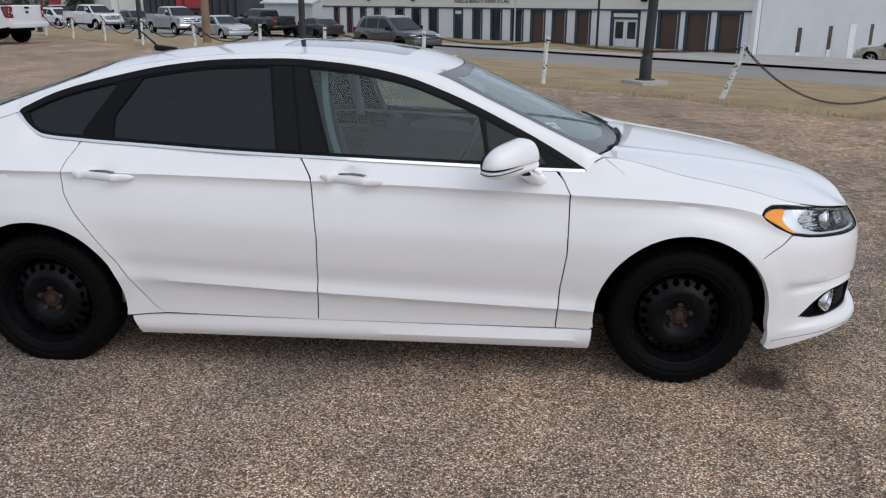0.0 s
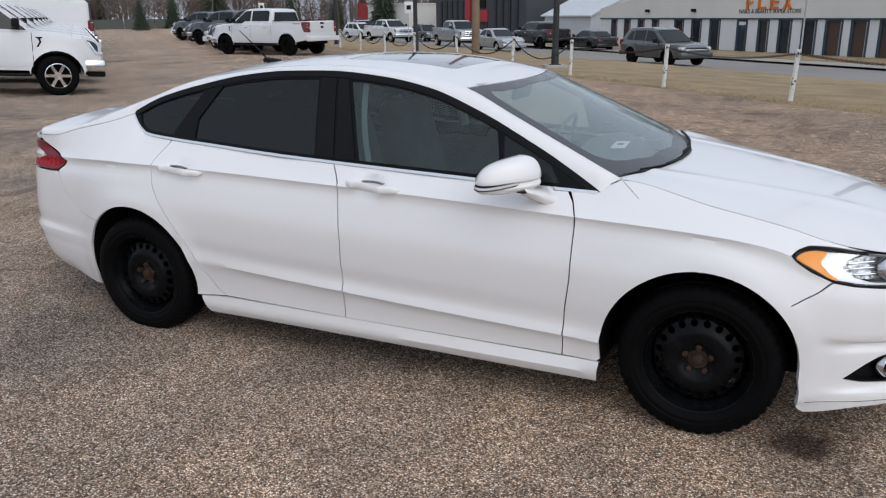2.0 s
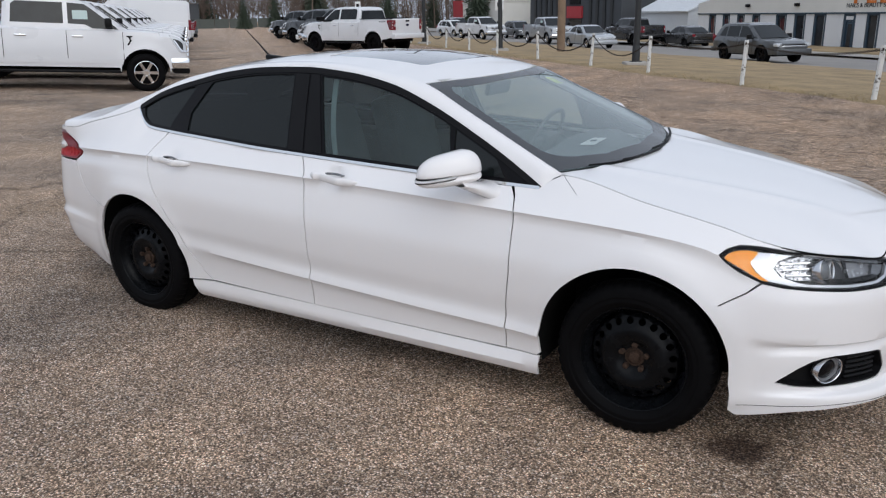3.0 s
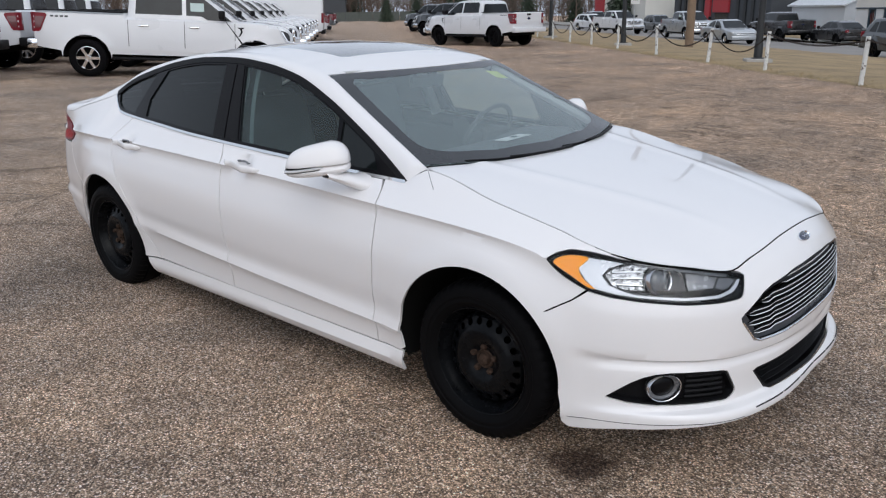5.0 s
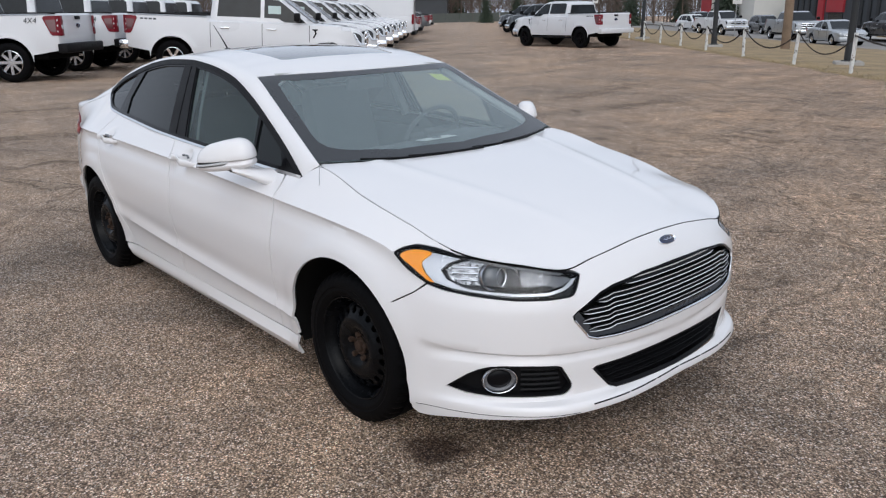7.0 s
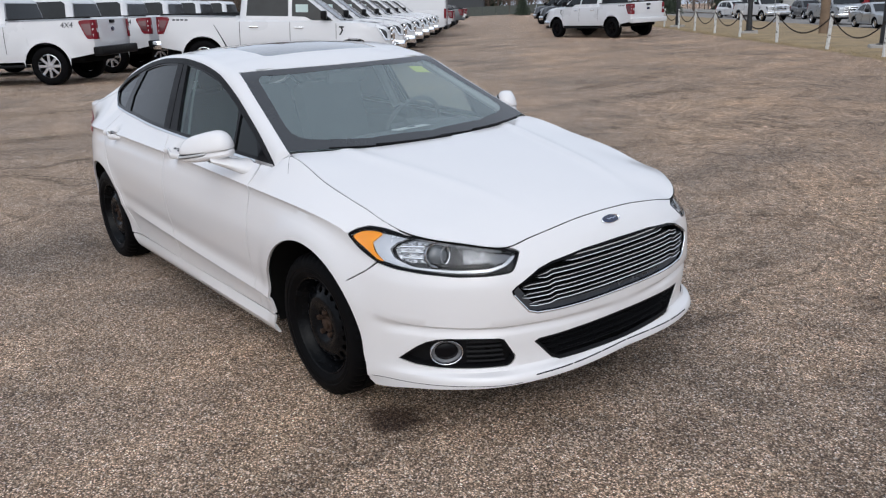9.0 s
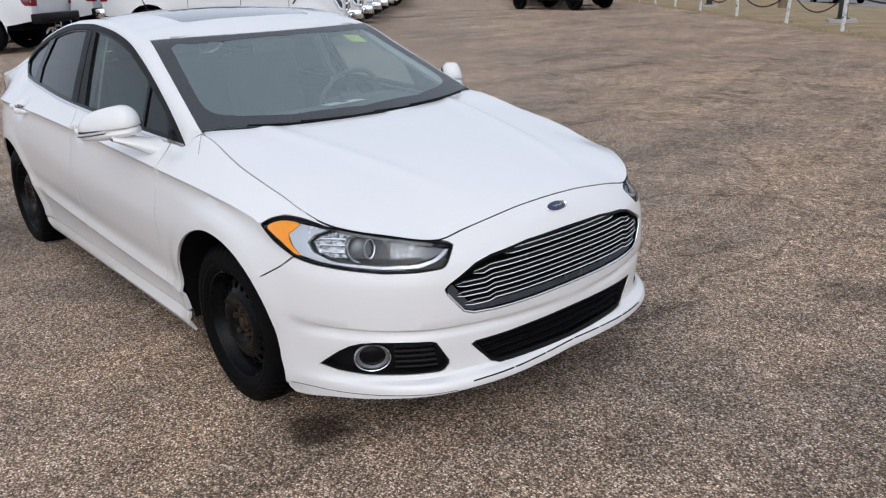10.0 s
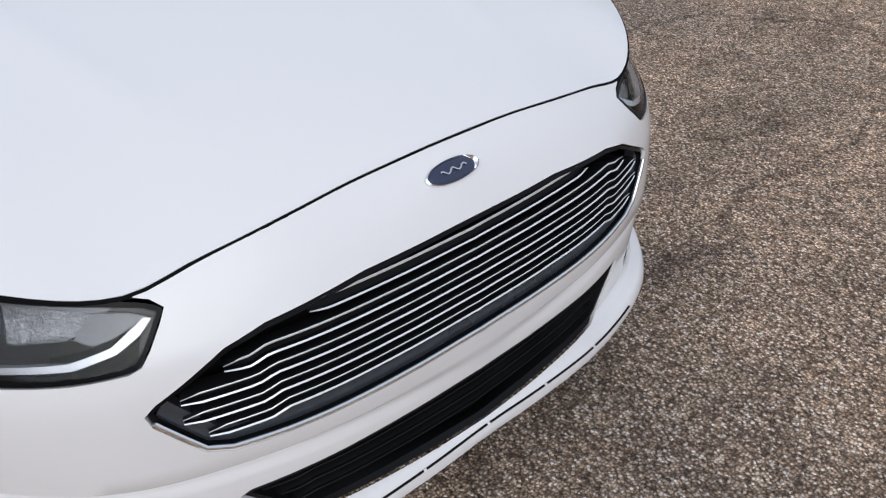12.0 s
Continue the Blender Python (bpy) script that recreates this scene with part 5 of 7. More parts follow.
    cr.inputs["Scale"].default_value = 0.21
    l.new(shift.outputs[0], cr.inputs["Vector"])
    colour = times(colour, mapr(cr.outputs["Distance"], 0.0012, 0.006, 0.62, 1.0))
    # oil
    spot = n.new("ShaderNodeVectorMath")
    spot.operation = "DISTANCE"
    spot.inputs[1].default_value = (0.405, -0.79, 0.0)
    l.new(tc.outputs["Object"], spot.inputs[0])
    fringe = n.new("ShaderNodeMath")
    fringe.operation = "MULTIPLY_ADD"
    fringe.inputs[1].default_value = 0.16
    l.new(place(n, l, "ShaderNodeTexNoise", 9, 4, 0.6).outputs[0], fringe.inputs[0])
    l.new(spot.outputs["Value"], fringe.inputs[2])
    oily = mapr(fringe.outputs[0], 0.165, 0.24, 0.90, 0.0)
    colour = times(colour, (0.15, 0.12, 0.11), "MULTIPLY", oily)
    l.new(colour, b.inputs["Base Color"])
    bp = n.new("ShaderNodeBump")
    bp.inputs["Strength"].default_value, bp.inputs["Distance"].default_value = 1.0, 0.007
    l.new(pit, bp.inputs["Height"])
    l.new(bp.outputs[0], b.inputs["Normal"])
    return m


GRAVEL = asphalt()


def strip_of(n0, n1, a0, a1, lift, name, material, label, step=2.0, kind="structure"):
    bm = bmesh.new()
    na, nn = max(1, int((a1 - a0) / step / 2)), max(1, int((n1 - n0) / step * 2))
    grid = []
    for i in range(na + 1):
        row = []
        for j in range(nn + 1):
            a, n = a0 + (a1 - a0) * i / na, n0 + (n1 - n0) * j / nn
            x, y = lot(a, n)
            row.append(bm.verts.new((x, y, FALL(n) + lift)))
        grid.append(row)
    for p, q in zip(grid, grid[1:]):
        for j in range(nn):
            bm.faces.new((p[j], q[j], q[j + 1], p[j + 1]))
    return tagged(part(name, bm, material), label, name, kind=kind)


strip_of(-400, 400, -400, 400, 0.0, "ground", GRAVEL, "worn brown asphalt lot with exposed stones", 4.0)


# ------------------------------------------------------- vehicles in the distance
TRUCK_WHITE = worn("truck_white_paint", (0.66, 0.665, 0.68), 0.3, 0.0, 0.8, 0.8, 0.04, 0.0, 300.0)
SILVER = worn("silver_paint", (0.42, 0.44, 0.46), 0.3, 0.5, 0.6, 0.8, 0.06, 0.0, 300.0)
GREY = worn("graphite_paint", (0.075, 0.08, 0.085), 0.3, 0.4, 0.7, 0.8, 0.08, 0.0, 300.0)
DARK = worn("black_paint", (0.014, 0.014, 0.016), 0.25, 0.1, 0.8, 0.8, 0.1, 0.0, 300.0)
MAROON = worn("maroon_paint", (0.10, 0.012, 0.015), 0.3, 0.1, 0.8, 0.8, 0.1, 0.0, 300.0)
BEIGE = worn("champagne_paint", (0.38, 0.34, 0.28), 0.3, 0.4, 0.7, 0.8, 0.08, 0.0, 300.0)
AUTO_GLASS = worn("vehicle_glass", (0.012, 0.015, 0.017), 0.06, 0.0, 0.0, 1.0, 0.4, 0.0, 4.0, 0.28)
HEAD = shader("headlamp_glass", (0.62, 0.64, 0.66), 0.12, 0.3, 0.6)[0]
STICKER = shader("window_sticker", (0.55, 0.68, 0.66), 0.7)[0]


def gap_to(line, x, z):
    best = 9.0
    for (xa, za), (xb, zb) in zip(line, line[1:]):
        dx, dz = xb - xa, zb - za
        u = max(0.0, min(1.0, ((x - xa) * dx + (z - za) * dz) / (dx * dx + dz * dz)))
        best = min(best, math.hypot(x - xa - u * dx, z - za - u * dz))
    return best


def hull(line, base, half, r, step=0.09, gap=0.0):
    """A closed form from a side outline: line runs over the top from tail to nose, base closes it below; half(x, z) is the half width."""
    top_line = dense(line, step, False)

    def surf(x, z):
        d = min(gap_to(line, x, z), r)
        return Vector((x, -(half(x, z) - r * (1 - math.sqrt(max(0.0, 1 - (1 - d / r) ** 2)))), z))

    bm = sheet([line + base], surf, step, None, 0.0, heart=(0, 0, 0.6))
    other = flip(bm)
    me = bpy.data.meshes.new("tmp")
    other.to_mesh(me)
    other.free()
    bm.from_mesh(me)
    bpy.data.meshes.remove(me)
    rows_ = []
    for x, z in top_line:
        w = -surf(x, z).y
        rows_.append([bm.verts.new((x, y * w, z + 0.0)) for y in (-1, -0.6, -0.2, 0.2, 0.6, 1)])
    for p_, q_ in zip(rows_, rows_[1:]):
        for k in range(5):
            bm.faces.new((p_[k], p_[k + 1], q_[k + 1], q_[k]))
    bmesh.ops.remove_doubles(bm, verts=bm.verts, dist=0.004)
    return bm, surf


def arc(cx, cz, r, n=14):
    """A wheel arch from front to rear over the top."""
    pts = [(cx + r * math.cos(math.pi * k / n), cz + r * math.sin(math.pi * k / n)) for k in range(n + 1)]
    return pts


def road_wheel(parent, x, y, r, width, rim_mat, spokes, rim_r):
    bm = lathe([(-width / 2 + 0.02, rim_r), (-width / 2, rim_r + 0.05), (-width / 2 + 0.005, r - 0.05), (-width / 2 + 0.035, r - 0.005), (0, r), (width / 2 - 0.035, r - 0.005), (width / 2 - 0.005, r - 0.05), (width / 2, rim_r + 0.05), (width / 2 - 0.02, rim_r)], 32, "y")
    w = part("wheel", bm, RUBBER, parent)
    w.matrix_basis = pose(x, y, r, 0, 0, 0 if y < 0 else 180)
    rim = part("rim", lathe([(-width / 2 + 0.02, rim_r), (-width / 2 + 0.012, rim_r - 0.012), (-width / 2 + 0.05, rim_r - 0.03), (0.05, rim_r - 0.04)], 32, "y"), rim_mat, w)
    bm = lathe([(-width / 2 + 0.028, 0.001), (-width / 2 + 0.028, 0.055), (-width / 2 + 0.045, 0.075), (-width / 2 + 0.08, 0.08)], 20, "y")
    for k in range(spokes):
        t = 360 * k / spokes
        box(bm, 0.05, -0.012, -0.030, rim_r - 0.02, 0.016, 0.030, 0.0, pose(0, -width / 2 + 0.045, 0, 0, t, 0))
    part("spokes", bm, rim_mat, rim)
    part("brake_backing", lathe([(0.02, 0.001), (0.02, rim_r - 0.03)], 20, "y"), SHELL, rim)
    return w


def vehicle(name, m, label, category, paint, spec, rims=None, group=""):
    """A parked vehicle from its side outline; spec holds the outline and the sizes."""
    v = thing(name, m, label, category, group)
    rims = rims or SATIN
    W, wr = spec["w"], spec["wheel_r"]
    xf, xr = spec["axles"]
    line, zb = spec["line"], spec["base"]
    ar = wr + spec.get("arch", 0.085)
    base = [(xf + ar + 0.02, zb)] + arc(xf, wr, ar) + [(xf - ar - 0.02, zb), (xr + ar + 0.02, zb)] + arc(xr, wr, ar) + [(xr - ar - 0.02, zb + 0.05)]
    nose_x, tail_x = line[-1][0], line[0][0]

    def half(x, z):
        t = W - 0.05 * max(0.0, (z - 0.75) / 0.6) ** 2 - 0.05 * max(0.0, (0.55 - z) / 0.3) ** 2
        t -= spec.get("taper", 0.10) * max(0.0, (x - (nose_x - 0.75)) / 0.75) ** 2.2
        t -= 0.05 * max(0.0, (tail_x + 0.5 - x) / 0.5) ** 2
        for cx in (xf, xr):
            d = math.hypot(x - cx, z - wr)
            if d < ar + 0.11:
                t += 0.022 * max(0.0, 1 - max(0.0, d - ar - 0.05) / 0.06)
        return t

    bm, side = hull(line, base, half, 0.07)
    body = part("body", bm, paint, v)
    cab, tum = spec["cab"], spec.get("tumble", 0.30)
    z0 = cab[0][1]

    def cab_half(x, z):
        return W - 0.075 - tum * max(0.0, z - z0)

    bm, cside = hull(cab, [(cab[-1][0] - 0.01, z0 - 0.06), (cab[0][0] + 0.01, z0 - 0.06)], cab_half, 0.07)
    cabin = part("cabin", bm, paint, v)
    for loop in spec["windows"]:
        pane = sheet([loop], cside, 0.12, None, 0.004, 0.0, -0.006, heart=(0, 0, 0.6))
        other = flip(pane)
        part("window", pane, AUTO_GLASS, cabin)
        part("window", other, AUTO_GLASS, cabin)
    for nm, (xa, za), (xb, zb2), trim in spec["screens"]:
        bm = bmesh.new()
        d = Vector((xb - xa, 0, zb2 - za))
        nrm = Vector((-d.z, 0, d.x)).normalized() * (1 if nm == "rear_screen" else -1)
        if nm == "rear_screen" and nrm.x > 0 or nm == "windshield" and nrm.x < 0:
            nrm = -nrm
        rws = []
        for i in range(5):
            u = i / 4
            x, z = xa + (xb - xa) * u, za + (zb2 - za) * u
            w = cab_half(x, z) - trim
            rws.append([bm.verts.new(Vector((x, y * w, z)) + nrm * (0.012 if abs(y) < 0.9 else 0.004)) for y in (-1, -0.5, 0, 0.5, 1)])
        for p_, q_ in zip(rws, rws[1:]):
            for k in range(4):
                bm.faces.new((p_[k], p_[k + 1], q_[k + 1], q_[k]))
        part(nm, bm, AUTO_GLASS, cabin)
    for x in (xf, xr):
        for y in (-1, 1):
            road_wheel(v, x, y * (W - 0.13), wr, 0.25, rims, spec.get("spokes", 6), wr * spec.get("rim", 0.62))
    # lamps, bumpers, grille
    for y in (-1, 1):
        if spec["head"]:
            hx, hz, hh = spec["head"]
            b = bmesh.new()
            box(b, hx - 0.30, min(y * (W - spec.get('lamp_in', 0.085)), y * (W - 0.36)), hz - hh, hx, max(y * (W - spec.get('lamp_in', 0.085)), y * (W - 0.36)), hz + hh, 0.03)
            part("headlight", b, HEAD, v)
            tx, tz, th = spec["tail"]
            b = bmesh.new()
            box(b, tx - 0.02, min(y * (W - 0.012 - spec.get('tuck', 0.02)), y * (W - spec.get('lamp_w', 0.22))), tz - th, tx + spec.get('lamp_d', 0.10), max(y * (W - 0.012 - spec.get('tuck', 0.02)), y * (W - spec.get('lamp_w', 0.22))), tz + th, 0.02)
            tl_ = part("tail_light", b, RED, v)
            b = bmesh.new()
            box(b, tx - 0.026, min(y * (W - 0.13), y * (W - 0.19)), tz - th * 0.35, tx, max(y * (W - 0.13), y * (W - 0.19)), tz - th * 0.05, 0.004)
            part("reverse_lamp", b, HEAD, tl_)
        b = bmesh.new()
        mx, mz = spec["mirror"]
        box(b, mx - 0.08, min(y * (W + 0.02), y * (W + 0.22)), mz - 0.10, mx + 0.06, max(y * (W + 0.02), y * (W + 0.22)), mz + 0.10, 0.035)
        box(b, mx - 0.02, min(y * (W - 0.10), y * (W + 0.06)), mz - 0.10, mx + 0.04, max(y * (W - 0.10), y * (W + 0.06)), mz - 0.05, 0.01)
        part("door_mirror", b, BLACK, v)
        for hx_, hz_ in spec["handles"]:
            b = bmesh.new()
            yy = -side(hx_, hz_).y
            box(b, hx_ - 0.11, min(y * yy, y * (yy + 0.03)), hz_ - 0.017, hx_ + 0.11, max(y * yy, y * (yy + 0.03)), hz_ + 0.017, 0.008)
            part("door_handle", b, spec.get("handle_mat", paint), v)
        for xs_ in spec["seams"]:
            pts = [side(xs_, z) + Vector((0, -0.001, 0)) for z in [zb + 0.08 + (spec["belt"] - zb - 0.1) * i / 8 for i in range(9)]]
            part("door_seam", tube([(p.x, p.y * -y, p.z) for p in pts], 0.006, 4), SHELL, v)
    fx, f0, f1 = spec["front"]
    b = bmesh.new()
    box(b, fx - spec.get('wrap', 0.16), -W + spec.get('inset', 0.035), f0 - 0.13, fx + 0.08, W - spec.get('inset', 0.035), f0 + 0.12, 0.05)
    part("front_bumper", b, spec.get("bumper", paint), v)
    if spec["bars"]:
        b = bmesh.new()
        box(b, fx - 0.12, -W + 0.34, f0 + 0.16, fx + 0.012, W - 0.34, f1, 0.02)
        gr = part("grille", b, BLACK, v)
    for k in range(spec["bars"]):
        z = f0 + 0.20 + (f1 - f0 - 0.24) * (k + 0.5) / spec["bars"]
        b = bmesh.new()
        box(b, fx - 0.02, -W + 0.33, z - 0.022, fx + 0.035, W - 0.33, z + 0.022, 0.012)
        part("grille_bar", b, CHROME, gr)
    rx, r0 = spec["rear"]
    b = bmesh.new()
    box(b, rx - 0.10, -W + 0.04, r0 - 0.10, rx + 0.12, W - 0.04, r0 + 0.10, 0.03)
    part("rear_bumper", b, spec.get("rear_bumper", spec.get("bumper", paint)), v)
    b = bmesh.new()
    box(b, tail_x + 0.35, -W + 0.22, zb - 0.06, nose_x - 0.4, W - 0.22, zb + 0.3, 0.03)
    part("chassis", b, SHELL, v)
    return v, side


PICKUP = dict(
    w=1.0, wheel_r=0.415, axles=(1.84, -1.84), base=0.52, belt=1.30, arch=0.10, taper=0.07, tumble=0.32, spokes=6, rim=0.62,
    line=[(-2.93, 0.66), (-2.96, 1.0), (-2.94, 1.38), (-2.90, 1.42), (-1.02, 1.42), (-0.95, 1.34), (1.30, 1.33), (1.62, 1.325), (2.05, 1.305), (2.40, 1.265), (2.60, 1.20), (2.69, 1.10), (2.74, 0.8), (2.70, 0.58)],
    cab=[(-0.96, 1.30), (-0.91, 1.80), (-0.80, 1.90), (-0.45, 1.945), (0.1, 1.955), (0.48, 1.93), (0.74, 1.87), (1.52, 1.315)],
    windows=[[(-0.78, 1.42), (0.235, 1.42), (0.235, 1.85), (-0.66, 1.85), (-0.75, 1.79)], [(0.325, 1.42), (0.66, 1.41), (0.80, 1.335), (1.32, 1.325), (1.26, 1.38), (0.78, 1.75), (0.66, 1.83), (0.325, 1.85)]],
    screens=[("windshield", (1.50, 1.345), (0.77, 1.86), 0.06), ("rear_screen", (-0.965, 1.42), (-0.92, 1.78), 0.12)],
    head=None, tail=None, mirror=(1.14, 1.46), handles=[(-0.60, 1.16), (0.50, 1.16)], seams=[-0.94, 0.28, 1.40],
    front=(2.70, 0.64, 1.20), bars=0, rear=(-2.99, 0.70), bumper=CHROME, handle_mat=CHROME, wrap=0.34, inset=0.0)

# outlines on the fender side and the bed side, as (x, z)
TRUCK_HEAD = [(2.36, 1.235), (2.52, 1.20), (2.63, 1.14), (2.69, 1.05), (2.70, 0.86), (2.60, 0.855), (2.52, 0.93), (2.43, 1.08)]
TRUCK_TAIL = [(-2.945, 1.37), (-2.66, 1.36), (-2.63, 1.32), (-2.70, 1.16), (-2.76, 1.02), (-2.80, 0.97), (-2.955, 0.96)]


def truck_lamps(v, side):
    """Swept headlights and wedge-shaped tail lights that wrap the corners, and the black grille with its bright bars."""
    for s in (-1, 1):
        for name, loop, mat, core in (("headlight", TRUCK_HEAD, HEAD, LAMP_DARK), ("tail_light", TRUCK_TAIL, RED, MAROON)):
            bm = sheet([loop], side, 0.06, None, 0.03, 0.0, -0.012, heart=(0, 0, 0.6))
            x0 = max(p[0] for p in loop) if name == "headlight" else min(p[0] for p in loop)
            zs = [p[1] for p in loop if abs(p[0] - x0) < 0.08]
            w, out = -side(x0, (zs[0] + zs[-1]) / 2).y, 0.022 * (1 if x0 > 0 else -1)
            lo, hi = min(zs), max(zs)
            box(bm, min(x0, x0 + out), -w - 0.008, lo, max(x0, x0 + out), -w + (0.30 if x0 > 0 else 0.10), hi, 0.008)
            lamp = part(name, bm if s < 0 else flip(bm), mat, v)
            mid = [sum(p[0] for p in loop) / len(loop), sum(p[1] for p in loop) / len(loop)]
            small = [(mid[0] + (x - mid[0]) * 0.62, mid[1] + (z - mid[1]) * 0.62) for x, z in loop]
            bm = sheet([small], side, 0.06, None, 0.01, 0.0, -0.018, heart=(0, 0, 0.6))
            part("lamp_core", bm if s < 0 else flip(bm), core, lamp)
            if name == "tail_light":
                bm = bmesh.new()
                box(bm, x0 - 0.028, -w + 0.012, 1.10, x0, -w + 0.085, 1.19, 0.006)
                part("reverse_lamp", bm if s < 0 else flip(bm), HEAD, lamp)
            else:
                rim_loop = [(2.45, 1.13), (2.56, 0.95), (2.62, 0.885), (2.70, 0.885), (2.70, 0.91), (2.63, 0.915), (2.58, 0.97), (2.48, 1.13)]
                bm = sheet([rim_loop], side, 0.04, None, 0.008, 0.0, -0.022, heart=(0, 0, 0.6))
                part("light_guide", bm if s < 0 else flip(bm), CHROME, lamp)
    bm = bmesh.new()
    box(bm, 2.62, -0.62, 0.78, 2.735, 0.62, 1.18, 0.03)
    gr = part("grille", bm, BLACK, v)
    for z, h in ((1.135, 0.045), (1.02, 0.035), (0.88, 0.035)):
        bm = bmesh.new()
        box(bm, 2.70, -0.66, z - h, 2.765, 0.66, z + h, 0.02)
        part("grille_bar", bm, CHROME, gr)
    for y in (-0.30, 0.30):
        bm = bmesh.new()
        box(bm, 2.70, y - 0.05, 0.86, 2.775, y + 0.05, 1.14, 0.02)
        part("grille_bar", bm, CHROME, gr)
    bm = bmesh.new()
    box(bm, 2.42, -0.88, 0.40, 2.78, 0.88, 0.53, 0.04)
    part("air_dam", bm, BLACK, v)


def pickup(name, m, label, paint, rims, rear_bumper=CHROME, group="", badge=True, words=""):
    v, side = vehicle(name, m, label, "pickup truck", paint, dict(PICKUP, rear_bumper=rear_bumper, spokes=8 if words else 6), rims, group)
    truck_lamps(v, side)
    b = bmesh.new()
    box(b, -2.87, -0.86, 1.36, -1.04, 0.86, 1.427, 0.0)
    bed = part("bed_opening", b, SHELL, v)
    for y in (-0.93, 0.93):
        b = bmesh.new()
        box(b, -2.90, y - 0.035, 1.415, -1.02, y + 0.035, 1.445, 0.01)
        part("bed_rail_cap", b, BLACK, bed)
        b = bmesh.new()
        box(b, -1.35, y * 0.98 - 0.09, 0.40, 1.35, y * 0.98 + 0.09, 0.46, 0.02)
        part("running_board", b, BLACK, v)
        s = 1 if y > 0 else -1
        vent = sheet([[(1.47, 1.20), (1.60, 1.20), (1.60, 1.175), (1.555, 1.165), (1.575, 1.10), (1.515, 1.00), (1.475, 1.00), (1.535, 1.10), (1.515, 1.165), (1.47, 1.175)]], side, 0.05, None, 0.008, 0.0, -0.01, heart=(0, 0, 0.6))
        part("fender_vent", vent if s < 0 else flip(vent), BLACK, v)
        sill = sheet([[(1.38, 0.60), (1.38, 0.70), (-1.38, 0.70), (-1.38, 0.60)]], side, 0.15, None, 0.012, 0.0, -0.014, heart=(0, 0, 0.6))
        part("door_moulding", sill if s < 0 else flip(sill), paint, v)
        if words:
            me = words_mesh(words, 0.165)
            ob = new("bed_lettering", me)
            ob.parent = v
            yy = -side(-2.45, 1.26).y + 0.004
            ob.matrix_basis = Matrix(((-s, 0, 0, -2.36), (0, 0, s, s * yy), (0, 1, 0, 1.22), (0, 0, 0, 1)))
        elif badge:
            yy = -side(-2.55, 1.30).y
            for k in range(4):
                b = bmesh.new()
                box(b, -2.56 + 0.10 * k, min(s * yy, s * (yy + 0.006)), 1.285, -2.49 + 0.10 * k, max(s * yy, s * (yy + 0.006)), 1.325, 0.0)
                part("bed_badge", b, GREY, v)
    b = bmesh.new()
    box(b, -2.985, -0.10, 1.29, -2.93, 0.10, 1.36, 0.01)
    part("tailgate_handle", b, BLACK, v)
    b = dome(0.05, 0.012, 20, 2.0)
    bmesh.ops.transform(b, matrix=pose(-2.957, 0, 1.16, 0, 0, 180), verts=b.verts)
    part("tailgate_badge", b, BLUE, v)
    b = bmesh.new()
    box(b, 0.42, -0.862, 1.50, 0.72, -0.845, 1.70, 0.0)
    part("window_sticker", b, STICKER, v)
    return v


def words_mesh(body, size):
    txt = bpy.data.curves.new("lettering", "FONT")
    txt.body, txt.size, txt.extrude, txt.align_x, txt.shear = body, size, 0.003, "CENTER", 0.2
    ob = new("lettering", txt)
    bpy.context.view_layer.update()
    me = bpy.data.meshes.new_from_object(ob)
    bpy.data.objects.remove(ob)
    me.materials.append(GREY)
    return me


def on_lot(a, n, heading, z=None):
    """A vehicle's place on the lot, tilted with the ground under its axles."""
    x, y = lot(a, n)
    dx, dy = 1.8 * math.cos(radians(heading)), 1.8 * math.sin(radians(heading))
    fore, aft = ground_at(x + dx, y + dy), ground_at(x - dx, y - dy)
    return pose(x, y, (fore + aft) / 2 if z is None else z, 0, 0, heading) @ Matrix.Rotation(math.atan2(aft - fore, 3.6), 4, "Y")


OUT = 47.5
lead = pickup("pickup_truck", on_lot(16.8, -5.3, OUT + 4.5), "white crew-cab pickup truck with chrome six-spoke wheels", TRUCK_WHITE, CHROME, CHROME, "pickups nose-out along the lot's lane")
for k in range(1, 7):
    copy_thing(lead, on_lot(16.8 + 3.25 * k, -5.3 - 0.04 * k, OUT + 4.5 - 0.6 * (k % 2)))
work = pickup("pickup_truck", on_lot(14.45, -11.65, OUT + 182), "white crew-cab pickup truck with steel wheels and black bumper", TRUCK_WHITE, SATIN, BLACK, "pickups parked tail to tail", True, "4X4")
for k in range(1, 6):
    copy_thing(work, on_lot(14.3 + 3.4 * k, -11.7 - 0.12 * k, OUT + 182))
pickup("pickup_truck", on_lot(33.35, 4.75, 172), "white pickup truck with black wheels beside the lane", TRUCK_WHITE, GLOSS, TRUCK_WHITE)

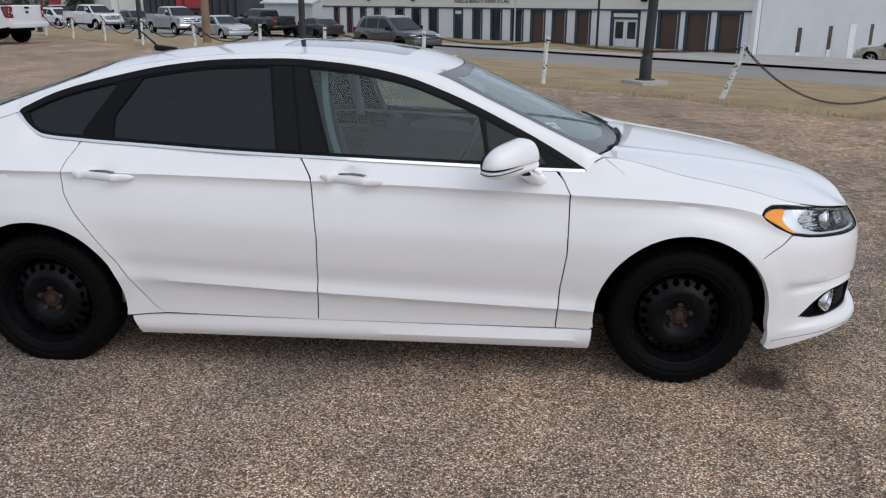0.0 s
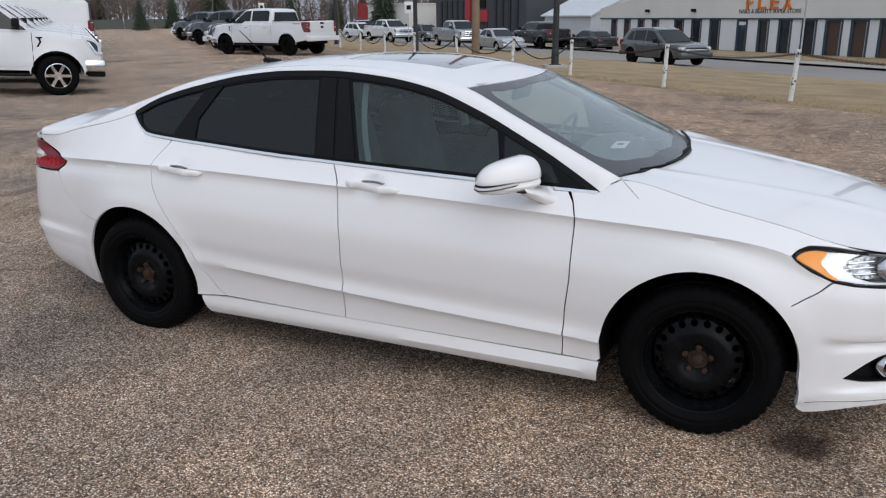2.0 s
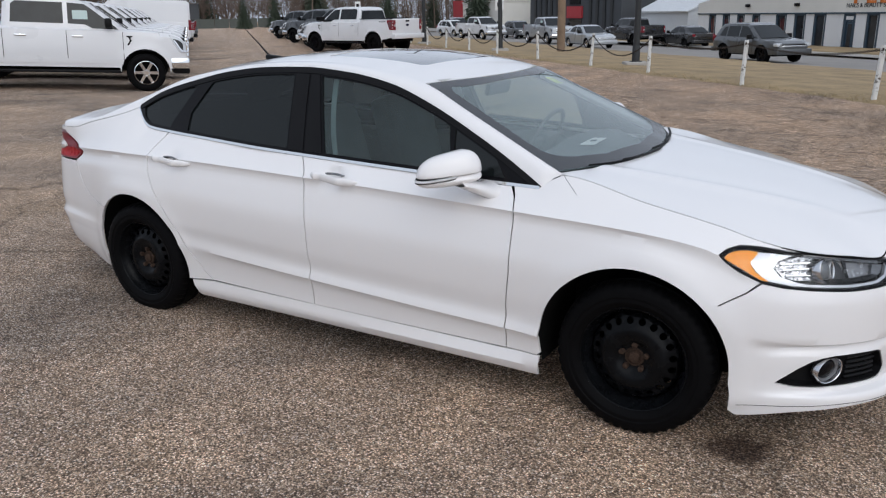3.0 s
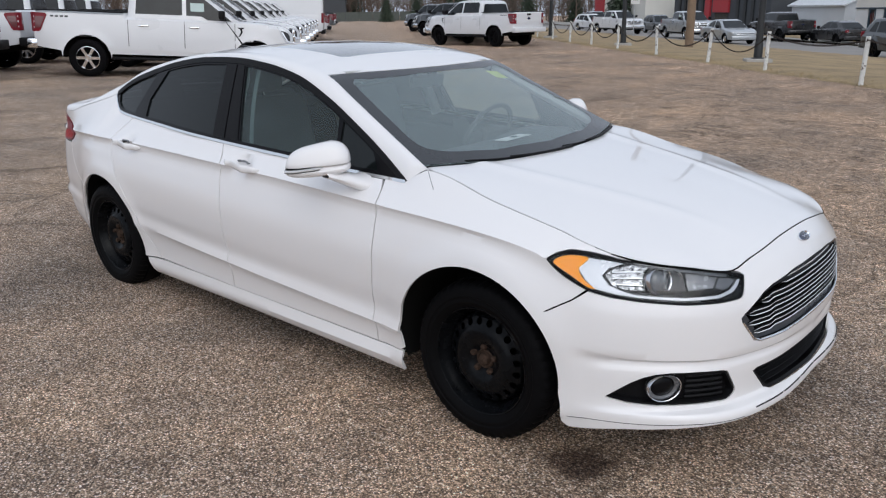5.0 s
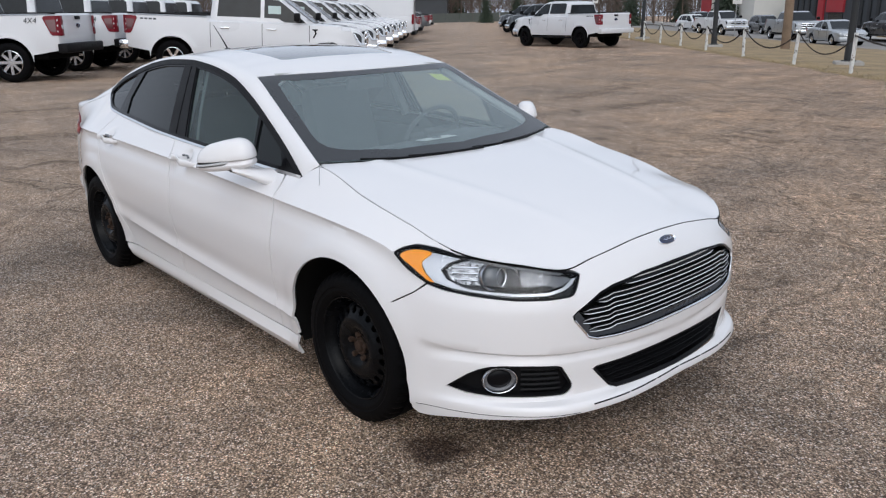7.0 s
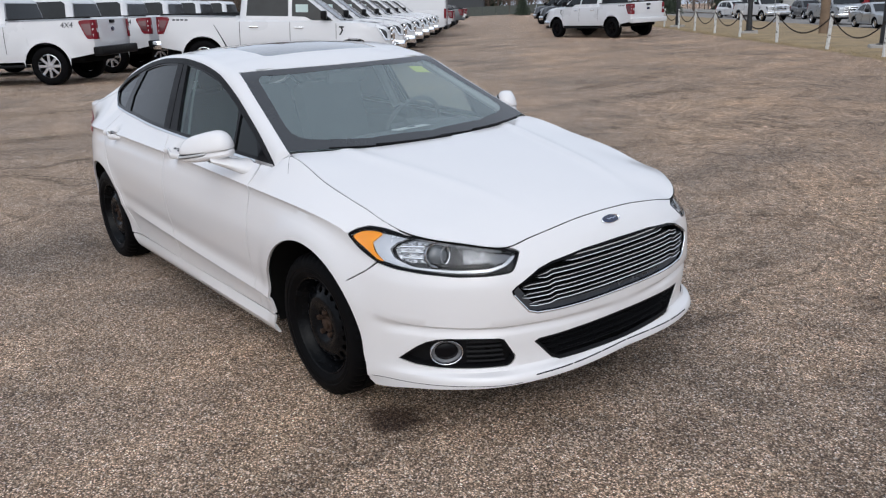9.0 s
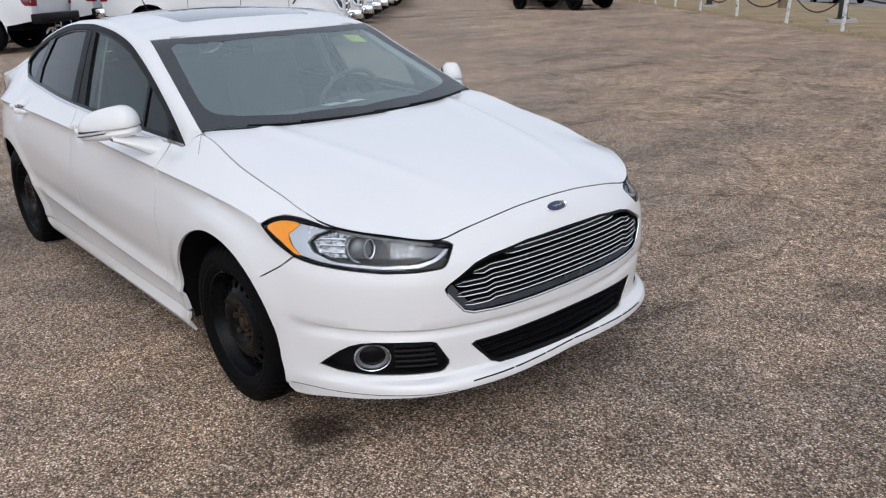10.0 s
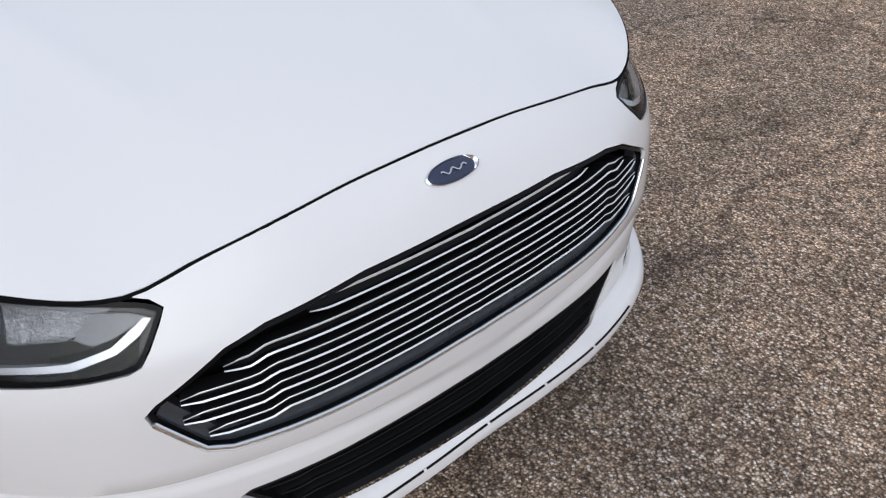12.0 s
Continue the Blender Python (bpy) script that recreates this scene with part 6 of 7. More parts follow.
SUV = dict(
    w=0.92, wheel_r=0.36, axles=(1.33, -1.33), base=0.36, belt=1.02, arch=0.07, taper=0.22, tumble=0.26, spokes=5, rim=0.66,
    line=[(-2.22, 0.55), (-2.26, 0.8), (-2.20, 1.02), (-1.6, 1.06), (0.8, 1.02), (1.1, 1.02), (1.9, 0.94), (2.15, 0.84), (2.25, 0.68), (2.22, 0.42)],
    cab=[(-2.16, 1.0), (-1.98, 1.38), (-1.72, 1.60), (-1.0, 1.665), (-0.2, 1.66), (0.2, 1.56), (1.08, 1.0)],
    windows=[[(-1.78, 1.10), (-1.32, 1.08), (-1.32, 1.50), (-1.55, 1.47)], [(-1.24, 1.08), (-0.42, 1.07), (-0.42, 1.53), (-1.24, 1.52)], [(-0.34, 1.07), (0.72, 1.05), (0.25, 1.40), (0.05, 1.51), (-0.34, 1.53)]],
    screens=[("windshield", (1.04, 1.04), (0.26, 1.55), 0.09), ("rear_screen", (-2.12, 1.10), (-1.84, 1.52), 0.12)],
    head=(2.17, 0.78, 0.07), tail=(-2.22, 0.98, 0.12), mirror=(0.62, 1.10), handles=[(-1.02, 0.92), (0.0, 0.91)], seams=[-1.30, -0.38, 0.70],
    front=(2.20, 0.50, 0.80), bars=1, rear=(-2.22, 0.50))
SEDAN = dict(
    w=0.88, wheel_r=0.315, axles=(1.33, -1.30), base=0.28, belt=0.90, arch=0.06, taper=0.22, tumble=0.36, spokes=8, rim=0.64,
    line=[(-2.20, 0.45), (-2.25, 0.7), (-2.20, 0.92), (-1.55, 0.98), (0.7, 0.92), (1.0, 0.93), (1.8, 0.84), (2.15, 0.74), (2.24, 0.58), (2.20, 0.32)],
    cab=[(-1.75, 0.94), (-1.15, 1.32), (-0.8, 1.41), (-0.2, 1.43), (0.2, 1.36), (0.98, 0.92)],
    windows=[[(-1.22, 1.0), (-0.40, 0.99), (-0.40, 1.33), (-0.78, 1.32), (-1.05, 1.20)], [(-0.32, 0.99), (0.66, 0.97), (0.22, 1.25), (0.0, 1.33), (-0.32, 1.34)]],
    screens=[("windshield", (0.94, 0.95), (0.24, 1.34), 0.09), ("rear_screen", (-1.68, 0.99), (-1.20, 1.30), 0.10)],
    head=(2.12, 0.68, 0.06), tail=(-2.22, 0.82, 0.08), mirror=(0.56, 1.02), handles=[(-0.95, 0.84), (0.0, 0.83)], seams=[-1.15, -0.36, 0.72],
    front=(2.20, 0.40, 0.66), bars=1, rear=(-2.22, 0.42))
VAN = dict(
    w=1.02, wheel_r=0.37, axles=(1.9, -1.85), base=0.42, belt=1.30, arch=0.07, taper=0.2, tumble=0.10, spokes=5, rim=0.62,
    line=[(-2.98, 0.6), (-3.0, 1.2), (-2.97, 1.40), (-2.6, 1.42), (1.3, 1.40), (1.7, 1.36), (2.5, 1.12), (2.75, 0.95), (2.8, 0.5)],
    cab=[(-2.98, 1.35), (-2.95, 2.3), (-2.8, 2.42), (0.4, 2.42), (0.85, 2.25), (1.75, 1.36)],
    windows=[[(0.40, 1.40), (1.45, 1.40), (0.95, 1.95), (0.40, 1.98)]],
    screens=[("windshield", (1.70, 1.40), (0.92, 2.15), 0.1)],
    head=(2.70, 1.0, 0.12), tail=(-2.98, 1.25, 0.25), mirror=(1.25, 1.55), handles=[(0.45, 1.15)], seams=[0.35, 1.5, -1.0],
    front=(2.76, 0.6, 0.95), bars=2, rear=(-2.98, 0.55), bumper=BLACK)

ROW = "vehicles in the far rows of the lot"
vehicle("cargo_van", on_lot(40.6, -5.6, OUT + 180), "tall white cargo van with its tail to the lane", "van", TRUCK_WHITE, VAN, SATIN, ROW)
copy_thing(work, on_lot(44.0, -5.4, OUT + 180))
dark_suv = vehicle("suv", on_lot(47.2, -5.2, OUT + 180), "dark grey sport utility vehicle in a parked row", "car", GREY, SUV, SATIN, ROW)[0]
white_suv = vehicle("suv", on_lot(40.6, 4.9, 174), "white sport utility vehicle in a parked row", "car", TRUCK_WHITE, SUV, CHROME, ROW)[0]
grey_pick = pickup("pickup_truck", on_lot(37.2, 5.1, 174), "dark grey pickup truck in a parked row", GREY, GLOSS, GREY, ROW, False)
for k, (src, a) in enumerate([(dark_suv, 40.6), (grey_pick, 44.0), (dark_suv, 47.4), (dark_suv, 51.4), (grey_pick, 54.4), (dark_suv, 57.6), (white_suv, 60.8)]):
    copy_thing(src, on_lot(a + 3.0, 5.3, 174 + 3 * (k % 2)))
for k, (src, a) in enumerate([(dark_suv, 50.5), (white_suv, 54.0), (grey_pick, 57.5), (dark_suv, 61.0), (work, 65.0), (dark_suv, 70.0)]):
    copy_thing(src, on_lot(a, -5.4, OUT + 180))

ALONG = math.degrees(math.atan2(E_ALONG.y, E_ALONG.x))
STREET = "cars along the street"
vehicle("suv", on_lot(27.5, 21.7, ALONG + 180), "grey crossover standing on the street", "car", GREY, SUV, GLOSS, STREET)
vehicle("sedan_car", on_lot(44.7, 22.0, ALONG + 180), "silver compact sedan on the street", "car", SILVER, SEDAN, SATIN, STREET)
vehicle("sedan_car", on_lot(45.9, 29.9, ALONG), "black sedan parked by the white building", "car", DARK, SEDAN, GLOSS, STREET)
pickup("pickup_truck", on_lot(50.9, 28.7, ALONG), "black pickup truck parked by the white building", DARK, GLOSS, DARK, STREET, False)
silver_pick = pickup("pickup_truck", on_lot(54.0, 23.3, ALONG + 180), "silver mid-size pickup truck on the street", SILVER, SATIN, SILVER, STREET, False)
copy_thing(white_suv, on_lot(79.0, 23.6, ALONG + 195))
copy_thing(lead, on_lot(66.0, 22.0, ALONG + 192))
vehicle("suv", on_lot(12.3, 45.0, ALONG), "champagne sport utility vehicle beside the white building", "car", BEIGE, SUV, SATIN, STREET)
vehicle("suv", on_lot(92, 18, ALONG + 180), "maroon sport utility vehicle far down the street", "car", MAROON, SUV, SATIN, STREET)
copy_thing(silver_pick, on_lot(86, 26, ALONG + 180))
copy_thing(dark_suv, on_lot(70.5, 27.5, ALONG + 180))


# ------------------------------------------------------------ street and verge
DRY = worn("dry_grass_soil", (0.315, 0.225, 0.118), 0.95, 0.0, 0.0, 0.9, 0.5, 0.9, 26.0)
ROADM = worn("street_asphalt", (0.25, 0.235, 0.22), 0.9, 0.0, 0.0, 0.35, 0.2, 0.4, 60.0)
CONC = worn("weathered_concrete", (0.36, 0.34, 0.31), 0.9, 0.0, 0.0, 0.8, 0.25, 0.4, 40.0)


CRACK_DARK = worn("dark_crack", (0.05, 0.045, 0.04), 0.95, 0.0, 0.0, 20.0, 0.5, 0.6, 200.0)


def crack(pts, width, seed):
    """A jagged crack in the asphalt, drawn as a dark strip thinning to both ends."""
    rnd, bm, prev = random.Random(seed), bmesh.new(), None
    line = dense(pts, 0.035, False)
    for i, (x, y) in enumerate(line):
        fx, fy = line[min(i + 1, len(line) - 1)][0] - line[max(i - 1, 0)][0], line[min(i + 1, len(line) - 1)][1] - line[max(i - 1, 0)][1]
        k = math.hypot(fx, fy)
        nx, ny = -fy / k, fx / k
        off, w = rnd.uniform(-0.016, 0.016), width * rnd.uniform(0.35, 1.0) * min(1.0, 0.15 + 4 * min(i, len(line) - 1 - i) / len(line))
        row = [bm.verts.new((x + nx * (off + e), y + ny * (off + e), ground_at(x + nx * (off + e), y + ny * (off + e)) + 0.004)) for e in (-w, w)]
        if prev:
            bm.faces.new((prev[0], row[0], row[1], prev[1]))
        prev = row
    for f in bm.faces:
        if f.normal.z < 0:
            f.normal_flip()
    tagged(part("asphalt_crack", bm, CRACK_DARK), "jagged dark crack in the asphalt", "crack", kind="structure")


crack([(-4.8, 0.5), (-5.07, 0.17), (-5.18, 0.01), (-5.33, -0.14), (-5.6, -0.36), (-5.9, -0.62), (-6.4, -1.1)], 0.010, 3)
crack([(-4.9, 0.02), (-4.74, -0.15), (-4.50, -0.37), (-4.46, -0.44), (-4.17, -0.71), (-3.96, -0.90), (-3.84, -1.06), (-3.72, -1.20), (-3.45, -1.42), (-3.2, -1.72)], 0.009, 8)


def ragged(n0, n1, a0, a1, lift, name, material, label, wobble=0.25):
    bm, prev = bmesh.new(), None
    m, cols = int((a1 - a0) / 0.35), 14
    for i in range(m + 1):
        a = a0 + (a1 - a0) * i / m
        start = n0 + wobble * (noise.noise((a * 0.7, 3.1, 0)) + 0.5 * noise.noise((a * 2.3, 7.7, 0)))
        row = []
        for j in range(cols + 1):
            n = start + (n1 - start) * (j / cols) ** 1.3
            x, y = lot(a, n)
            hump = 0.035 * noise.noise((x * 1.7, y * 1.7, 0)) + 0.03 * min(1, j / 2)
            row.append(bm.verts.new((x, y, FALL(n) + (lift + hump if j else -0.02))))
        if prev:
            for j in range(cols):
                bm.faces.new((prev[j], row[j], row[j + 1], prev[j + 1]))
        prev = row
    return tagged(part(name, bm, material), label, name.replace("_", " "), kind="structure")


ragged(8.75, 20.3, -60, 130, 0.012, "verge", DRY, "dry tan winter grass between the lot and the street")
strip_of(20.3, 28.8, -160, 260, 0.012, "road", ROADM, "grey asphalt street beyond the grass verge")
strip_of(28.8, 29.0, -160, 260, 0.14, "curb", CONC, "concrete curb along the far side of the street")
strip_of(29.0, 60, -160, 260, 0.10, "pavement", CONC, "concrete apron in front of the buildings")
ragged(31.0, 35.4, 20, 58, 0.13, "far_lawn", DRY, "strip of dry lawn before the white building", 0.2)

# tufts of dead grass on the verge's edge
rng = random.Random(5)
verts, faces = [], []
for _ in range(9000):
    a = rng.uniform(-12, 45)
    n = 8.75 + abs(rng.gauss(0, 1)) * (0.5 if rng.random() < 0.55 else 4.0)
    if n > 18:
        continue
    x, y = lot(a, n + 0.25 * noise.noise((a * 0.7, 3.1, 0)))
    z = FALL(n) + 0.01
    for _ in range(3):
        t, h, lean = rng.uniform(0, 6.28), rng.uniform(0.02, 0.065), rng.uniform(0.01, 0.06)
        dx, dy = math.cos(t), math.sin(t)
        k = len(verts)
        verts += [(x - dy * 0.006, y + dx * 0.006, z), (x + dy * 0.006, y - dx * 0.006, z), (x + dx * lean, y + dy * lean, z + h)]
        faces.append((k, k + 1, k + 2))
me = bpy.data.meshes.new("dry_grass")
me.from_pydata(verts, [], faces)
me.materials.append(worn("straw", (0.42, 0.33, 0.19), 0.9, 0.0, 0.0, 3.0, 0.5))
tagged(new("dry_grass", me), "dead straw-coloured grass tufts on the verge", "grass", kind="stuff")

# posts with hanging chain
PEEL, pn, pl, pb = shader("peeling_white_post", (0.6, 0.6, 0.58), 0.7)
spots = place(pn, pl, "ShaderNodeTexNoise", 14, 5, 0.7)
pr = ramp(pn, [(0.54, (0.66, 0.66, 0.64)), (0.60, (0.12, 0.10, 0.08))])
pl.new(spots.outputs[0], pr.inputs[0])
pl.new(pr.outputs[0], pb.inputs["Base Color"])
IRON = worn("rusty_chain", (0.05, 0.038, 0.032), 0.7, 0.5, 0.0, 20.0, 0.5)
POSTS = [(0.8, 9.0, 0.0, 0.0), (4.32, 9.2, 0.30, -0.16), (8.05, 8.95, 0.05, -0.02), (11.5, 8.8, 0.03, 0.0), (15.5, 8.9, 0.02, 0.0), (18.8, 8.9, 0.06, 0.02), (22.8, 8.9, -0.03, 0.0), (27.0, 8.95, 0.02, 0.0), (30.5, 8.95, 0.0, 0.0), (34.0, 8.95, 0.04, 0.0), (37.5, 9.0, 0.0, 0.0), (41.0, 9.0, 0.0, 0.0)]
heads = []
for a, n, lx, ly in POSTS:
    x, y = lot(a + 0.1, n + 0.15)
    post = thing("chain_post", pose(x, y, -0.03), "white steel post with peeling paint and a hanging chain", "post", "posts along the verge")
    tip = Vector((lx, ly, 0.97))
    part("pole", tube([(0, 0, 0), tip * 0.5, tip], [0.048, 0.046, 0.046], 12), PEEL, post)
    b = bmesh.new()
    box(b, -0.015, -0.06, 0.88, 0.015, 0.06, 0.93, 0.008, pose(lx * 0.95, ly * 0.95, 0))
    part("hook", b, IRON, post)
    heads.append(Vector((x, y, -0.03)) + tip * 0.93)
link = lathe([(0.006 * math.sin(t), 0.016 + 0.006 * math.cos(t)) for t in [2 * math.pi * i / 4 for i in range(4)]], 7, "y", True)
bmesh.ops.scale(link, vec=(1.5, 1, 1), verts=link.verts)
link_me = bpy.data.meshes.new("link_form")
link.to_mesh(link_me)
link.free()
base_v = np.array([v.co[:] for v in link_me.vertices])
base_f = [tuple(p.vertices) for p in link_me.polygons]
for sag, p0, p1 in zip([0.75, 0.12, 0.14, 0.18] + [0.5] * 8, heads, heads[1:]):
    verts, faces, count = [], [], 84
    last = None
    for i in range(count + 1):
        u = i / count
        q = p0.lerp(p1, u) - Vector((0, 0, sag * 4 * u * (1 - u)))
        if last is not None:
            mid, d = (q + last) / 2, (q - last)
            m = Matrix.Translation(mid) @ d.to_track_quat("X", "Z").to_matrix().to_4x4() @ Matrix.Rotation(math.pi / 2 * (i % 2), 4, "X") @ Matrix.Scale(max(1.0, d.length / 0.037), 4)
            mat = np.array(m)
            pts = base_v @ mat[:3, :3].T + mat[:3, 3]
            k = len(verts)
            verts += [tuple(v) for v in pts]
            faces += [tuple(k + j for j in f) for f in base_f]
        last = q
    me = bpy.data.meshes.new("chain")
    me.from_pydata(verts, [], faces)
    me.materials.append(IRON)
    tagged(new("chain", me), "rusty chain sagging between two white posts", "chain", "chains along the verge")

# poles
POLE = worn("dark_painted_steel", (0.03, 0.032, 0.034), 0.55, 0.3, 0.0, 3.0, 0.3)
WOOD = worn("weathered_pole_wood", (0.22, 0.155, 0.105), 0.9, 0.0, 0.0, 1.6, 0.35, 0.7, 30.0)
GALV = worn("galvanised_steel", (0.42, 0.43, 0.44), 0.5, 0.6, 0.0, 4.0, 0.15)


def lamp_post(a, n, r, h, pad=True, mat=None, lean=(0.0, 0.0)):
    x, y = lot(a, n)
    z = FALL(n)
    p = thing("street_lamp", pose(x, y, z), "tall dark steel lamp pole on a concrete footing", "lamp post", "lamp poles")
    part("pole", tube([(0, 0, 0.0), (lean[0] * 0.4, lean[1] * 0.4, h * 0.4), (lean[0], lean[1], h)], [r, r * 0.85, r * 0.6], 14), mat or POLE, p)
    if pad:
        b = bmesh.new()
        box(b, -0.35, -0.35, -0.2, 0.35, 0.35, 0.13, 0.03, pose(0, 0, 0, 0, 0, 30))
        part("footing", b, CONC, p)
        part("base_collar", lathe([(0.12, r * 1.9), (0.15, r * 1.9), (0.16, r * 1.2), (0.55, r * 1.15), (0.60, r * 1.0)], 14, "z"), POLE, p)
    b = bmesh.new()
    box(b, -0.6, -0.09, h - 0.04, 0.6, 0.09, h + 0.06, 0.03, pose(lean[0], lean[1], 0, 0, 0, 40))
    part("lamp_head", b, POLE, p)
    return p


lamp_post(6.85, 10.8, 0.105, 8.5, lean=(0.25, 0.0))
lamp_post(18.6, 10.4, 0.10, 8.5)
lamp_post(29.7, 10.2, 0.10, 8.5)
lamp_post(39.5, 9.5, 0.10, 8.5)
lamp_post(23.3, 32.1, 0.07, 8.0, False)
x, y = lot(30.2, 13.3)
wp = thing("utility_pole", pose(x, y, FALL(13.3)), "round brown wooden utility pole on the verge", "utility pole")
part("pole", tube([(0, 0, -0.1), (0, 0, 5), (0.05, 0, 11)], [0.18, 0.165, 0.13], 16), WOOD, wp)
part("cross_arm", tube([(-1.1, 0.6, 10.2), (1.1, -0.6, 10.2)], 0.06, 8), WOOD, wp)
x, y = lot(27.8, 30.6)
gp = thing("flag_pole", pose(x, y, FALL(30.6) + 0.1), "thin grey metal pole before the white building", "pole")
part("pole", tube([(0, 0, 0), (0, 0, 7)], [0.05, 0.035], 10), GALV, gp)
for a, n, h in ((52.0, 24.0, 3.0), (85, 20, 3.2)):
    x, y = lot(a, n - 5.5)
    sp = thing("road_sign", pose(x, y, FALL(n - 5.5)), "white traffic sign on a thin steel post", "sign")
    part("post", tube([(0, 0, 0), (0, 0, h)], 0.03, 8), GALV, sp)
    b = bmesh.new()
    box(b, -0.02, -0.3, h - 0.8, 0.02, 0.3, h, 0.01, pose(0.04, 0, 0, 0, 0, -60))
    plate = part("sign_plate", b, shader("sign_white", (0.7, 0.7, 0.7), 0.5)[0], sp)
    b = bmesh.new()
    box(b, -0.024, -0.16, h - 0.55, 0.024, 0.16, h - 0.25, 0.01, pose(0.04, 0, 0, 0, 0, -60))
    part("sign_mark", b, BLACK, plate)

# fire hydrant
x, y = lot(17.0, 44.0)
hy = thing("fire_hydrant", pose(x, y, -0.9), "yellow fire hydrant beside the white building", "hydrant")
YEL = worn("yellow_paint", (0.45, 0.30, 0.05), 0.6, 0.0, 0.0, 8.0, 0.2)
part("barrel", lathe([(0, 0.16), (0.04, 0.16), (0.05, 0.10), (0.5, 0.10), (0.52, 0.13), (0.56, 0.13), (0.62, 0.09), (0.68, 0.03), (0.72, 0.03), (0.72, 0.001)], 16, "z"), YEL, hy)
part("outlet", tube([(-0.18, 0, 0.40), (0.18, 0, 0.40)], 0.055, 10), YEL, hy)

# ------------------------------------------------------------------- buildings
STUCCO = worn("white_stucco", (0.66, 0.665, 0.67), 0.9, 0.0, 0.0, 0.5, 0.10, 0.3, 30.0)
CREAM = worn("cream_fascia", (0.66, 0.64, 0.59), 0.85, 0.0, 0.0, 0.4, 0.08, 0.2, 30.0)
TEAL = worn("dark_teal_frame", (0.025, 0.05, 0.075), 0.5, 0.0, 0.0, 3.0, 0.2)
DARKWALL = worn("charcoal_cladding", (0.05, 0.055, 0.062), 0.7, 0.0, 0.0, 0.6, 0.2, 0.2, 12.0)
SIDING = worn("pale_siding", (0.49, 0.51, 0.53), 0.8, 0.0, 0.0, 0.6, 0.1, 0.3, 20.0)
REDP = worn("red_panel", (0.40, 0.03, 0.04), 0.5, 0.0, 0.0, 1.0, 0.15)
WINDOW = worn("shop_glass", (0.03, 0.032, 0.036), 0.08, 0.0, 0.0, 1.0, 0.5, 0.0, 5.0)
BROWN = worn("brown_blind", (0.075, 0.045, 0.032), 0.7, 0.0, 0.0, 1.5, 0.3)
ORANGE = worn("orange_sign", (0.62, 0.17, 0.03), 0.5, 0.0, 0.0, 2.0, 0.2)

# local frame of the shop: x along the street to the far end, y away from it, z up from its floor
shop = thing("shop_building", Matrix(((E_ALONG.x, E_OUT.x, 0, lot(16.5, 35.5)[0]), (E_ALONG.y, E_OUT.y, 0, lot(16.5, 35.5)[1]), (0, 0, 1, -1.36), (0, 0, 0, 1))), "long white shop building with teal-framed tall windows", "building")
L = 36.3
WINS = [(0.45, 1.9, "brown"), (2.2, 3.7, "brown"), (3.95, 5.35, "brown"), (9.7, 10.9, "brown"), (11.45, 12.65, "brown"), (13.1, 14.35, "brown"), (14.85, 16.0, "glass"), (16.65, 17.75, "glass"), (18.4, 19.4, "glass"), (22.6, 23.7, "glass"), (24.4, 25.5, "glass"), (26.2, 27.3, "glass"), (28.9, 29.8, "glass"), (30.6, 31.5, "glass"), (32.3, 33.2, "glass"), (34.0, 34.9, "glass")]
DOORS = [(6.4, 8.4, "double"), (20.2, 21.2, "single")]
HEAD_Z = 2.46


def slab(bm, x0, x1, y0, y1, z0, z1, bevel=0.0):
    return box(bm, x0, y0, z0, x1, y1, z1, bevel)


edges_x = sorted([(w[0], w[1]) for w in WINS] + [(d[0], d[1]) for d in DOORS])
at = 0.0
for x0, x1 in edges_x + [(L, L)]:
    if x0 > at:
        bm = bmesh.new()
        slab(bm, at, x0, 0, 0.3, -0.3, HEAD_Z)
        part("wall", bm, STUCCO, shop, smooth=False)
    at = x1
bm = bmesh.new()
prof = [(0, HEAD_Z), (L, HEAD_Z), (L, 3.29), (L - 5, 4.04), (L - 11, 4.94), (0, 5.24)]
fr = [bm.verts.new((x, -0.06, z)) for x, z in prof]
bk = [bm.verts.new((x, 0.3, z)) for x, z in prof]
bm.faces.new(fr)
bm.faces.new(bk)
for k in range(len(prof)):
    bm.faces.new((fr[k], fr[(k + 1) % len(prof)], bk[(k + 1) % len(prof)], bk[k]))
part("fascia", bm, CREAM, shop, smooth=False)
bm = bmesh.new()
slab(bm, 0, L, -0.09, -0.06, HEAD_Z, HEAD_Z + 0.09)
part("head_trim", bm, TEAL, shop, smooth=False)
bm = bmesh.new()
slab(bm, 0.02, L - 0.02, 0.3, 14, -0.3, 2.9)
part("shop_mass", bm, STUCCO, shop, smooth=False)
bm = bmesh.new()
slab(bm, -0.25, 0.0, -0.1, 0.3, -0.3, 5.0)
part("end_pier", bm, STUCCO, shop, smooth=False)
bm = bmesh.new()
slab(bm, -0.3, -0.05, 0.3, 24, -2.0, 4.6)
wall_side = part("side_wall", bm, SIDING, shop, smooth=False)
bm = bmesh.new()
slab(bm, -0.36, 0.2, 0.2, 24, 4.6, 4.75)
part("side_coping", bm, SIDING, wall_side, smooth=False)
for y0, y1 in ((4.8, 5.3), (9.0, 9.5), (15.6, 16.1)):
    bm = bmesh.new()
    slab(bm, -0.33, -0.29, y0, y1, 0.10, 1.65)
    part("slit_window", bm, WINDOW, wall_side, smooth=False)
    bm = bmesh.new()
    slab(bm, -0.34, -0.29, y0, y1, -0.05, 0.35)
    part("window_panel", bm, STUCCO, wall_side, smooth=False)
bm = bmesh.new()
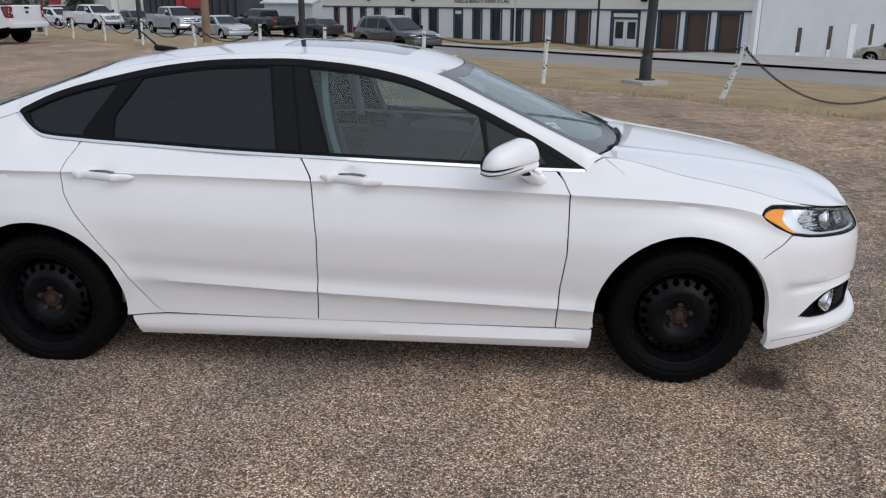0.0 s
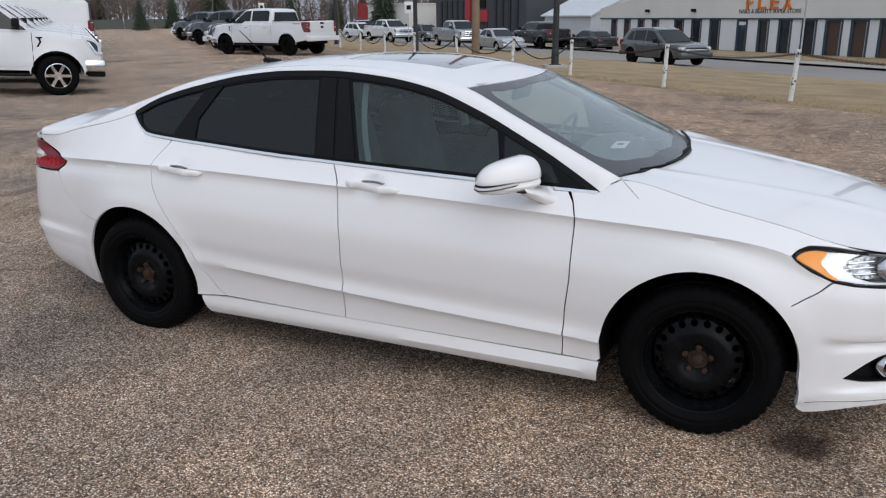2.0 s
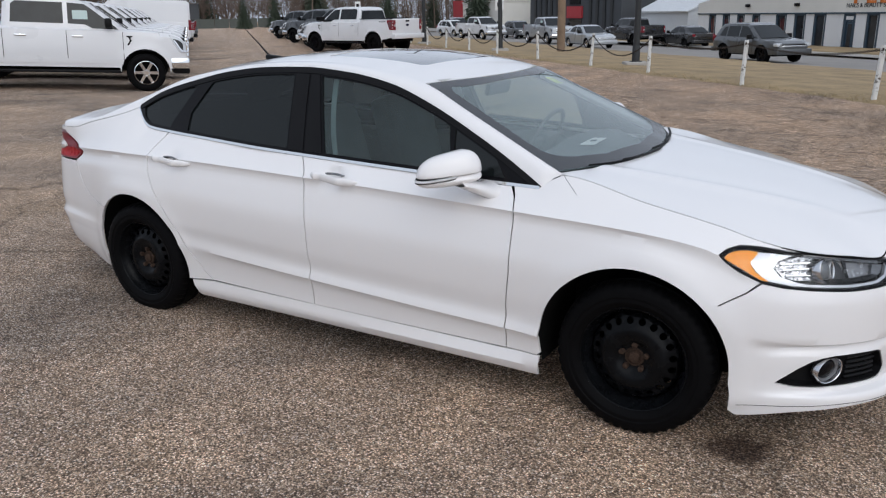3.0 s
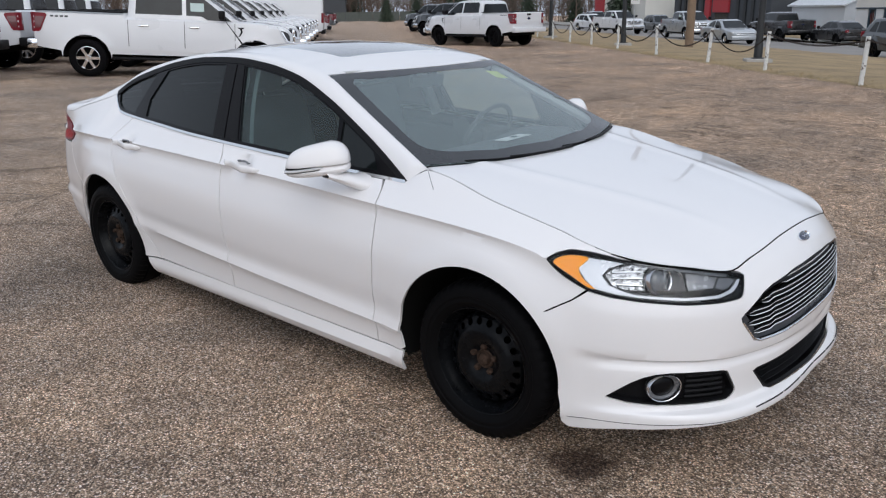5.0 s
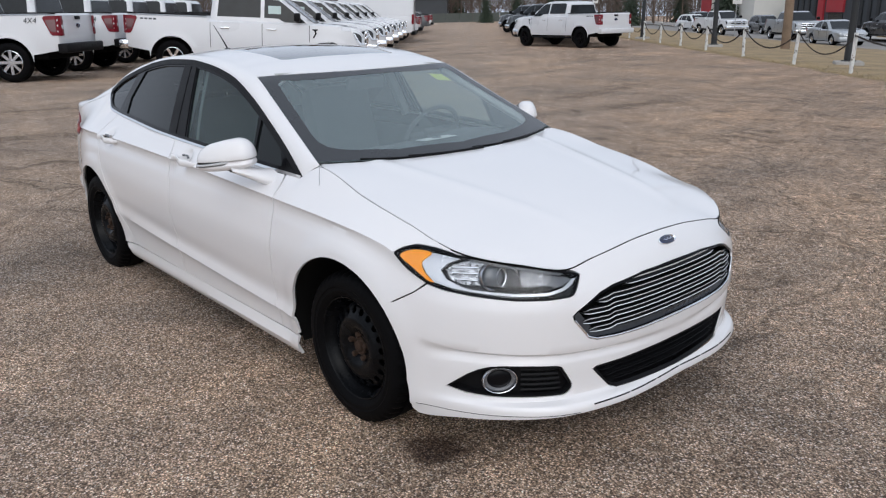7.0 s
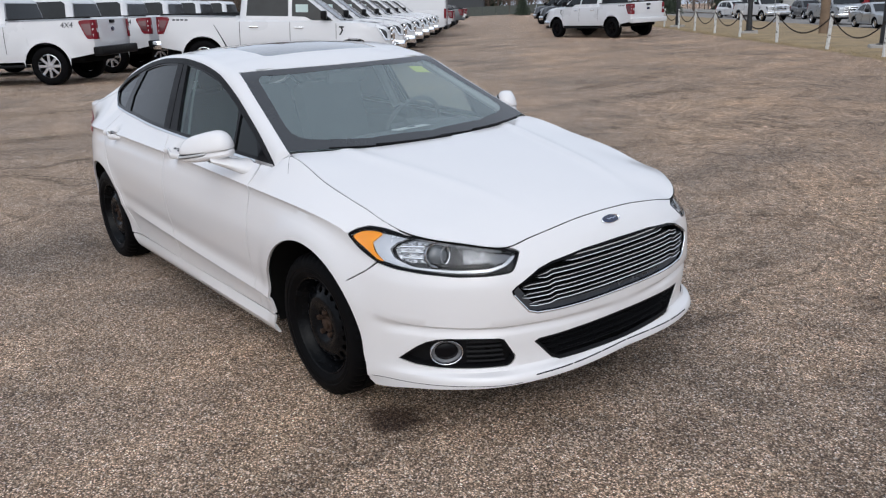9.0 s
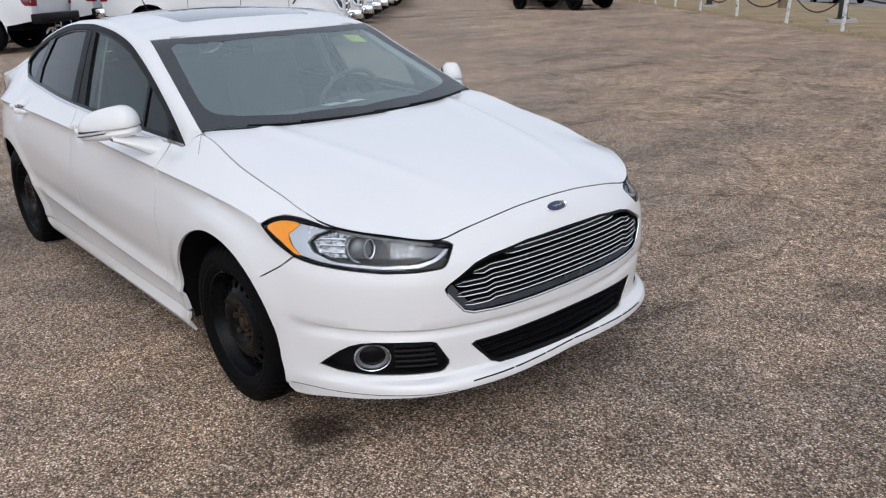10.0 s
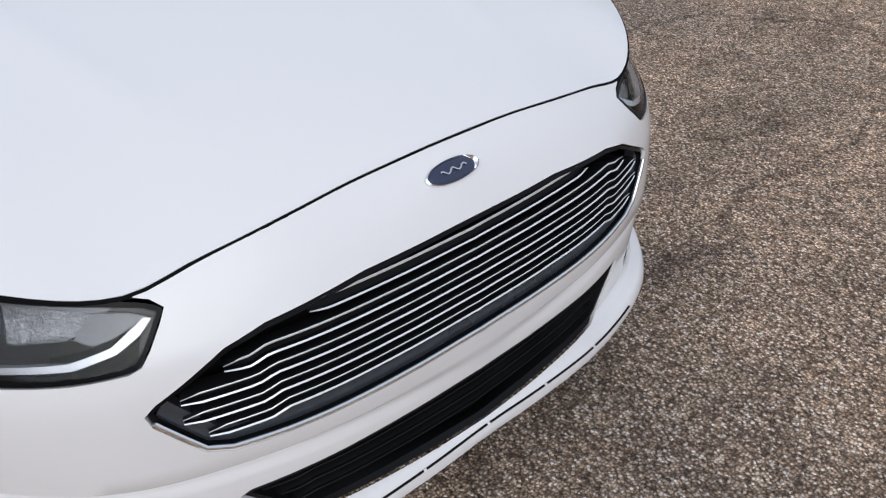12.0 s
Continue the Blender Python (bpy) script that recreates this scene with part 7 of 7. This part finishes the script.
slab(bm, -0.34, -0.29, 12.1, 13.1, -0.6, 1.7)
part("service_door", bm, STUCCO, wall_side, smooth=False)
bm = bmesh.new()
slab(bm, -0.55, -0.3, 7.0, 7.3, 3.9, 4.15, 0.03)
part("wall_lamp", bm, BLACK, wall_side)
for x0, x1, kind in WINS:
    bm = bmesh.new()
    slab(bm, x0, x0 + 0.17, 0.04, 0.22, -0.02, HEAD_Z)
    slab(bm, x1 - 0.17, x1, 0.04, 0.22, -0.02, HEAD_Z)
    slab(bm, x0 + 0.17, x1 - 0.17, 0.04, 0.22, -0.02, 0.42)
    slab(bm, x0 + 0.17, x1 - 0.17, 0.04, 0.22, HEAD_Z - 0.10, HEAD_Z)
    w = part("window", bm, TEAL, shop, smooth=False)
    bm = bmesh.new()
    slab(bm, x0 + 0.17, x1 - 0.17, 0.12, 0.14, 0.42, HEAD_Z - 0.10)
    part("pane", bm, BROWN if kind == "brown" else WINDOW, w, smooth=False)
    bm = bmesh.new()
    slab(bm, x0 + 0.17, x0 + 0.21, 0.03, 0.12, 0.42, HEAD_Z - 0.10)
    part("mullion", bm, GALV, w, smooth=False)
    if x0 > 25:
        bm = bmesh.new()
        for k in range(2):
            box(bm, x0 + 0.30 + 0.22 * k, 0.09, 0.5, x0 + 0.40 + 0.22 * k, 0.115, HEAD_Z - 0.3, 0.0, Matrix.Translation((x0 + 0.5, 0, 1.2)) @ Matrix.Rotation(0.12, 4, "Y") @ Matrix.Translation((-x0 - 0.5, 0, -1.2)))
        part("red_banner", bm, MAROON, w, smooth=False)
for x0, x1, kind in DOORS:
    bm = bmesh.new()
    slab(bm, x0, x0 + 0.2, 0.04, 0.22, -0.02, HEAD_Z)
    slab(bm, x1 - 0.2, x1, 0.04, 0.22, -0.02, HEAD_Z)
    slab(bm, x0 + 0.2, x1 - 0.2, 0.04, 0.22, HEAD_Z - 0.45, HEAD_Z)
    d = part("door_frame", bm, TEAL, shop, smooth=False)
    bm = bmesh.new()
    slab(bm, x0 + 0.22, x1 - 0.22, 0.02, 0.05, HEAD_Z - 0.34, HEAD_Z - 0.14)
    part("number_bar", bm, STUCCO, d, smooth=False)
    leaves = 2 if kind == "double" else 1
    for k in range(leaves):
        u0 = x0 + 0.2 + (x1 - x0 - 0.4) * k / leaves
        u1 = x0 + 0.2 + (x1 - x0 - 0.4) * (k + 1) / leaves
        bm = bmesh.new()
        slab(bm, u0 + 0.01, u1 - 0.01, 0.10, 0.16, -0.02, HEAD_Z - 0.46, 0.01)
        leaf = part("door_leaf", bm, STUCCO if kind == "double" else TEAL, d)
        bm = bmesh.new()
        slab(bm, u0 + 0.14, u1 - 0.14, 0.085, 0.105, 0.95 if kind == "double" else 0.3, HEAD_Z - 0.6)
        part("door_pane", bm, WINDOW, leaf, smooth=False)
# wall lamps and the shop's sign
for x in (6.0, 25.0, 30.0):
    bm = bmesh.new()
    slab(bm, x, x + 0.3, -0.30, -0.06, 2.95, 3.15, 0.03)
    part("flood_lamp", bm, BLACK, shop)
S0 = 16.6
for k, shape in enumerate(("a", "b", "c", "d")):
    bm = bmesh.new()
    x = S0 + 3.75 - 0.98 * k
    if shape == "a":
        slab(bm, x - 0.16, x, -0.16, -0.06, 2.45, 3.25); slab(bm, x - 0.62, x, -0.16, -0.06, 3.10, 3.25); slab(bm, x - 0.5, x, -0.16, -0.06, 2.78, 2.92)
    elif shape == "b":
        slab(bm, x - 0.16, x, -0.16, -0.06, 2.45, 3.25); slab(bm, x - 0.62, x, -0.16, -0.06, 2.45, 2.60)
    elif shape == "c":
        slab(bm, x - 0.16, x, -0.16, -0.06, 2.45, 3.25)
        for z in (2.45, 2.78, 3.10):
            slab(bm, x - 0.60, x, -0.16, -0.06, z, z + 0.15)
    else:
        for t in (-0.55, 0.55):
            box(bm, -0.08, -0.05, -0.48, 0.08, 0.05, 0.48, 0.0, Matrix.Translation((x - 0.33, -0.11, 2.85)) @ Matrix.Rotation(t, 4, "Y"))
    bmesh.ops.translate(bm, vec=(0, 0, 0.61), verts=bm.verts)
    part("sign_block", bm, ORANGE, shop, smooth=False)
txt = bpy.data.curves.new("sign_text", "FONT")
txt.body, txt.size, txt.extrude, txt.align_x = "NAILS & BEAUTY SUPER STORE", 0.36, 0.01, "CENTER"
tob = new("sign_text", txt)
bpy.context.view_layer.update()
me = bpy.data.meshes.new_from_object(tob)
bpy.data.objects.remove(tob)
me.materials.append(GREY)
st = new("sign_lettering", me)
st.parent = shop
st.matrix_basis = Matrix.Translation((S0 + 1.9, -0.075, 2.50 + 0.33)) @ Matrix(((-1, 0, 0, 0), (0, 0, -1, 0), (0, 1, 0, 0), (0, 0, 0, 1)))


def block(name, a0, a1, n0, n1, z0, h, mat, label, roof=None):
    t = thing(name, Matrix(((E_ALONG.x, E_OUT.x, 0, lot(a0, n0)[0]), (E_ALONG.y, E_OUT.y, 0, lot(a0, n0)[1]), (0, 0, 1, z0), (0, 0, 0, 1))), label, "building")
    b = bmesh.new()
    slab(b, 0, a1 - a0, 0, n1 - n0, -0.5, h)
    part("wall", b, mat, t, smooth=False)
    b = bmesh.new()
    slab(b, -0.12, a1 - a0 + 0.12, -0.12, n1 - n0 + 0.12, h, h + 0.15)
    part("roof", b, roof or DARKWALL, t, smooth=False)
    return t, a1 - a0, n1 - n0


# small gabled house behind the street
hx0, hx1 = 55.0, 63.5
house = thing("house", Matrix(((E_ALONG.x, E_OUT.x, 0, lot(hx0, 36)[0]), (E_ALONG.y, E_OUT.y, 0, lot(hx0, 36)[1]), (0, 0, 1, -1.2), (0, 0, 0, 1))), "small pale gabled house with light siding", "house")
bm = bmesh.new()
g = [(0, -0.4), (8.5, -0.4), (8.5, 2.5), (4.25, 4.4), (0, 2.5)]
fr, bk = [bm.verts.new((0.0, y, z)) for y, z in g], [bm.verts.new((7.5, y, z)) for y, z in g]
bm.faces.new(fr)
bm.faces.new(bk)
for k in range(5):
    bm.faces.new((fr[k], fr[(k + 1) % 5], bk[(k + 1) % 5], bk[k]))
part("wall", bm, SIDING, house, smooth=False)
for sgn in (-1, 1):
    bm = bmesh.new()
    box(bm, -0.3, -2.5, -0.06, 7.8, 2.5, 0.06, 0.0, pose(0, 4.25 + sgn * 2.25, 3.55, sgn * -24, 0, 0))
    part("roof", bm, worn("light_metal_roof", (0.62, 0.64, 0.66), 0.6, 0.2), house, smooth=False)
for x0, z0_ in ((-0.05, 1.2),):
    bm = bmesh.new()
    slab(bm, -0.05, 0.05, 2.2, 3.0, 0.9, 2.0)
    part("window", bm, WINDOW, house, smooth=False)

dk, dl, dw = block("dark_shop", 66.0, 88.0, 36.0, 52.0, -1.3, 4.9, DARKWALL, "charcoal commercial building with red entrance panels")
for x in (1.5, 3.0, 4.5, 6.0, 14.0, 15.5, 17.0, 18.5, 20.0):
    bm = bmesh.new()
    slab(bm, x, x + 0.5, -0.12, 0.0, 0.2, 4.3)
    part("fin", bm, POLE, dk, smooth=False)
for x0, x1, z0_, z1_ in ((8.0, 11.5, 2.1, 3.3), (12.2, 13.4, 0.0, 4.4)):
    bm = bmesh.new()
    slab(bm, x0, x1, -0.2, 0.0, z0_, z1_)
    part("red_panel", bm, REDP, dk, smooth=False)
bm = bmesh.new()
slab(bm, 8.6, 11.0, -0.12, 0.0, 3.5, 4.3)
part("sign_plate", bm, BLACK, dk, smooth=False)
bm = bmesh.new()
slab(bm, 8.2, 11.2, -0.06, 0.0, 0.0, 2.0)
part("shop_window", bm, WINDOW, dk, smooth=False)
bg, bl_, bw = block("beige_shop", 92.0, 112.0, 34.0, 50.0, -1.4, 4.2, CREAM, "beige flat-roofed commercial building down the street", CREAM)
bm = bmesh.new()
slab(bm, 16.0, 20.0, -0.2, 0.0, 0.0, 4.6)
part("red_sign", bm, REDP, bg, smooth=False)
gs, gl, gw = block("grey_shed", 63.8, 66.0, 40.0, 50.0, -1.2, 3.6, SIDING, "grey shed between the house and the dark shop")
far, _, _ = block("far_house", 128, 146, -16, -2, 0.0, 3.4, DARKWALL, "dark low house at the far end of the lot")
# chain-link boundary at the far end of the lot
fence = thing("board_fence", pose(*lot(118, -30), 0.0, 0, 0, OUT), "weathered grey-green fence at the far end of the lot", "fence")
for k in range(20):
    b = bmesh.new()
    slab(b, 2.0 * k, 2.0 * k + 1.94, -0.03, 0.03, 0.05, 1.35)
    part("fence_panel", b, worn("fence_green", (0.085, 0.095, 0.085), 0.9) if k == 0 else bpy.data.materials["fence_green"], fence, smooth=False)

# ----------------------------------------------------------------------- trees
BARK = worn("grey_bark", (0.13, 0.095, 0.075), 0.95, 0.0, 0.0, 3.0, 0.3, 0.5, 20.0)
NEEDLE = worn("spruce_needles", (0.042, 0.058, 0.036), 0.9, 0.0, 0.0, 1.2, 0.5)


def bare_tree(name, seed, h):
    r = random.Random(seed)
    verts, faces = [], []

    def limb(p, d, length, rad, depth):
        segs = 3
        ring0 = None
        for i in range(segs + 1):
            rr = rad * (1 - 0.55 * i / segs)
            side_ = d.cross(Vector((0.3, 0.9, 0.1))).normalized()
            up_ = side_.cross(d).normalized()
            k = len(verts)
            for j in range(4):
                t = math.pi / 2 * j
                verts.append(tuple(p + rr * (math.cos(t) * side_ + math.sin(t) * up_)))
            if ring0 is not None:
                for j in range(4):
                    faces.append((ring0 + j, ring0 + (j + 1) % 4, k + (j + 1) % 4, k + j))
            ring0 = k
            if i < segs:
                p = p + d * length / segs
                d = (d + Vector((r.uniform(-1, 1), r.uniform(-1, 1), r.uniform(-0.3, 0.7))) * 0.16).normalized()
                if depth and (i > 0 or depth < 3):
                    for _ in range(2 if depth > 2 else 3):
                        nd = (d * 0.75 + Vector((r.uniform(-1, 1), r.uniform(-1, 1), r.uniform(-0.1, 0.9))) * 0.75).normalized()
                        limb(p, nd, length * r.uniform(0.45, 0.68), max(0.012, rr * 0.6), depth - 1)
    limb(Vector((0, 0, -0.1)), Vector((0, 0, 1)), h * 0.62, h * 0.013, 4)
    me_ = bpy.data.meshes.new("trunk")
    me_.from_pydata(verts, [], faces)
    me_.materials.append(BARK)
    t = thing(name, pose(0, 0, 0), "leafless deciduous tree far behind the lot", "tree", "bare trees")
    ob = new("trunk", me_)
    ob.parent = t
    return t


def spruce(name, seed, h):
    r = random.Random(seed)
    t = thing(name, pose(0, 0, 0), "dark green spruce with drooping boughs", "tree", "spruces")
    part("trunk", tube([(0, 0, -0.1), (0, 0, h)], [h * 0.018, 0.02], 7), BARK, t)
    verts, faces = [], []
    z = h * 0.08
    while z < h * 0.985:
        reach_ = (1 - z / h) * h * 0.22 + 0.12
        count = int(9 + 10 * (1 - z / h))
        for k in range(count):
            a = 2 * math.pi * (k + r.random()) / count
            ln = reach_ * r.uniform(0.6, 1.1)
            d = Vector((math.cos(a), math.sin(a), 0))
            s = Vector((-d.y, d.x, 0))
            for j in range(5):
                u0, u1 = j / 5, (j + 1.25) / 5
                wdt = ln * 0.26 * (1 - u0 * 0.75) * r.uniform(0.7, 1.2)
                p0 = d * ln * u0 + Vector((0, 0, z - ln * 0.42 * u0 ** 1.2))
                p1 = d * ln * u1 + Vector((0, 0, z - ln * 0.42 * u1 ** 1.2 - 0.08 * r.random()))
                q = len(verts)
                drop = Vector((0, 0, -0.16 * ln * r.random()))
                verts += [tuple(p0), tuple(p0 * 0.4 + p1 * 0.6 + s * wdt + drop), tuple(p1), tuple(p0 * 0.4 + p1 * 0.6 - s * wdt + drop)]
                faces += [(q, q + 1, q + 2), (q, q + 2, q + 3)]
        z += h * 0.028
    me_ = bpy.data.meshes.new("crown")
    me_.from_pydata(verts, [], faces)
    me_.materials.append(NEEDLE)
    ob = new("crown", me_)
    ob.parent = t
    return t


rng = random.Random(11)
kinds = [bare_tree("bare_tree", s, 11) for s in (1, 2, 3)] + [spruce("spruce", s, 12) for s in (4, 5)]
firsts = [(150, 6), (140, 18), (135, 44), (100, 33.5), (128, 16)]
for t, (a, n) in zip(kinds, firsts):
    x, y = lot(a, n)
    t.matrix_basis = pose(x, y, FALL(n), 0, 0, 40)
for k in range(190):
    a, n = rng.uniform(112, 175), rng.uniform(-70, 95)
    if abs(n) < 14 and a < 126:
        continue
    if k > 150:
        a, n = rng.uniform(60, 130), rng.uniform(58, 90)
    x, y = lot(a, n)
    t = copy_thing(rng.choice(kinds[:3] * 5 + kinds), pose(x, y, FALL(n), 0, 0, rng.uniform(0, 360)) @ Matrix.Scale(rng.uniform(0.75, 1.25), 4))
for a, n, s in ((98, 33.0, 0.95), (108, 3.6, 0.5), (112, 24, 0.8), (118, 8.5, 0.6)):
    x, y = lot(a, n)
    copy_thing(kinds[3], pose(x, y, FALL(n), 0, 0, a) @ Matrix.Scale(s, 4))


def far_wood(seed=5):
    """The leafless wood beyond the lot: stems with upswept twigs, too many to count."""
    r, verts, faces = random.Random(seed), [], []

    def blade(p, q, w):
        side_ = (q - p).cross(Vector((r.uniform(-1, 1), r.uniform(-1, 1), 0.2))).normalized() * w
        k = len(verts)
        verts.extend([tuple(p - side_), tuple(p + side_), tuple(q)])
        faces.append((k, k + 1, k + 2))

    for _ in range(900):
        a, n = r.uniform(128, 190), r.uniform(-110, 120)
        x, y = lot(a, n)
        h = r.uniform(6, 13)
        foot = Vector((x, y, FALL(n) - 0.2))
        tip = foot + Vector((r.uniform(-0.6, 0.6), r.uniform(-0.6, 0.6), h))
        blade(foot, tip, r.uniform(0.07, 0.15))
        for _ in range(46):
            u = r.uniform(0.12, 0.95)
            p = foot.lerp(tip, u)
            ang, ln = r.uniform(0, 6.283), (1 - u) * h * 0.38 + r.uniform(0.3, 0.9)
            q = p + Vector((math.cos(ang) * ln * 0.7, math.sin(ang) * ln * 0.7, ln * r.uniform(0.5, 1.0)))
            blade(p, q, r.uniform(0.025, 0.06))
            if u < 0.8:
                blade(p.lerp(q, 0.5), p.lerp(q, 0.5) + Vector((r.uniform(-0.6, 0.6), r.uniform(-0.6, 0.6), 0.7)) * ln * 0.5, 0.03)
    me_ = bpy.data.meshes.new("far_wood")
    me_.from_pydata(verts, [], faces)
    me_.materials.append(BARK)
    tagged(new("far_wood", me_), "brown leafless wood beyond the lot", "wood", kind="stuff")


far_wood()
